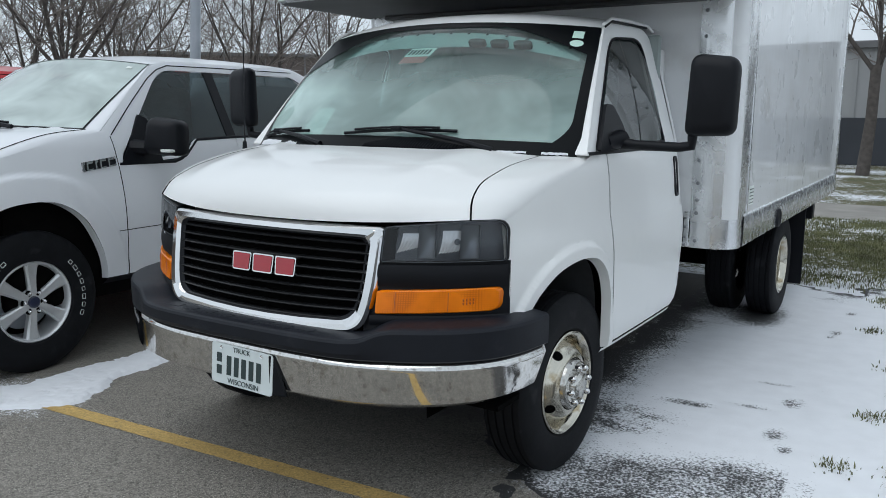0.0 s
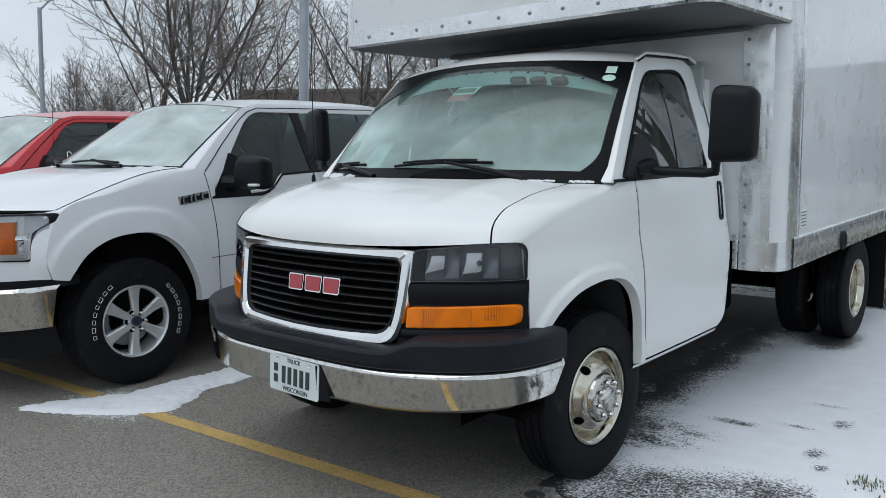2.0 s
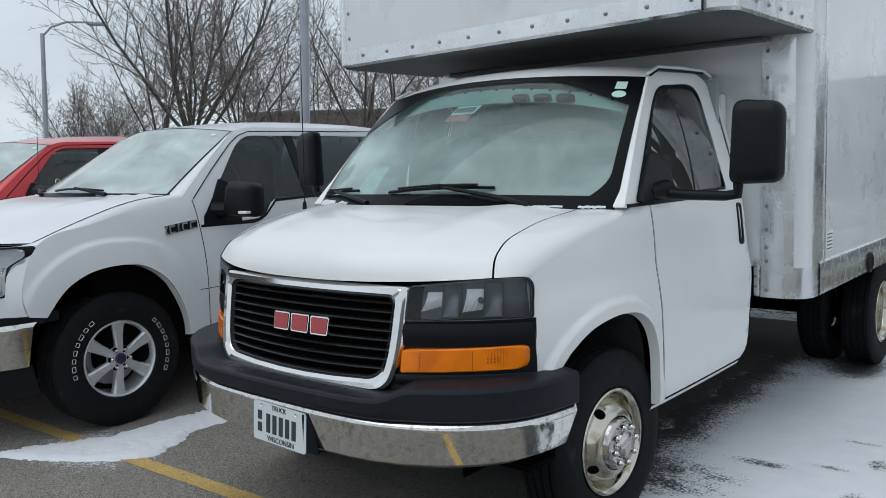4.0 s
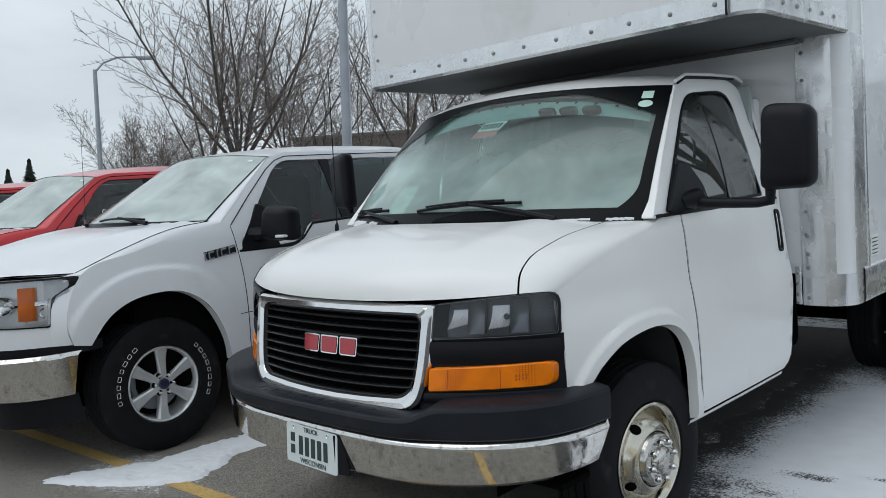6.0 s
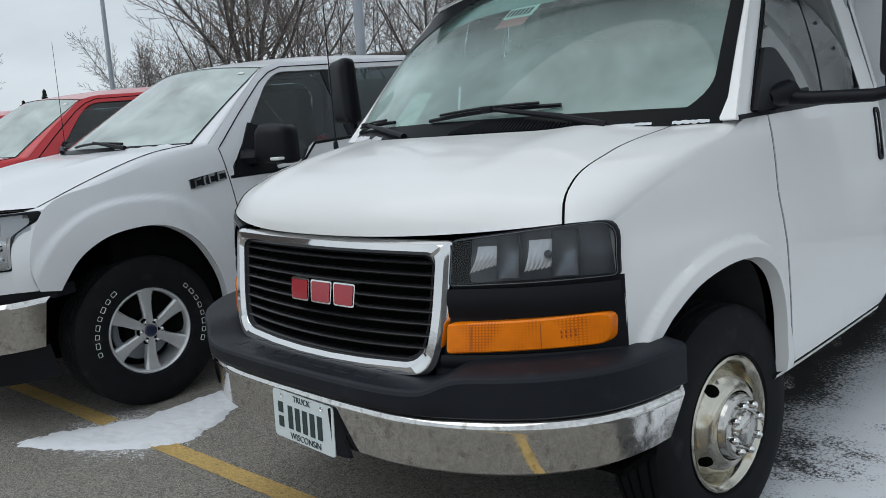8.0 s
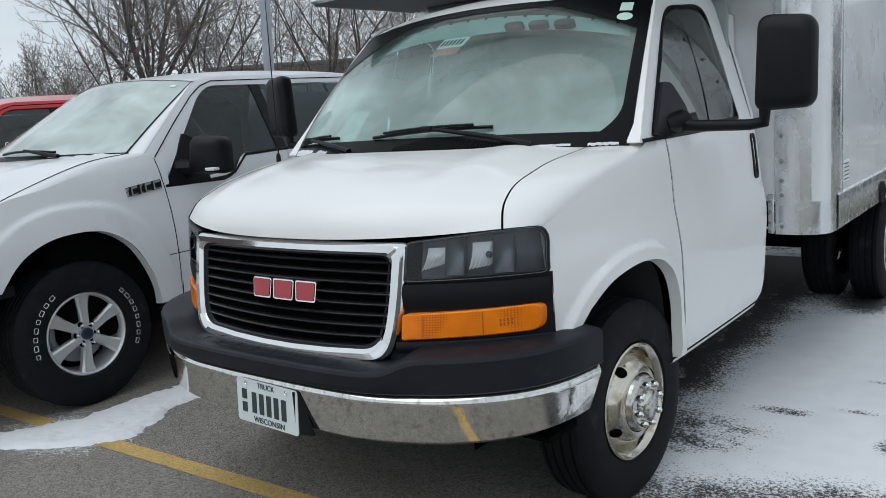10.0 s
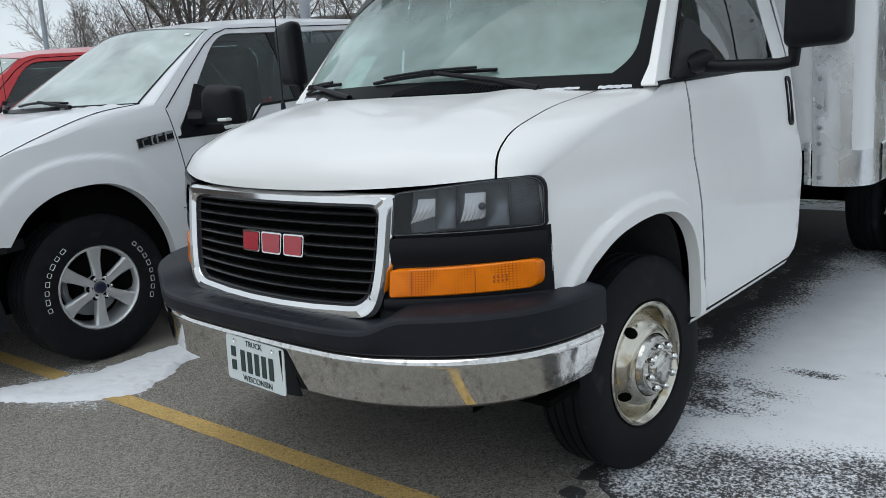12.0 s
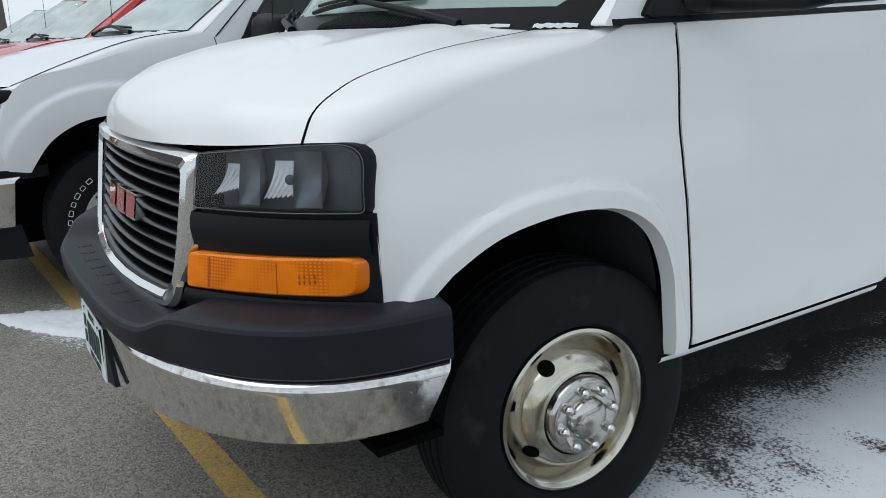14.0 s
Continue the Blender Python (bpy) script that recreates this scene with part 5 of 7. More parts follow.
def pickup(m, paint, label, near=True):
    """A crew-cab pickup; x to its driver's side, y backwards from the front bumper."""
    t = empty("pickup_truck", m, label, "pickup truck", "parked pickups")
    for s in (1, -1):
        bm = bmesh.new()

        def f(a, b):
            p, q = P_ARCH(a), P_FEND(a)
            v, w = p + (q - p) * b
            d = float(np.linalg.norm((q - p) * b))
            k = min(1, max(0, (0.160 - d) / 0.020))
            u = p_side(v, w) + 0.024 * k * k * (3 - 2 * k) * (0.5 + 0.5 * math.sin(math.pi * min(1, max(0, a * 1.1))) if a < 0.92 else 0.35)
            return (s * u, v, w)
        grid(f, 54, 22, bm)

        def lip(a, b):
            v, w = P_ARCH(a)
            return (s * (p_side(v, w) + 0.012 - 0.06 * b), v, w - 0.006 * b)
        grid(lip, 54, 2, bm)
        # top of the fender over to the hood seam
        def top(a, b):
            v = 0.50 + 1.012 * a
            w = P_TOP(v)
            p0 = np.array((p_side(v, w), v, w))
            p2 = hood_edge(a)
            p1 = np.array((p0[0] - 0.012, (p0[1] + p2[1]) / 2, p2[2]))
            p = p0 * (1 - b) ** 2 + 2 * p1 * b * (1 - b) + p2 * b * b
            return (s * p[0], p[1], p[2])
        grid(top, 24, 8, bm)
        part("hood_seam", tube([tuple(np.array(top(k / 20, 1.0)) + np.array((0.003 * s, 0, 0.0015))) for k in range(21)], 0.0020, 6), DARK, t)
        # nose of the fender, down to the lamp
        grid(lambda a, b: tuple(np.array(top(0, a)) + (np.array((s * (0.955 - 0.09 * a), 0.445 - 0.03 * a, 1.105)) - np.array(top(0, a))) * b), 8, 3, bm)
        bmesh.ops.remove_doubles(bm, verts=bm.verts, dist=0.001)
        part("fender", bm, paint, t, angle=50)
        for v0, v1, nm in ((1.52, 2.50, "door"), (2.508, 3.62, "door"), (3.632, 5.75, "bed_side")):
            hi = 1.20 if nm == "bed_side" else 1.308
            def pan(a, b):
                v = v0 + (v1 - v0) * a + (0.028 * (1 - b) if nm == "door" and v0 < 2 and a < 0.5 else 0) * (1 - 2 * a)
                w = 0.462 + (hi - 0.462) * b
                if nm == "door":
                    cut = 1.128 + 0.142 * min(1, max(0, (v - 1.98) / 0.16)) ** 2 * (3 - 2 * min(1, max(0, (v - 1.98) / 0.16))) if v0 < 2 else 1.272
                    w = 0.462 + (cut - 0.462) * b
                return (s * p_side(v, w), v, w)
            ob = part(nm, grid(pan, 22, 22), paint, t)
            if nm == "door" and near:
                hv = v1 - 0.17
                part("door_handle", tube([(s * 0.985, hv - 0.09, 1.115), (s * 1.018, hv - 0.075, 1.12), (s * 1.018, hv + 0.075, 1.12), (s * 0.985, hv + 0.09, 1.115)], 0.014, 8), BLACK, ob)
        DS = ease([(0.462, 1.535), (0.70, 1.532), (0.95, 1.523), (1.10, 1.512), (1.22, 1.500), (1.30, 1.492)])
        part("door_seam", tube([(s * (p_side(DS(w), w) + 0.0005), DS(w), w) for w in np.linspace(0.462, 1.30, 20)], 0.0026, 6), DARK, t)
        # a thin dark line draws the shade along the doors' crease
        part("crease_shade", tube([(s * (p_side(v, 0.735) + 0.0005), v, 0.735 + 0.012 * (v - 1.4)) for v in np.linspace(1.42, 2.5, 10)], 0.0022, 6), DARK, t)
        part("rocker", grid(lambda a, b: (s * (p_side(1.4 + 2.0 * a, 0.45) - 0.10 * b), 1.4 + 2.0 * a, 0.458 - 0.08 * b), 8, 3), BLACK, t)
        # glasshouse side
        fo = rounded([(1.475, 1.120), (1.405, 1.300), (1.97, 1.735), (2.12, 1.775), (3.42, 1.775), (3.62, 1.66), (3.71, 1.255)], [0.01, 0.02, 0.12, 0.08, 0.1, 0.1, 0.02], 6)
        fi = rounded([(1.515, 1.138), (1.570, 1.212), (1.99, 1.660), (2.10, 1.715), (3.36, 1.715), (3.50, 1.62), (3.55, 1.28)], [0.01, 0.02, 0.10, 0.06, 0.08, 0.08, 0.03], 6)
        S = lambda v, w, d=0.0: (s * ((p_upper(w) if w > 1.29 else p_side(v, w) - 0.006) + d), v, w)
        body = part("cab_frame", loops([[S(v, w, -0.05) for v, w in fo], [S(v, w, 0.004) for v, w in fo], [S(v * 0.4 + q * 0.6, w * 0.4 + z * 0.6, 0.006) for (v, w), (q, z) in zip(fo, fi)], [S(v, w, 0.0) for v, w in fi], [S(v, w, -0.02) for v, w in fi]]), paint, t)
        part("frame_seam", tube([S(v, w, 0.008) for v, w in [(1.50, 1.305), (1.72, 1.49), (1.93, 1.655), (2.03, 1.715), (2.13, 1.745), (2.5, 1.748), (3.36, 1.748)]], 0.0032, 6), DARK, t)
        # panes with a dark pillar between them
        g = [(1.535, 1.138), (1.94, 1.134), (2.03, 1.165), (2.14, 1.262), (2.44, 1.272), (2.44, 1.708), (2.11, 1.708), (1.99, 1.65)]
        bm = bmesh.new()
        bm.faces.new([bm.verts.new(S(v, w, -0.012)) for v, w in g])
        part("side_window", bm, TINTED, t, "dark tinted side window", toward=(s, 0, 0.3))
        g2 = [(2.52, 1.272), (3.54, 1.278), (3.48, 1.61), (3.35, 1.708), (2.52, 1.708)]
        bm = bmesh.new()
        bm.faces.new([bm.verts.new(S(v, w, -0.012)) for v, w in g2])
        part("side_window", bm, TINTED, t, "dark tinted side window", toward=(s, 0, 0.3))
        part("door_pillar", slab([S(v, w, -0.016) for v, w in [(2.44, 1.27), (2.52, 1.27), (2.52, 1.712), (2.44, 1.712)]], (s * 0.012, 0, 0)), BLACK, t)
        part("window_sill", tube([S(v, w, -0.002) for v, w in [(1.52, 1.132), (1.94, 1.128), (2.04, 1.165), (2.15, 1.260), (2.5, 1.270), (3.54, 1.275)]], 0.013, 6), BLACK, t)
        # mirror
        lp = rounded([(-0.125, -0.105), (0.125, -0.115), (0.13, 0.095), (-0.085, 0.125)], [0.03, 0.03, 0.05, 0.05], 5)
        cc = (1.135, 1.74, 1.292)
        ls = [[(s * (cc[0] + u * k), cc[1] + dv + 0.15 * u, cc[2] + w * k) for u, w in lp] for dv, k in ((-0.075, 0.55), (-0.065, 0.82), (-0.035, 0.97), (0.0, 1.0), (0.05, 0.98), (0.055, 0.92))]
        bm = loops(ls, None, True)
        bm.faces.new([v for v in bm.verts][:len(lp)])
        mi = part("door_mirror", bm, BLACK, t, "black door mirror", angle=60)
        part("mirror_arm", tube([(s * 0.93, 1.66, 1.225), (s * 1.02, 1.70, 1.225), (s * 1.10, 1.73, 1.235)], [0.055, 0.042, 0.05], 8), BLACK, mi)
        part("mirror_sail", slab([S(v, w, 0.0) for v, w in [(1.535, 1.136), (1.84, 1.134), (1.80, 1.40), (1.745, 1.425)]], (s * 0.015, 0, 0)), BLACK, mi)
        part("mirror_lamp", block((s * 1.205, 1.700, 1.212), (0.085, 0.06, 0.018), 0.006, 2), PAPER, mi)
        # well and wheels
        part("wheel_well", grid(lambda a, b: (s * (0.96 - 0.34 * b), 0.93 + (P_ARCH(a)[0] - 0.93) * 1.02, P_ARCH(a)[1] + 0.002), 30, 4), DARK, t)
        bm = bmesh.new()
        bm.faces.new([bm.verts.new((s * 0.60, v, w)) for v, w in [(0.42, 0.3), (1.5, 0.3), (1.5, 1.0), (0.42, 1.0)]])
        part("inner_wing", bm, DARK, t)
        if near or s > 0:
            pickup_tyre(t, pose(s * 0.845, 0.93, 0.398, 0, 0, 0 if s > 0 else 180), near and s > 0)
            pickup_tyre(t, pose(s * 0.845, 4.80, 0.398, 0, 0, 0 if s > 0 else 180), False)
        # headlamp
        hl = [(0.62, 1.118), (0.966, 1.113), (0.972, 1.070), (0.926, 1.010), (0.918, 0.845), (0.62, 0.86)]
        F = lambda u, w, d=0.0: (s * u, 0.06 + 0.42 * max(0, (u - 0.45) / 0.53) ** 2.6 + 0.10 * max(0, w - 0.95) - d, w)
        lp = dense(rounded(hl, 0.015, 3), 0.03)
        ho = part("headlight", loops([[F(u, w, -0.03) for u, w in lp], [F(u, w, 0.02) for u, w in lp], [F(0.78 + (u - 0.78) * 0.95, 0.97 + (w - 0.97) * 0.93, 0.024) for u, w in lp]]), BLACK, t, "clear headlight with an amber block")
        part("housing", loops([[F(u, 0.97 + (w - 0.97) * k, -0.03) for u, w in lp] for k in (1, 0.6, 0.05)]), LAMPSILVER, ho)
        part("amber_block", slab([F(u, w, 0.0) for u, w in [(0.815, 0.89), (0.862, 0.89), (0.862, 1.07), (0.815, 1.07)]], (0, -0.018, 0)), AMBER, ho)
        for q in ([(0.83, 0.965), (0.925, 0.975), (0.925, 0.995), (0.83, 0.988)], [(0.83, 0.872), (0.91, 0.865), (0.91, 0.885), (0.83, 0.892)], [(0.895, 0.86), (0.915, 0.86), (0.925, 1.01), (0.90, 1.005)], [(0.64, 1.07), (0.95, 1.085), (0.955, 1.10), (0.64, 1.098)]):
            part("lamp_bar", slab([F(u, w, -0.012) for u, w in q], (0, -0.02, 0)), CHROME, ho)
        for cu, cw in ((0.905, 1.045), (0.893, 0.925), (0.74, 0.98)):
            c = F(cu, cw, -0.006)
            rr = 0.034 if cu > 0.8 else 0.05
            bowl = loops([[(c[0] + r * math.cos(k * math.tau / 20) * 1.1, c[1] + d - s * 0.0 + 0.9 * (r * math.cos(k * math.tau / 20)) * s, c[2] + r * math.sin(k * math.tau / 20)) for k in range(20)] for r, d in ((rr, 0.0), (rr * 0.9, 0.006), (rr * 0.55, 0.022), (rr * 0.2, 0.027), (rr * 0.15, 0.01), (rr * 0.02, 0.008))])
            part("reflector", bowl, CHROME, ho)
        ln = part("lens", loops([[F(0.78 + (u - 0.78) * 0.96, 0.97 + (w - 0.97) * 0.95 * k, 0.024) for u, w in lp] for k in (1, 0.6, 0.05)]), CLEAR, ho, toward=(0, -1, 0))
        ln.visible_shadow = False
        # fender edge turned in behind the lamp
        FE = ease([(0.735, 0.41), (0.80, 0.392), (0.92, 0.40), (1.115, 0.50)])
        def turn_in(a, b):
            w = 0.738 + 0.377 * a
            p = np.array((p_side(FE(w), w), FE(w), w))
            q = np.array((0.88, F(0.88, w, -0.012)[1], w))
            o = p + (q - p) * b
            return (s * o[0], o[1] - 0.012 * math.sin(math.pi * b), o[2])
        part("lamp_edge", grid(turn_in, 14, 5), paint, t)
        # cheek between lamp and bumper
        part("cheek", grid(lambda a, b: (s * (0.60 + 0.375 * a), F(0.60 + 0.375 * a, 0.80)[1] - 0.01, 0.738 + 0.117 * b), 12, 5), paint, t)
        part("bumper_gap", grid(lambda a, b: (s * (0.0 + 0.985 * a), F(max(0.46, 0.985 * a), 0.70)[1] - 0.004, 0.690 + 0.056 * b), 20, 2), BLACK, t)
        part("bumper_gap", grid(lambda a, b: (s * (0.984 - 0.03 * a), F(0.985, 0.70)[1] - 0.004 + 0.10 * a, 0.690 + 0.056 * b), 4, 2), BLACK, t)
        # fog lamp pocket
        FV = lambda u, d: float(np.interp(u, (0, 0.35, 0.60, 0.78, 0.90), (0.0, 0.008, 0.030, 0.085, 0.19))) - d
        pk = dense(rounded([(0.44, 0.540), (0.775, 0.552), (0.785, 0.640), (0.44, 0.645)], 0.025, 3), 0.04)
        fp = part("fog_pocket", loops([[(s * u, FV(u, 0.0), w) for u, w in pk], [(s * u, FV(u, 0.024), w) for u, w in pk]] + [[(s * u, FV(u, 0.024 - 0.006 * (k < 0.9)), 0.595 + (w - 0.595) * k) for u, w in pk] for k in (0.9, 0.5, 0.05)]), BLACK, t, "black fog lamp pocket")
        part("fog_lamp", slab([(s * u, FV(u, 0.032), w) for u, w in rounded([(0.705, 0.570), (0.765, 0.574), (0.765, 0.626), (0.705, 0.622)], 0.010, 3)], (0, 0.012, 0)), REFLECT, fp)
    # hood
    HP = through_points([(0.17, 1.120), (0.19, 1.150), (0.26, 1.190), (0.50, 1.245), (0.85, 1.305), (1.12, 1.340)])

    def hood_p(a, b):
        q = 2 * a - 1
        c = HP(b)
        e = hood_edge(b)
        k = abs(q) ** 2.4
        ridge = 0.010 / (1 + math.exp(-(abs(q) - 0.60) / 0.03)) * (1 - k)
        return (q * (e[0] - 0.004), c[0] + (e[1] - c[0]) * k, c[1] + (e[2] - c[1]) * abs(q) ** 3.0 + ridge)
    bm = grid(hood_p, 44, 26)
    grid(lambda a, b: (hood_p(a, 0)[0], hood_p(a, 0)[1] + 0.06 * b, hood_p(a, 0)[2] - 0.01), 44, 1, bm)
    part("hood", bm, paint, t)
    part("cowl", grid(lambda a, b: tuple(np.array(hood_p(a * 0.96 + 0.02, 1.0)) * (1 - b) + p_wind((2 * a - 1) * 0.98, -0.01) * b + np.array((0, 0, -0.012 + 0.008 * math.sin(math.pi * b)))), 20, 3), BLACK, t)
    sn = part("cowl_snow", grid(lambda a, b: tuple(np.array(hood_p(a * 0.9 + 0.05, 1.0)) * (1 - b) + p_wind((2 * a - 1) * 0.90, 0.015) * b + np.array((0, 0, -0.012 + 0.020 * math.sin(math.pi * b) * (0.6 + noise.noise(Vector((a * 14, b * 3, 1))))))), 40, 5), SNOW, t, "snow caught along the cowl")
    w_ = part("windscreen", grid(lambda a, b: p_wind(2 * a - 1, b), 16, 10), FROSTED, t, "frosted pale windscreen", toward=(0, -1, 1))
    w_.visible_shadow = False
    bm = bmesh.new()
    grid(lambda a, b: p_wind(2 * a - 1, -0.01 + 0.045 * b, 0.003), 16, 1, bm)
    for s in (1, -1):
        grid(lambda a, b: p_wind(s * (1.0 - 0.014 * a), b, 0.003), 1, 16, bm)
    part("windscreen_border", bm, FRIT, w_)
    part("sticker", grid(lambda a, b: p_wind(0.84 + 0.05 * a, 0.90 + 0.03 * b, 0.004), 1, 1), PAPER, w_)
    for s in (1, -1):
        def pil(a, b):
            p = p_wind(s * 1.0, a * 1.005)
            v, w = 1.40 + 0.575 * a, 1.300 + 0.437 * a
            q = np.array((s * (p_upper(w) + 0.004), v, w))
            o = p + (q - p) * b
            o[0] += s * 0.012 * math.sin(math.pi * b)
            return o
        part("windscreen_pillar", grid(pil, 16, 5), paint, t)

    def roof_p(a, b):
        q = 2 * a - 1
        e = p_wind(q, 1.0, 0.004)
        k = abs(q) ** 3
        c = np.array((q * 0.70, e[1] + (3.50 - e[1]) * b, e[2] + 0.072 * (1 - (1 - b) ** 3) - 0.03 * b * b))
        c[0] = q * (p_upper(1.772) + 0.004)
        c[2] = c[2] * (1 - k) + 1.772 * k if b > 0.15 else c[2] * (1 - k * b / 0.15) + 1.772 * k * b / 0.15
        return c
    part("cab_roof", grid(roof_p, 20, 12), paint, t)
    part("cab_back", slab([(0.70, 3.65, 1.74), (-0.70, 3.65, 1.74), (-0.90, 3.69, 1.2), (0.90, 3.69, 1.2)], (0, 0.03, 0)), paint, t)
    part("bed_floor", block((0, 4.7, 0.80), (1.8, 2.0, 0.05)), DARK, t)
    part("tailgate", block((0, 5.74, 0.88), (1.86, 0.06, 0.62), 0.02, 2), paint, t)
    # added dark blocks close the underside so that it stays in shade
    part("body_core", block((0, 2.4, 0.64), (1.84, 3.2, 0.62), 0.05, 2), DARK, t)
    part("underside_block", block((0, 0.75, 0.40), (1.10, 1.3, 0.04), 0.01, 1), DARK, t)
    part("engine_core", block((0, 0.92, 0.80), (1.15, 1.2, 0.60), 0.05, 2), DARK, t)
    part("dashboard", block((0, 1.50, 1.24), (1.55, 0.45, 0.16), 0.05, 2), DARKTRIM, t)
    for s in (1, -1):
        part("cab_seat", block((s * 0.40, 2.35, 1.30), (0.5, 0.16, 0.62), 0.07, 3), SEAT, t)
    part("cab_floor", block((0, 2.4, 0.99), (1.7, 1.9, 0.03)), INTERIOR, t)
    # wipers
    for (p0, p1), (b0, b1) in ((((0.55, 0.0), (0.20, 0.05)), ((-0.12, 0.05), (0.48, 0.055))), (((-0.35, 0.0), (-0.62, 0.045)), ((-0.88, 0.05), (-0.40, 0.05)))):
        wp = part("wiper", tube([tuple(p_wind(*p0, 0.015)), tuple(p_wind(*p1, 0.035))], [0.014, 0.008], 8), BLACK, t)
        part("wiper_blade", tube([tuple(p_wind(b0[0] + (b1[0] - b0[0]) * i / 6, b0[1] + (b1[1] - b0[1]) * i / 6, 0.012 + 0.014 * math.sin(math.pi * i / 6))) for i in range(7)], 0.0075, 6), BLACK, wp)
    # chrome bumper and air dam
    PP = through_points([(0.0, 0.0), (0.35, 0.008), (0.60, 0.03), (0.78, 0.085), (0.90, 0.19), (0.965, 0.32), (0.985, 0.455)])

    def bump(a, b):
        q = 2 * a - 1
        p = PP(abs(q) * (1 - 0.05 * (1 - b)))
        d = 0.024 * min(1, b / 0.92) - 0.022 * max(0, b - 0.92) / 0.08
        return (math.copysign(p[0] + d * 0.5 * abs(q) ** 3, q), p[1] - d, 0.462 + 0.236 * b + 0.006 * abs(q))
    bm = grid(bump, 70, 24)
    bb = part("bumper", bm, CHROME_WORN, t, "dull chrome front bumper")
    part("air_dam", grid(lambda a, b: (bump(a, 0)[0] * 0.97, bump(a, 0)[1] + 0.03 + 0.03 * b, 0.47 - 0.17 * b), 50, 3), BLACK, t)
    # grille
    G = lambda u, w, d=0.0: (u, 0.075 + 0.03 * (u / 0.6) ** 2 + 0.08 * max(0, w - 0.9) - d, w)
    go, gi = dense(rounded([(-0.62, 0.745), (0.62, 0.745), (0.69, 0.93), (0.64, 1.10), (-0.64, 1.10), (-0.69, 0.93)], 0.04, 4), 0.05), None
    part("grille_back", loops([[G(u * k, 0.92 + (w - 0.92) * k, -0.02) for u, w in go] for k in (1, 0.5, 0.05)]), DARK, t)
    gr_ = part("grille", loops([[G(u, w, -0.02) for u, w in go], [G(u, w, 0.02) for u, w in go], [G(u * 0.90, 0.92 + (w - 0.92) * 0.80, 0.02) for u, w in go], [G(u * 0.89, 0.92 + (w - 0.92) * 0.78, -0.02) for u, w in go]]), CHROME, t, "chrome framed grille")
    for w in (0.86, 0.98):
        part("grille_bar", loops([[G(u, w + dz, d) for dz, d in ((-0.03, -0.01), (-0.022, 0.018), (0.022, 0.018), (0.03, -0.01))] for u in np.linspace(-0.60, 0.60, 13)]), CHROME, gr_)
    for s in (1, -1):
        lp = rounded([(0.58, 0.885), (0.69, 0.885), (0.69, 1.06), (0.58, 1.06)], 0.035, 4)
        part("grille_ring", loops([[(s * p[0], p[1], p[2]) for p in (G(u, w, d) for u, w in [(0.635 + (u - 0.635) * k, 0.972 + (w - 0.972) * k) for u, w in lp])] for d, k in ((-0.02, 1.0), (0.035, 0.98), (0.035, 0.66), (-0.01, 0.60))]), CHROME, gr_)
    if near:
        # model badge on the fender: plain chrome-edged bars
        for s in (1, -1):
            bs = lambda v, w, d: (s * (p_side(v, w) + d), v, w)
            tilt = 0.03 / 0.26
            bg_ = part("badge", slab([bs(v, 1.132 + (v - 1.27) * tilt + w, 0.001) for v, w in [(1.262, -0.03), (1.49, -0.03), (1.49, 0.022), (1.262, 0.022)]], (s * 0.006, 0, 0)), BLACK, t, "dark fender badge with chrome bars")
            for i, (v0, v1) in enumerate(((1.260, 1.278), (1.288, 1.33), (1.346, 1.364), (1.378, 1.42), (1.434, 1.485))):
                part("badge_bar", slab([bs(v, 1.132 + (v - 1.27) * tilt + w, 0.006) for v, w in [(v0, 0.008), (v1, 0.008), (v1 + 0.004, 0.022), (v0 + 0.004, 0.022)]], (s * 0.004, 0, 0)), CHROME, bg_)
                part("badge_bar", slab([bs(v, 1.132 + (v - 1.27) * tilt + w, 0.006) for v, w in [(v0, -0.030), (v1, -0.030), (v1, -0.022), (v0, -0.022)]], (s * 0.004, 0, 0)), CHROME, bg_)
                part("badge_bar", slab([bs(v, 1.132 + (v - 1.27) * tilt + w, 0.006) for v, w in [(v0, -0.030), (v0 + 0.010, -0.030), (v0 + 0.012, 0.018), (v0 + 0.002, 0.018)]], (s * 0.004, 0, 0)), CHROME, bg_)
    part("aerial", tube([(-0.83, 1.36, 1.31), (-0.835, 1.36, 1.34), (-0.84, 1.40, 2.10)], [0.008, 0.0028, 0.0013], 6), BLACK, t, "thin whip aerial")
    return t


white_pickup = pickup(pose(-5.195, 2.09, 0), WHITE2, "white crew-cab pickup with chrome bumper and dark windows")
red_pickup = pickup(pose(-7.72, 2.02, 0), RED, "red crew-cab pickup with frosted windscreen", near=False)
copy_thing(red_pickup, pose(-10.75, 2.05, 0))
far_white = copy_thing(white_pickup, pose(-13.50, 2.1, 0))
# chalk marks on the red pickup's window
for i, (v, w, wd) in enumerate(((1.98, 1.40, 0.05), (2.07, 1.40, 0.05), (2.16, 1.41, 0.03), (2.24, 1.41, 0.05))):
    lp = [(v + wd * 0.5 * math.cos(k * math.tau / 14), w + 0.05 * math.sin(k * math.tau / 14)) for k in range(15)]
    part("window_mark", tube([(p_upper(z) - 0.006, y, z) for y, z in lp], 0.004, 5), PAPER, red_pickup)


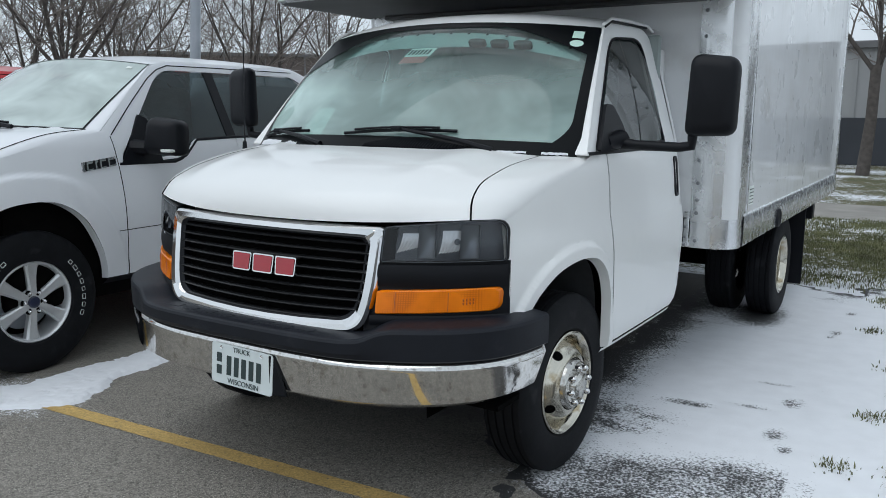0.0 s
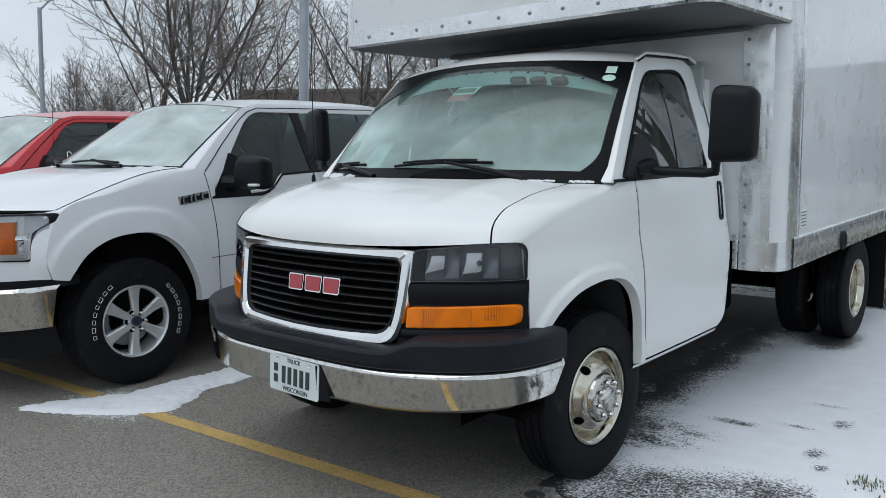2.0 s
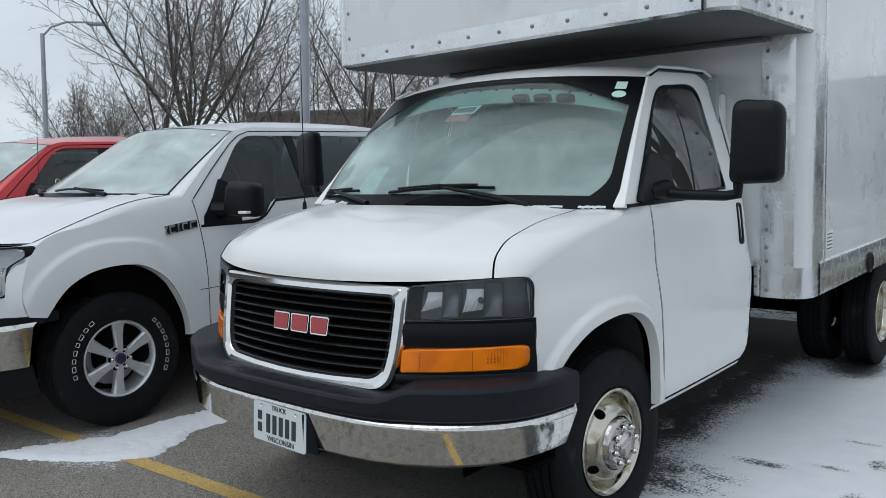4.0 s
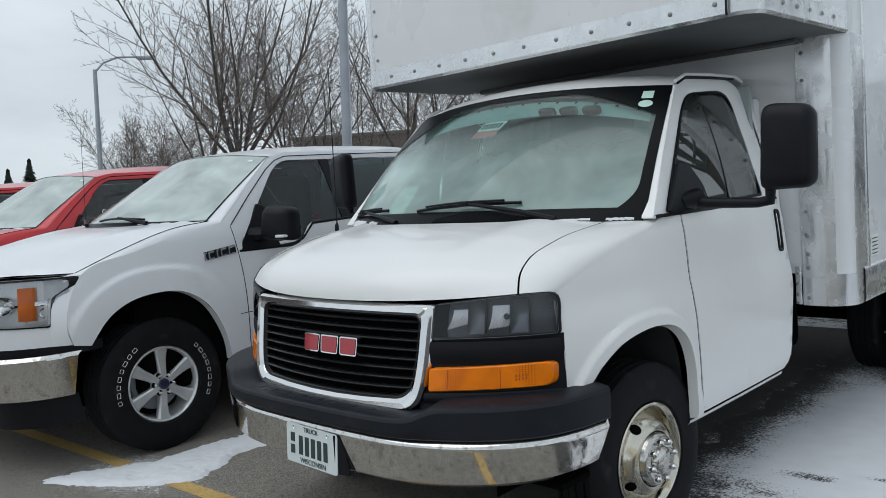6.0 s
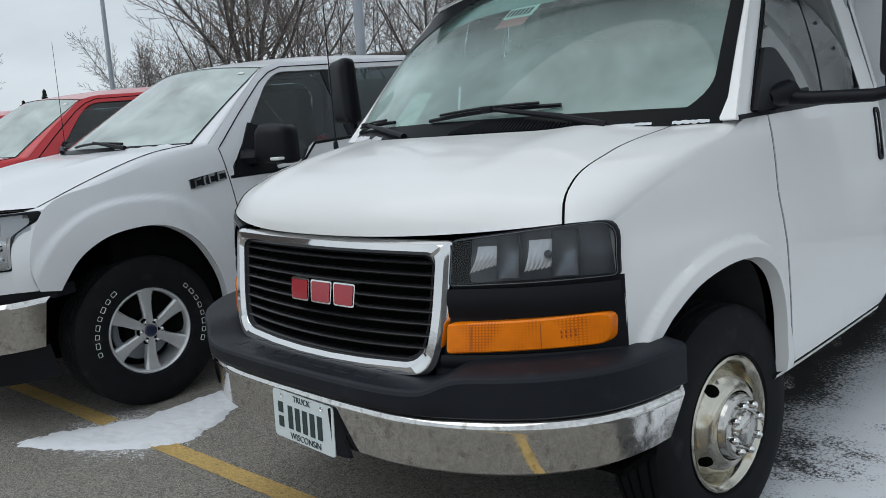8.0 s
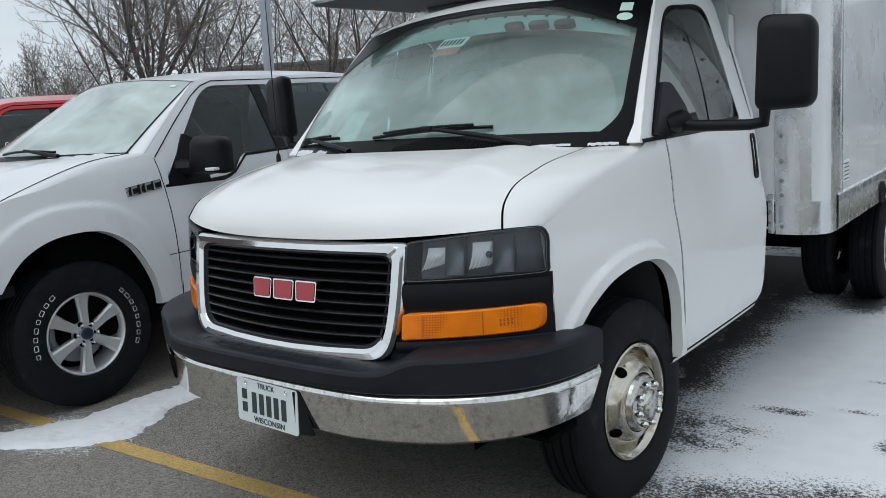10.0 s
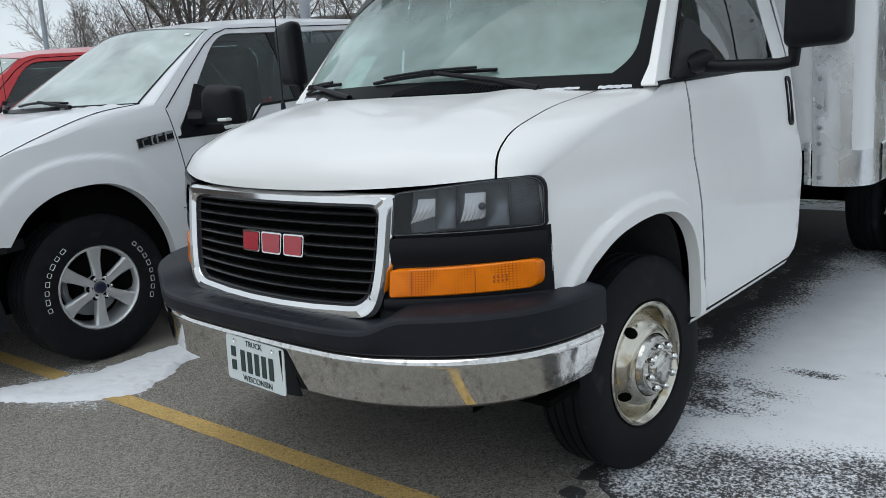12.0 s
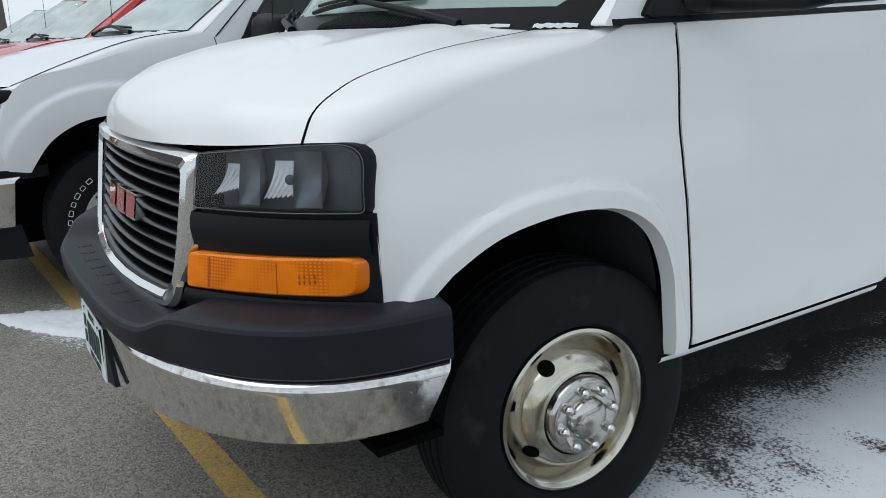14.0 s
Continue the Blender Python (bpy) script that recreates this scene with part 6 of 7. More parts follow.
# ---- ground ----
def ground_material(name, kind):
    m = bpy.data.materials.new(name)
    m.use_nodes = True
    nt = m.node_tree
    b = nt.nodes["Principled BSDF"]
    geo = nt.nodes.new("ShaderNodeNewGeometry")
    sep = nt.nodes.new("ShaderNodeSeparateXYZ")
    nt.links.new(geo.outputs["Position"], sep.inputs["Vector"])

    def noise_at(s, detail=5.0, rough=0.55):
        n = nt.nodes.new("ShaderNodeTexNoise")
        n.inputs["Scale"].default_value, n.inputs["Detail"].default_value, n.inputs["Roughness"].default_value = s, detail, rough
        nt.links.new(geo.outputs["Position"], n.inputs["Vector"])
        return n.outputs["Fac"]

    def span(src, lo, hi, a=0.0, c=1.0):
        n = nt.nodes.new("ShaderNodeMapRange")
        for k, v in (("From Min", lo), ("From Max", hi), ("To Min", a), ("To Max", c)):
            n.inputs[k].default_value = v
        nt.links.new(src, n.inputs["Value"])
        return n.outputs["Result"]

    def mathn(op, a, c):
        n = nt.nodes.new("ShaderNodeMath")
        n.operation = op
        for i, v in enumerate((a, c)):
            if isinstance(v, (int, float)):
                n.inputs[i].default_value = v
            else:
                nt.links.new(v, n.inputs[i])
        return n.outputs[0]

    def mixc(fac, a, c):
        n = nt.nodes.new("ShaderNodeMix")
        n.data_type = "RGBA"
        for v, i in ((fac, 0), (a, 6), (c, 7)):
            if isinstance(v, (int, float)):
                n.inputs[i].default_value = v
            elif isinstance(v, tuple):
                n.inputs[i].default_value = (*v, 1)
            else:
                nt.links.new(v, n.inputs[i])
        return n.outputs[2]

    b.inputs["Roughness"].default_value = 0.88
    bump = nt.nodes.new("ShaderNodeBump")
    if kind == "asphalt":
        grain = noise_at(170.0, 4.0, 0.7)
        vor = nt.nodes.new("ShaderNodeTexVoronoi")
        vor.inputs["Scale"].default_value = 115.0
        nt.links.new(geo.outputs["Position"], vor.inputs["Vector"])
        stone = span(vor.outputs["Color"], 0.2, 0.9)
        col = mixc(span(noise_at(0.9), 0.35, 0.65), (0.235, 0.214, 0.184), (0.310, 0.285, 0.248))
        col = mixc(span(noise_at(5.0), 0.54, 0.74, 0, 0.3), col, (0.13, 0.124, 0.115))
        col = mixc(mathn("MULTIPLY", stone, 0.84), col, (0.052, 0.048, 0.043))
        col = mixc(span(grain, 0.53, 0.62, 0, 0.85), col, (0.62, 0.58, 0.51))
        col = mixc(span(noise_at(95.0, 4.0, 0.7), 0.44, 0.34, 0, 0.75), col, (0.040, 0.036, 0.032))
        # damp darker strip beside the truck, then a dusting of dry snow caught between the stones
        def ell(cx, cy, rx, ry, lo=0.55, hi=1.25):
            dx = mathn("DIVIDE", mathn("SUBTRACT", sep.outputs["X"], cx), rx)
            dy = mathn("DIVIDE", mathn("SUBTRACT", sep.outputs["Y"], cy), ry)
            return span(mathn("POWER", mathn("ADD", mathn("MULTIPLY", dx, dx), mathn("MULTIPLY", dy, dy)), 0.5), lo, hi, 1.0, 0.0)
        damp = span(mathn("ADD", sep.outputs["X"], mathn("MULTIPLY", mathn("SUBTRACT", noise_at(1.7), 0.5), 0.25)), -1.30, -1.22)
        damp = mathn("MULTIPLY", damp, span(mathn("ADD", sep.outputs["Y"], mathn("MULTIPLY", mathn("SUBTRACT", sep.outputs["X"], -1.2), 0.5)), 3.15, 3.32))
        # wet ground under the truck, with the truck's shade put into the colour
        wet_shade = mathn("MULTIPLY", span(mathn("ADD", sep.outputs["Y"], mathn("MULTIPLY", noise_at(2.1), 0.3)), 3.35, 3.85), span(sep.outputs["X"], -3.1, -2.3))
        col = mixc(mathn("MULTIPLY", mathn("MAXIMUM", damp, wet_shade), 0.78), col, (0.034, 0.035, 0.038))
        wob = mathn("SUBTRACT", noise_at(2.3, 4.0), 0.5)
        fy = span(mathn("ADD", sep.outputs["Y"], mathn("MULTIPLY", wob, 0.7)), 3.85, 4.40)
        xe = mathn("SUBTRACT", mathn("ADD", sep.outputs["X"], mathn("MULTIPLY", wob, 0.35)), mathn("MULTIPLY", mathn("SUBTRACT", 1.0, fy), 0.02))
        den = mathn("MULTIPLY", span(xe, -1.80, -1.20), mathn("ADD", 0.54, mathn("MULTIPLY", fy, 0.46)))
        den = mathn("ADD", den, mathn("MULTIPLY", span(sep.outputs["X"], -0.50, -0.30), 0.3))
        den = mathn("SUBTRACT", den, mathn("MULTIPLY", ell(-1.13, 4.10, 0.29, 0.24), 0.38))
        den = mathn("SUBTRACT", den, mathn("MULTIPLY", ell(-0.62, 3.52, 0.42, 0.22), 0.22))
        den = mathn("MULTIPLY", den, span(sep.outputs["Y"], 2.9, 3.3))
        for px, py, rx, ry, k in ((-0.545, 4.22, 0.055, 0.095, 0.50), (-0.47, 4.06, 0.05, 0.06, 0.48), (-0.53, 4.71, 0.065, 0.085, 0.45), (-0.98, 4.43, 0.15, 0.05, 0.42), (-0.72, 4.52, 0.12, 0.035, 0.32), (-0.50, 6.32, 0.05, 0.07, 0.35), (-0.46, 6.95, 0.05, 0.09, 0.35)):
            den = mathn("SUBTRACT", den, mathn("MULTIPLY", ell(px, py, rx, ry, 0.7, 1.3), k))
        den = mathn("MAXIMUM", den, mathn("MULTIPLY", ell(-3.98, 2.70, 0.60, 0.40, 0.35, 1.2), 0.50))
        spk = mathn("ADD", mathn("ADD", mathn("ADD", mathn("MULTIPLY", mathn("SUBTRACT", noise_at(62.0, 3.0, 0.7), 0.5), 1.1), mathn("MULTIPLY", mathn("SUBTRACT", noise_at(150.0, 3.0, 0.7), 0.5), 1.1)), mathn("MULTIPLY", mathn("SUBTRACT", noise_at(11.0, 6.0, 0.65), 0.5), 0.8)), den)
        dust = span(spk, 0.41, 0.60, 0, 1.0)
        col = mixc(dust, col, (0.82, 0.835, 0.865))
        nt.links.new(mathn("ADD", grain, mathn("MULTIPLY", stone, 0.6)), bump.inputs["Height"])
        bump.inputs["Strength"].default_value, bump.inputs["Distance"].default_value = 0.55, 0.004
    elif kind == "lawn":
        col = mixc(span(noise_at(1.2), 0.35, 0.65), (0.105, 0.105, 0.045), (0.15, 0.135, 0.062))
        col = mixc(span(noise_at(22.0, 6.0), 0.45, 0.65, 0, 0.7), col, (0.050, 0.058, 0.024))
        cover = mathn("ADD", mathn("MULTIPLY", noise_at(0.55, 3.0), 0.45), mathn("ADD", mathn("MULTIPLY", noise_at(7.0, 6.0, 0.7), 0.40), mathn("MULTIPLY", noise_at(32.0, 5.0, 0.7), 0.36)))
        near = mathn("MULTIPLY", span(sep.outputs["Y"], 7.2, 9.2, 0.22, 0.0), span(sep.outputs["Y"], 1.0, 3.0, 0.25, 1.0))
        col = mixc(span(mathn("ADD", cover, near), 0.60, 0.67), col, (0.82, 0.84, 0.88))
        nt.links.new(noise_at(60.0, 6.0), bump.inputs["Height"])
        bump.inputs["Strength"].default_value, bump.inputs["Distance"].default_value = 1.0, 0.03
    else:
        col = mixc(span(noise_at(2.0), 0.35, 0.65), (0.24, 0.225, 0.205), (0.30, 0.285, 0.26))
        nt.links.new(noise_at(120.0), bump.inputs["Height"])
        bump.inputs["Strength"].default_value, bump.inputs["Distance"].default_value = 0.3, 0.004
    nt.links.new(bump.outputs["Normal"], b.inputs["Normal"])
    nt.links.new(col, b.inputs["Base Color"])
    return m


def sheet(name, x0, x1, y0, y1, z, mat, label, category, n=4):
    ob = part(name, grid(lambda a, b: (x0 + (x1 - x0) * a, y0 + (y1 - y0) * b, z), n, n), mat, None)
    return tagged(ob, label, category, kind="structure")


sheet("ground", -400, 400, -400, 400, -0.012, ground_material("lawn", "lawn"), "winter lawn half covered with thin snow", "ground", 8)
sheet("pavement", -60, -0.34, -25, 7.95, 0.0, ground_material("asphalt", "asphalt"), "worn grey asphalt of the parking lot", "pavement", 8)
sheet("pavement", -0.34, 14, -25, 3.15, 0.0, bpy.data.materials["asphalt"], "grey asphalt of the driving lane", "pavement", 4)
sheet("road", -60, 60, 13.2, 15.4, -0.004, ground_material("path", "path"), "pale concrete drive across the lawn", "road")

YELLOW = material("yellow_marking", (0.70, 0.475, 0.165), 0.85, var=0.16, scale=7.0, fine=0.42, fine_scale=120.0, tint=(0.17, 0.14, 0.10), tint_at=0.60, tint_scale=60.0, bump=0.8, bump_scale=150.0)


def line(name, p, q, wd):
    """A painted line with a slightly ragged edge."""
    p, q = Vector((*p, 0)), Vector((*q, 0))
    d = (q - p).normalized()
    n = Vector((-d.y, d.x, 0))
    k = int((q - p).length / 0.05)
    f = lambda a, b: tuple(p + (q - p) * a + n * (wd * (b - 0.5) + 0.004 * noise.noise(Vector((a * k * 0.7, b * 9, 3)))) + Vector((0, 0, 0.003)))
    return tagged(part(name, grid(f, k, 2), YELLOW, None), "worn yellow parking line on the asphalt", "parking line", "parking lines", "structure")


line("road_marking", (-3.70, 2.716), (-1.00, 2.80), 0.092)
line("road_marking", (-9.5, 2.535), (-4.20, 2.712), 0.092)
line("road_marking", (-1.045, 2.757), (-1.00, -3.0), 0.092)

# ---- snow on the asphalt ----
def bump01(x, a, b):
    t = min(1, max(0, (x - a) / (b - a)))
    return t * t * (3 - 2 * t)


PRINTS = ((-0.545, 4.22, 0.055, 0.10), (-0.47, 4.06, 0.05, 0.06), (-0.53, 4.71, 0.065, 0.09), (-0.98, 4.43, 0.14, 0.05), (-0.70, 4.55, 0.10, 0.035), (-0.37, 4.30, 0.04, 0.05), (-0.22, 3.92, 0.06, 0.10),
          (-0.50, 6.32, 0.05, 0.08), (-0.46, 6.97, 0.05, 0.09), (-0.52, 6.18, 0.035, 0.05), (-0.40, 5.0, 0.04, 0.04), (-0.66, 4.98, 0.10, 0.03))


def fbm(x, y, s, k=4, seed=0.0):
    return noise.fractal(Vector((x * s, y * s, seed)), 0.9, 2.1, k)


def snow_right(x, y):
    n = fbm(x * 0.8, y * 1.3, 2.2, 4)
    c = bump01(x + 0.04 * n, -1.74, -1.04)
    # trodden and driven over beside the front wheel
    worn = math.exp(-((x + 1.16) / 0.28) ** 2 - ((y - 4.06) / 0.30) ** 2)
    c -= worn * (0.44 + 0.30 * fbm(x * 1.1, y * 1.8, 5.0, 3, 5.0))
    # swept thin towards the driving lane, as far as the edge of the asphalt
    if x < -0.31:
        thin = bump01(min(3.85, 3.60 + (x + 1.21) * 0.45) + 0.05 * n - y, -0.16, 0.16)
        c += ((0.42 + 0.10 * fbm(x, y, 3.0, 3, 2.5)) * bump01(x, -1.42, -1.28) - c) * thin
    c -= 0.9 * math.exp(-((x + 1.03) / 0.22) ** 2 - ((y - 6.56) / 0.40) ** 2)
    t = c - 0.06 + 0.05 * n + 0.04 * fbm(x, y, 5.0, 3, 4.0) + 0.05 * fbm(x, y, 16.0, 3, 7.0)
    if x > -0.42:
        t += 0.25 - 1.5 * bump01(x + 0.45 * fbm(x, y, 2.6, 4, 9.0) + 0.1 * fbm(x, y, 16.0, 3, 2.0), -0.05, 1.0)
    t -= 1.4 * bump01(-y + 0.35 * fbm(x, y, 3.0, 4, 1.0), *((-3.25, -2.85) if x < -0.31 else (-3.65, -3.20))) + 1.4 * bump01(y + 0.5 * fbm(x, y, 2.4, 4, 1.0), 7.3, 8.3)
    if 3.9 < y < 7.6:
        t += 0.7 * math.exp(-((x + 0.34) / 0.07) ** 2)
    for px, py, rx, ry in PRINTS:
        q = ((x - px) / rx) ** 2 + ((y - py) / ry) ** 2
        if q < 4:
            t -= (0.60 + 0.15 * fbm(x, y, 12.0, 2, 6.0)) * math.exp(-q * 0.9)
    return max(-0.02, min(0.0115, 0.0120 * t))


def snow_sheet(name, x0, x1, y0, y1, step, f, label, mat):
    nx, ny = int((x1 - x0) / step), int((y1 - y0) / step)
    hs = np.empty((nx + 1, ny + 1))
    for i in range(nx + 1):
        for j in range(ny + 1):
            hs[i, j] = f(x0 + i * step, y0 + j * step)
    keep = {}
    verts, faces = [], []

    def vid(i, j):
        if (i, j) not in keep:
            keep[i, j] = len(verts)
            verts.append((x0 + i * step, y0 + j * step, float(hs[i, j])))
        return keep[i, j]
    for i in range(nx):
        for j in range(ny):
            if max(hs[i, j], hs[i + 1, j], hs[i, j + 1], hs[i + 1, j + 1]) > -0.001:
                faces.append((vid(i, j), vid(i + 1, j), vid(i + 1, j + 1), vid(i, j + 1)))
    me = bpy.data.meshes.new(name)
    me.from_pydata(verts, [], faces)
    me.materials.append(mat)
    smoothed(me, 60)
    return tagged(new(name, me), label, "snow", kind="stuff")


snow_sheet("snow_patch", -1.75, 1.3, 2.75, 8.7, 0.016, snow_right, "thin trodden snow with footprints beside the truck", SNOWDUST)


def snow_left(x, y):
    # a drifted wedge between the two vehicles
    e = 0.05 * fbm(x, y, 2.2, 4, 2.0)
    left = -4.42 + 0.30 * bump01(y, 2.3, 2.9) + e
    right = ease([(2.2, -4.25), (2.40, -4.02), (2.60, -3.76), (2.74, -3.62), (2.95, -3.66), (3.2, -3.74), (3.5, -3.76), (6.5, -3.70)])(y) + e
    c = min(bump01(x, left - 0.08, left + 0.14), bump01(-x, -right - 0.05, -right + 0.05))
    c *= bump01(y, 2.20 + (x + 4.4) * 0.42, 2.34 + (x + 4.4) * 0.42)
    t = c - 0.5 + 0.24 * fbm(x, y, 9.0, 4, 5.0) + 0.26 * fbm(x, y, 34.0, 3, 8.0)
    return max(-0.02, min(0.022, 0.045 * t))


snow_sheet("snow_patch", -4.75, -3.4, 2.1, 6.4, 0.014, snow_left, "wedge of drifted snow between the parked vehicles", SNOW)


# grass blades standing out of the snow
def grass(name, count, x0, x1, y0, y1, h, seed, label, blades=26, wide=0.05):
    rnd = random.Random(seed)
    verts, faces = [], []
    tufts = [(rnd.uniform(x0, x1), rnd.uniform(y0, y1)) for _ in range(max(1, count // blades))]
    for i in range(count):
        tx, ty = tufts[rnd.randrange(len(tufts))]
        x, y = tx + rnd.gauss(0, wide), ty + rnd.gauss(0, wide)
        a, l, w = rnd.uniform(0, math.tau), h * rnd.uniform(0.4, 1.2), 0.0022 * rnd.uniform(0.8, 1.6)
        dx, dy = math.cos(a), math.sin(a)
        k = len(verts)
        bx, by = l * rnd.uniform(0.3, 1.0) * dx, l * rnd.uniform(0.3, 1.0) * dy
        verts += [(x - dy * w, y + dx * w, -0.01), (x + dy * w, y - dx * w, -0.01), (x + bx * 0.4 + dy * w, y + by * 0.4 - dx * w, l * 0.7), (x + bx * 0.4 - dy * w, y + by * 0.4 + dx * w, l * 0.7), (x + bx, y + by, l)]
        faces += [(k, k + 1, k + 2, k + 3), (k + 3, k + 2, k + 4)]
    me = bpy.data.meshes.new(name)
    me.from_pydata(verts, [], faces)
    me.materials.append(GRASS)
    return tagged(new(name, me), label, "grass", kind="stuff")


GRASS = material("grass_blades", (0.145, 0.15, 0.065), 0.7, var=0.4, scale=3.0)
grass("grass", 9000, -0.30, 0.7, 3.7, 8.2, 0.034, 3, "grass tufts poking through the snow", 110, 0.042)
grass("grass", 36000, -1.6, 1.6, 8.0, 13.1, 0.024, 4, "ragged winter grass in the lawn", 60, 0.10)

# ---- distance ----
LEAN = Vector((0, 0, 1)).rotation_difference(Vector((0.036, 0.030, 1))).to_matrix().to_4x4()


def bare_tree(x, y, height, seed, limbs=6, trunk=0.16, fork=0.34, spread=42.0, fine=1.0, lean=(0.0, 0.0)):
    """A leafless tree: a tapered trunk that divides into long rising limbs, with side branches and twigs all along them."""
    rnd = random.Random(seed)
    wood, twigs = ([], []), ([], [])

    def pipe(store, pts, rs, n):
        vs, fs = store
        for i, (c, r) in enumerate(zip(pts, rs)):
            d = (pts[min(i + 1, len(pts) - 1)] - pts[max(i - 1, 0)]).normalized()
            u = d.orthogonal().normalized()
            w = d.cross(u)
            k = len(vs)
            vs.extend(tuple(c + (u * math.cos(j * math.tau / n) + w * math.sin(j * math.tau / n)) * r) for j in range(n))
            if i:
                fs.extend((k - n + j, k - n + (j + 1) % n, k + (j + 1) % n, k + j) for j in range(n))

    def branch(p, d, length, r, level):
        n = (7, 5, 3, 2)[level]
        pts, rs, ways = [p], [r], [d]
        for i in range(n):
            d = (d + Vector((rnd.gauss(0, 0.09), rnd.gauss(0, 0.09), rnd.gauss(0.045 if level < 2 else 0.02, 0.06)))).normalized()
            p = p + d * (length / n)
            pts.append(p)
            rs.append(max(0.0058, r * (1 - 0.80 * (i + 1) / n)))
            ways.append(d)
        pipe(wood if level < 1 else twigs, pts, rs, (7, 5, 3, 3)[level])
        if level == 3:
            return
        step = (0.30, 0.24, 0.17)[level] / fine
        s, turn = length * (0.14, 0.16, 0.22)[level], rnd.uniform(0, math.tau)
        while s < length * 0.98:
            f = s / length
            i = min(int(f * n), n - 1)
            q, w = pts[i].lerp(pts[i + 1], f * n - i), ways[i + 1]
            turn += 2.4 + rnd.gauss(0, 0.4)
            u = w.orthogonal().normalized()
            out = u * math.cos(turn) + w.cross(u) * math.sin(turn)
            ang = radians(rnd.uniform(34, 62) if level == 0 else rnd.uniform(28, 52))
            nd = (w * math.cos(ang) + out * math.sin(ang) + Vector((0, 0, 0.10))).normalized()
            branch(q, nd, length * (0.62 - 0.42 * f) * rnd.uniform(0.55, 1.1) * (0.80, 0.72, 0.62)[level], max(0.0058, (rs[i] * (0.44, 0.50, 0.55)[level])), level + 1)
            s += step * rnd.uniform(0.6, 1.5)

    zf = height * fork
    tp = [Vector((0, 0, -0.1)), Vector((rnd.gauss(0, 0.03), rnd.gauss(0, 0.03), zf * 0.5)), Vector((lean[0] * 0.3, lean[1] * 0.3, zf))]
    pipe(wood, tp, [trunk * 1.25, trunk, trunk * 0.92], 12)
    for i in range(limbs):
        a = (i + rnd.uniform(-0.25, 0.25)) * math.tau / limbs
        ang = radians(spread * (0.16 if i % 3 == 0 else rnd.uniform(0.55, 1.0)))
        d = Vector((math.cos(a) * math.sin(ang) + lean[0] * 0.1, math.sin(a) * math.sin(ang) + lean[1] * 0.1, math.cos(ang))).normalized()
        start = tp[1].lerp(tp[2], rnd.uniform(0.45, 1.0))
        branch(start, d, (height - start.z) / max(0.72, d.z) * rnd.uniform(0.86, 1.02), trunk * rnd.uniform(0.28, 0.46), 0)
    t = empty("tree", Matrix.Translation((x, y, 0)) @ LEAN, "bare deciduous tree in winter", "tree", "bare trees")
    for nm, store, mat in (("trunk", wood, BARK), ("crown", twigs, TWIG)):
        me = bpy.data.meshes.new(nm)
        me.from_pydata(store[0], [], store[1])
        me.materials.append(mat)
        for p in me.polygons:
            p.use_smooth = True
        ob = new(nm, me)
        ob.parent = t
    return t


def at(az, dist):
    """A place at a bearing, in degrees left of +y, seen from the path's middle."""
    return 0.15 - dist * math.sin(radians(az)), 0.6 + dist * math.cos(radians(az))


bare_tree(*at(56.0, 26), 8.9, 11, 10, 0.17, 0.27, 45.0, 1.05)
bare_tree(*at(58.2, 26.5), 6.9, 31, 5, 0.10, 0.26, 34.0, 1.1)
bare_tree(*at(53.0, 33), 8.6, 12, 7, 0.13, 0.30, 40.0, 1.15)
bare_tree(*at(50.6, 37), 8.0, 23, 7, 0.12, 0.28, 42.0, 1.15)
bare_tree(*at(44.6, 34), 9.0, 14, 7, 0.16, 0.26, 46.0)
bare_tree(*at(42.6, 37), 9.0, 15, 6, 0.13, 0.28, 40.0)
bare_tree(*at(47.6, 44), 8.6, 24, 6, 0.12, 0.28, 44.0)
bare_tree(*at(39.0, 38), 8.6, 19, 6, 0.13, 0.28, 44.0)
bare_tree(*at(62.9, 48), 6.3, 16, 10, 0.09, 0.26, 50.0, 1.7)
bare_tree(*at(60.6, 52), 6.2, 17, 9, 0.09, 0.26, 50.0, 1.7)
bare_tree(*at(75.3, 42), 5.8, 18, 10, 0.10, 0.24, 46.0, 1.7)
bare_tree(*at(4.5, 22.4), 8.2, 20, 7, 0.13, 0.32, 46.0, 1.25)
bare_tree(3.4, 14.5, 12.5, 21, 8, 0.20, 0.30, 50.0, 0.7)
bare_tree(8.0, 15.0, 11.0, 22, 7, 0.19, 0.28, 48.0, 0.7)

NEEDLE = material("spruce_needles", (0.018, 0.030, 0.020), 0.9, var=0.4, scale=4.0)


def spruce(x, y, h, seed):
    rnd = random.Random(seed)
    t = empty("spruce_tree", Matrix.Translation((x, y, 0)) @ LEAN, "dark green spruce tree", "tree")
    part("trunk", tube([(0, 0, -0.1), (0, 0, h)], [0.12, 0.02], 8), BARK, t)
    verts, faces = [], []
    for i in range(900):
        z = h * (0.12 + 0.88 * rnd.random() ** 0.8)
        r = (h - z) * 0.40 * rnd.uniform(0.3, 1.05) + 0.05
        a = rnd.uniform(0, math.tau)
        k, c, s, w = len(verts), math.cos(a), math.sin(a), 0.10 + 0.12 * (h - z) / h
        verts += [(c * r * 0.2, s * r * 0.2, z + 0.06), (c * r * 0.6 - s * w, s * r * 0.6 + c * w, z - 0.05), (c * r, s * r, z - 0.14 + rnd.uniform(-0.05, 0.1)), (c * r * 0.6 + s * w, s * r * 0.6 - c * w, z - 0.05)]
        faces.append((k, k + 1, k + 2, k + 3))
    me = bpy.data.meshes.new("crown")
    me.from_pydata(verts, [], faces)
    me.materials.append(NEEDLE)
    ob = new("crown", me)
    ob.parent = t


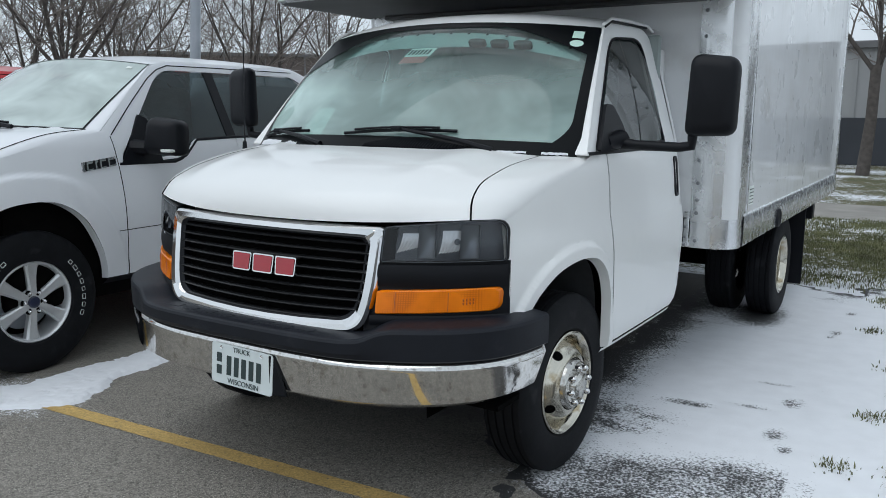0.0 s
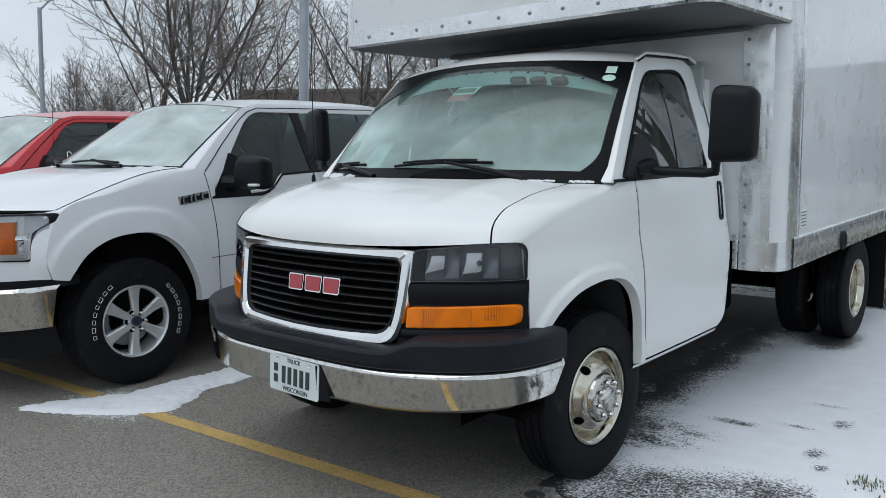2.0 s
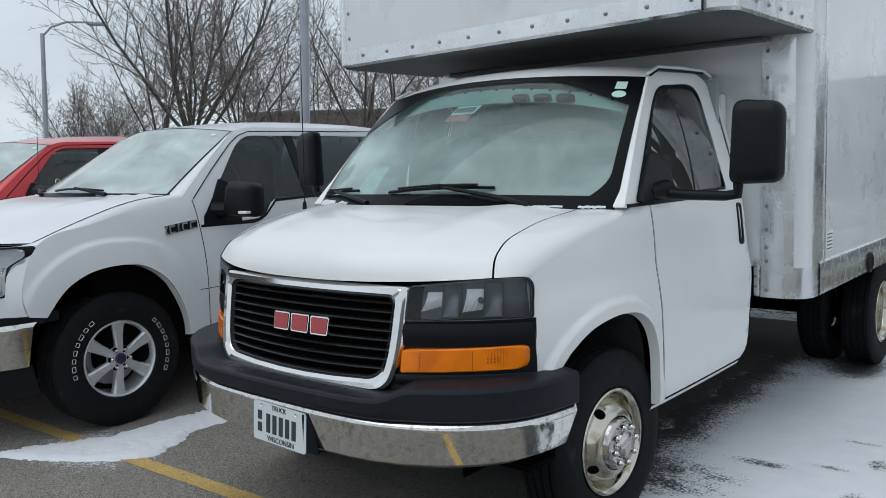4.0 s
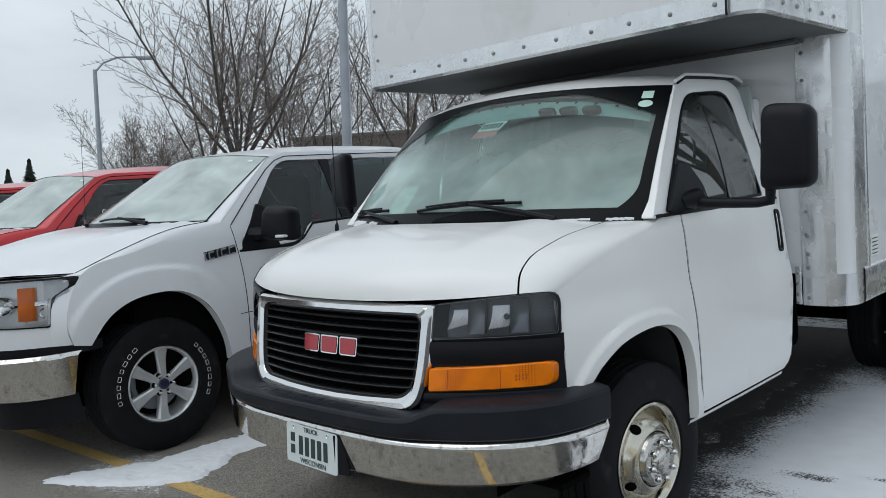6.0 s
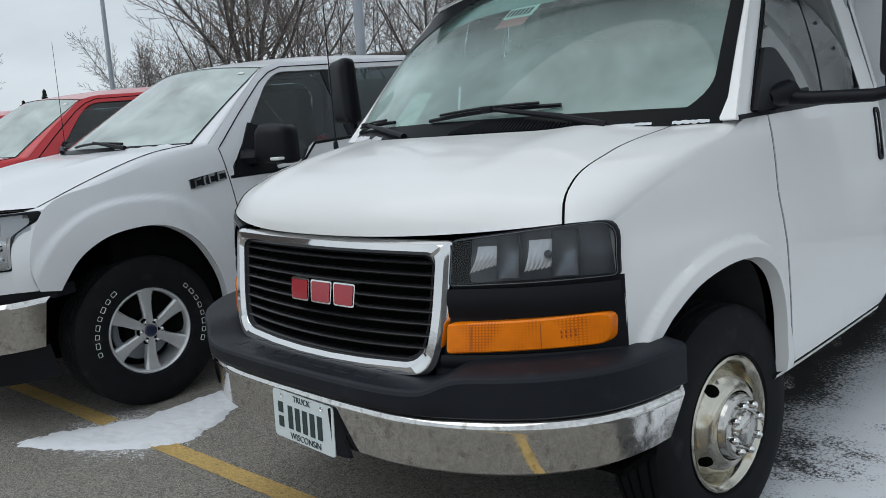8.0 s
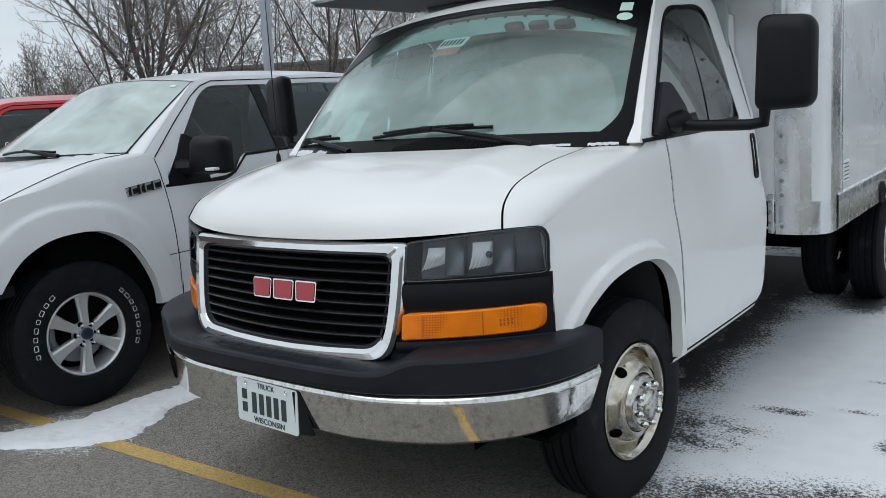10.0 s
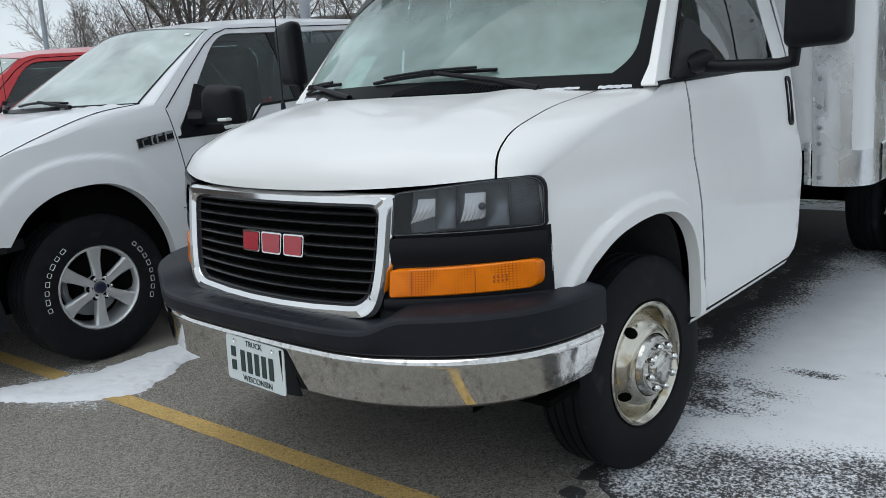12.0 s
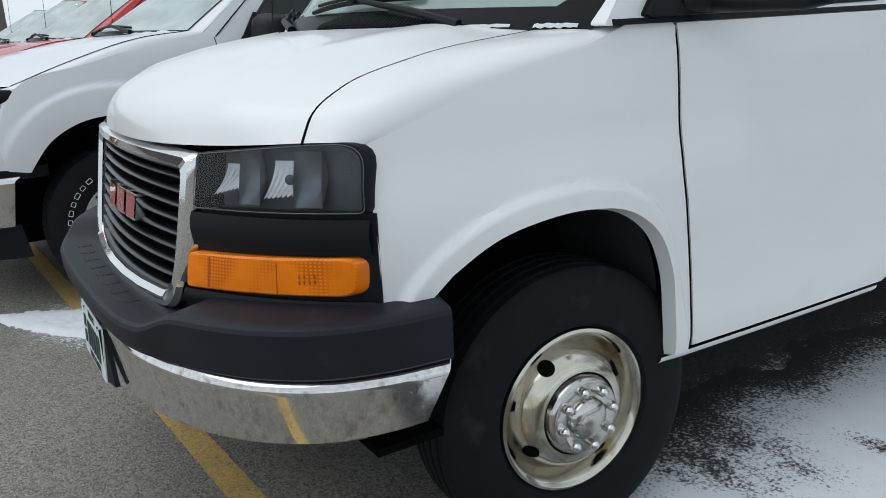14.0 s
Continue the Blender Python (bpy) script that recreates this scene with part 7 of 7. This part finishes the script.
spruce(*at(70.1, 55), 4.0, 1)
spruce(*at(68.9, 56), 4.6, 2)

# lamp posts
def light_pole(x, y, h, r, arm=None):
    t = empty("street_lamp", Matrix.Translation((x, y, 0)) @ LEAN, "grey steel lamp post", "street lamp", "lamp posts")
    part("pole", tube([(0, 0, -0.05), (0, 0, h * 0.5), (0, 0, h)], [r, r * 0.92, r * 0.8], 16), STEEL, t)
    part("base", tube([(0, 0, -0.05), (0, 0, 0.30)], r * 2.2, 16), STEEL, t)
    ax = arm or (1.0, 0.5)
    part("arm", tube([(0, 0, h - 0.1), (ax[0] * 0.3, ax[1] * 0.3, h + 0.28), (ax[0] * 0.8, ax[1] * 0.8, h + 0.50), (ax[0] * 1.5, ax[1] * 1.5, h + 0.54)], 0.045, 8), STEEL, t)
    d = Vector((ax[0], ax[1], 0)).normalized()
    part("lamp_head", block((ax[0] * 1.75, ax[1] * 1.75, h + 0.50), (0.70, 0.24, 0.15), 0.06, 2, m=Matrix.Rotation(math.atan2(d.y, d.x), 4, "Z")), STEEL, t)


light_pole(*at(48.7, 17.0), 9.0, 0.105)
light_pole(*at(64.8, 36.0), 6.9, 0.10, (0.55, 0.95))

# buildings
WALLGREY = material("ribbed_wall", (0.34, 0.345, 0.35), 0.7, var=0.06, scale=0.6)
WALLDARK = material("dark_panel", (0.045, 0.050, 0.060), 0.7, var=0.15, scale=0.8)
BROWN = material("brown_wall", (0.135, 0.110, 0.100), 0.8, var=0.15, scale=0.4)
ROOFING = material("roof_edge", (0.16, 0.16, 0.165), 0.7, var=0.1)


def building(m, ln, dp, h, wall, base, label, bays=8):
    t = empty("building", m, label, "building")
    part("wall", block((0, dp / 2, h / 2), (ln, dp, h)), wall, t)
    part("base_band", block((0, -0.04, 0.68), (ln, 0.08, 1.36)), base, t)
    part("roof_edge", block((0, dp / 2, h + 0.08), (ln + 0.3, dp + 0.3, 0.22), 0.03, 1), ROOFING, t)
    for i in range(bays):
        x = -ln / 2 + (i + 0.5) * ln / bays
        part("downspout", block((x, -0.13, 0.70 if base is WALLDARK else h / 2), (0.11, 0.10, 1.40 if base is WALLDARK else h), 0.02, 1), PAPER if base is WALLDARK else ROOFING, t)
    if base is WALLDARK:
        for i in range(int(ln / 0.45)):
            part("wall_rib", block((-ln / 2 + 0.2 + i * 0.45, -0.03, h * 0.5 + 0.68), (0.05, 0.05, h - 1.36)), wall, t)


building(pose(6.0, 27.4, 0), 26.0, 8.0, 3.35, WALLGREY, WALLDARK, "grey ribbed industrial building with a dark base", 9)
building(Matrix.Translation((*at(44.5, 62), 0)) @ pose(0, 0, 0, 0, 0, 44.5), 17.0, 10.0, 5.3, BROWN, BROWN, "long low brown brick building", 6)
building(Matrix.Translation((-46, -10, 0)) @ pose(0, 0, 0, 0, 0, 90), 34.0, 10.0, 4.6, BROWN, BROWN, "long low brown wall beyond the lot", 6)
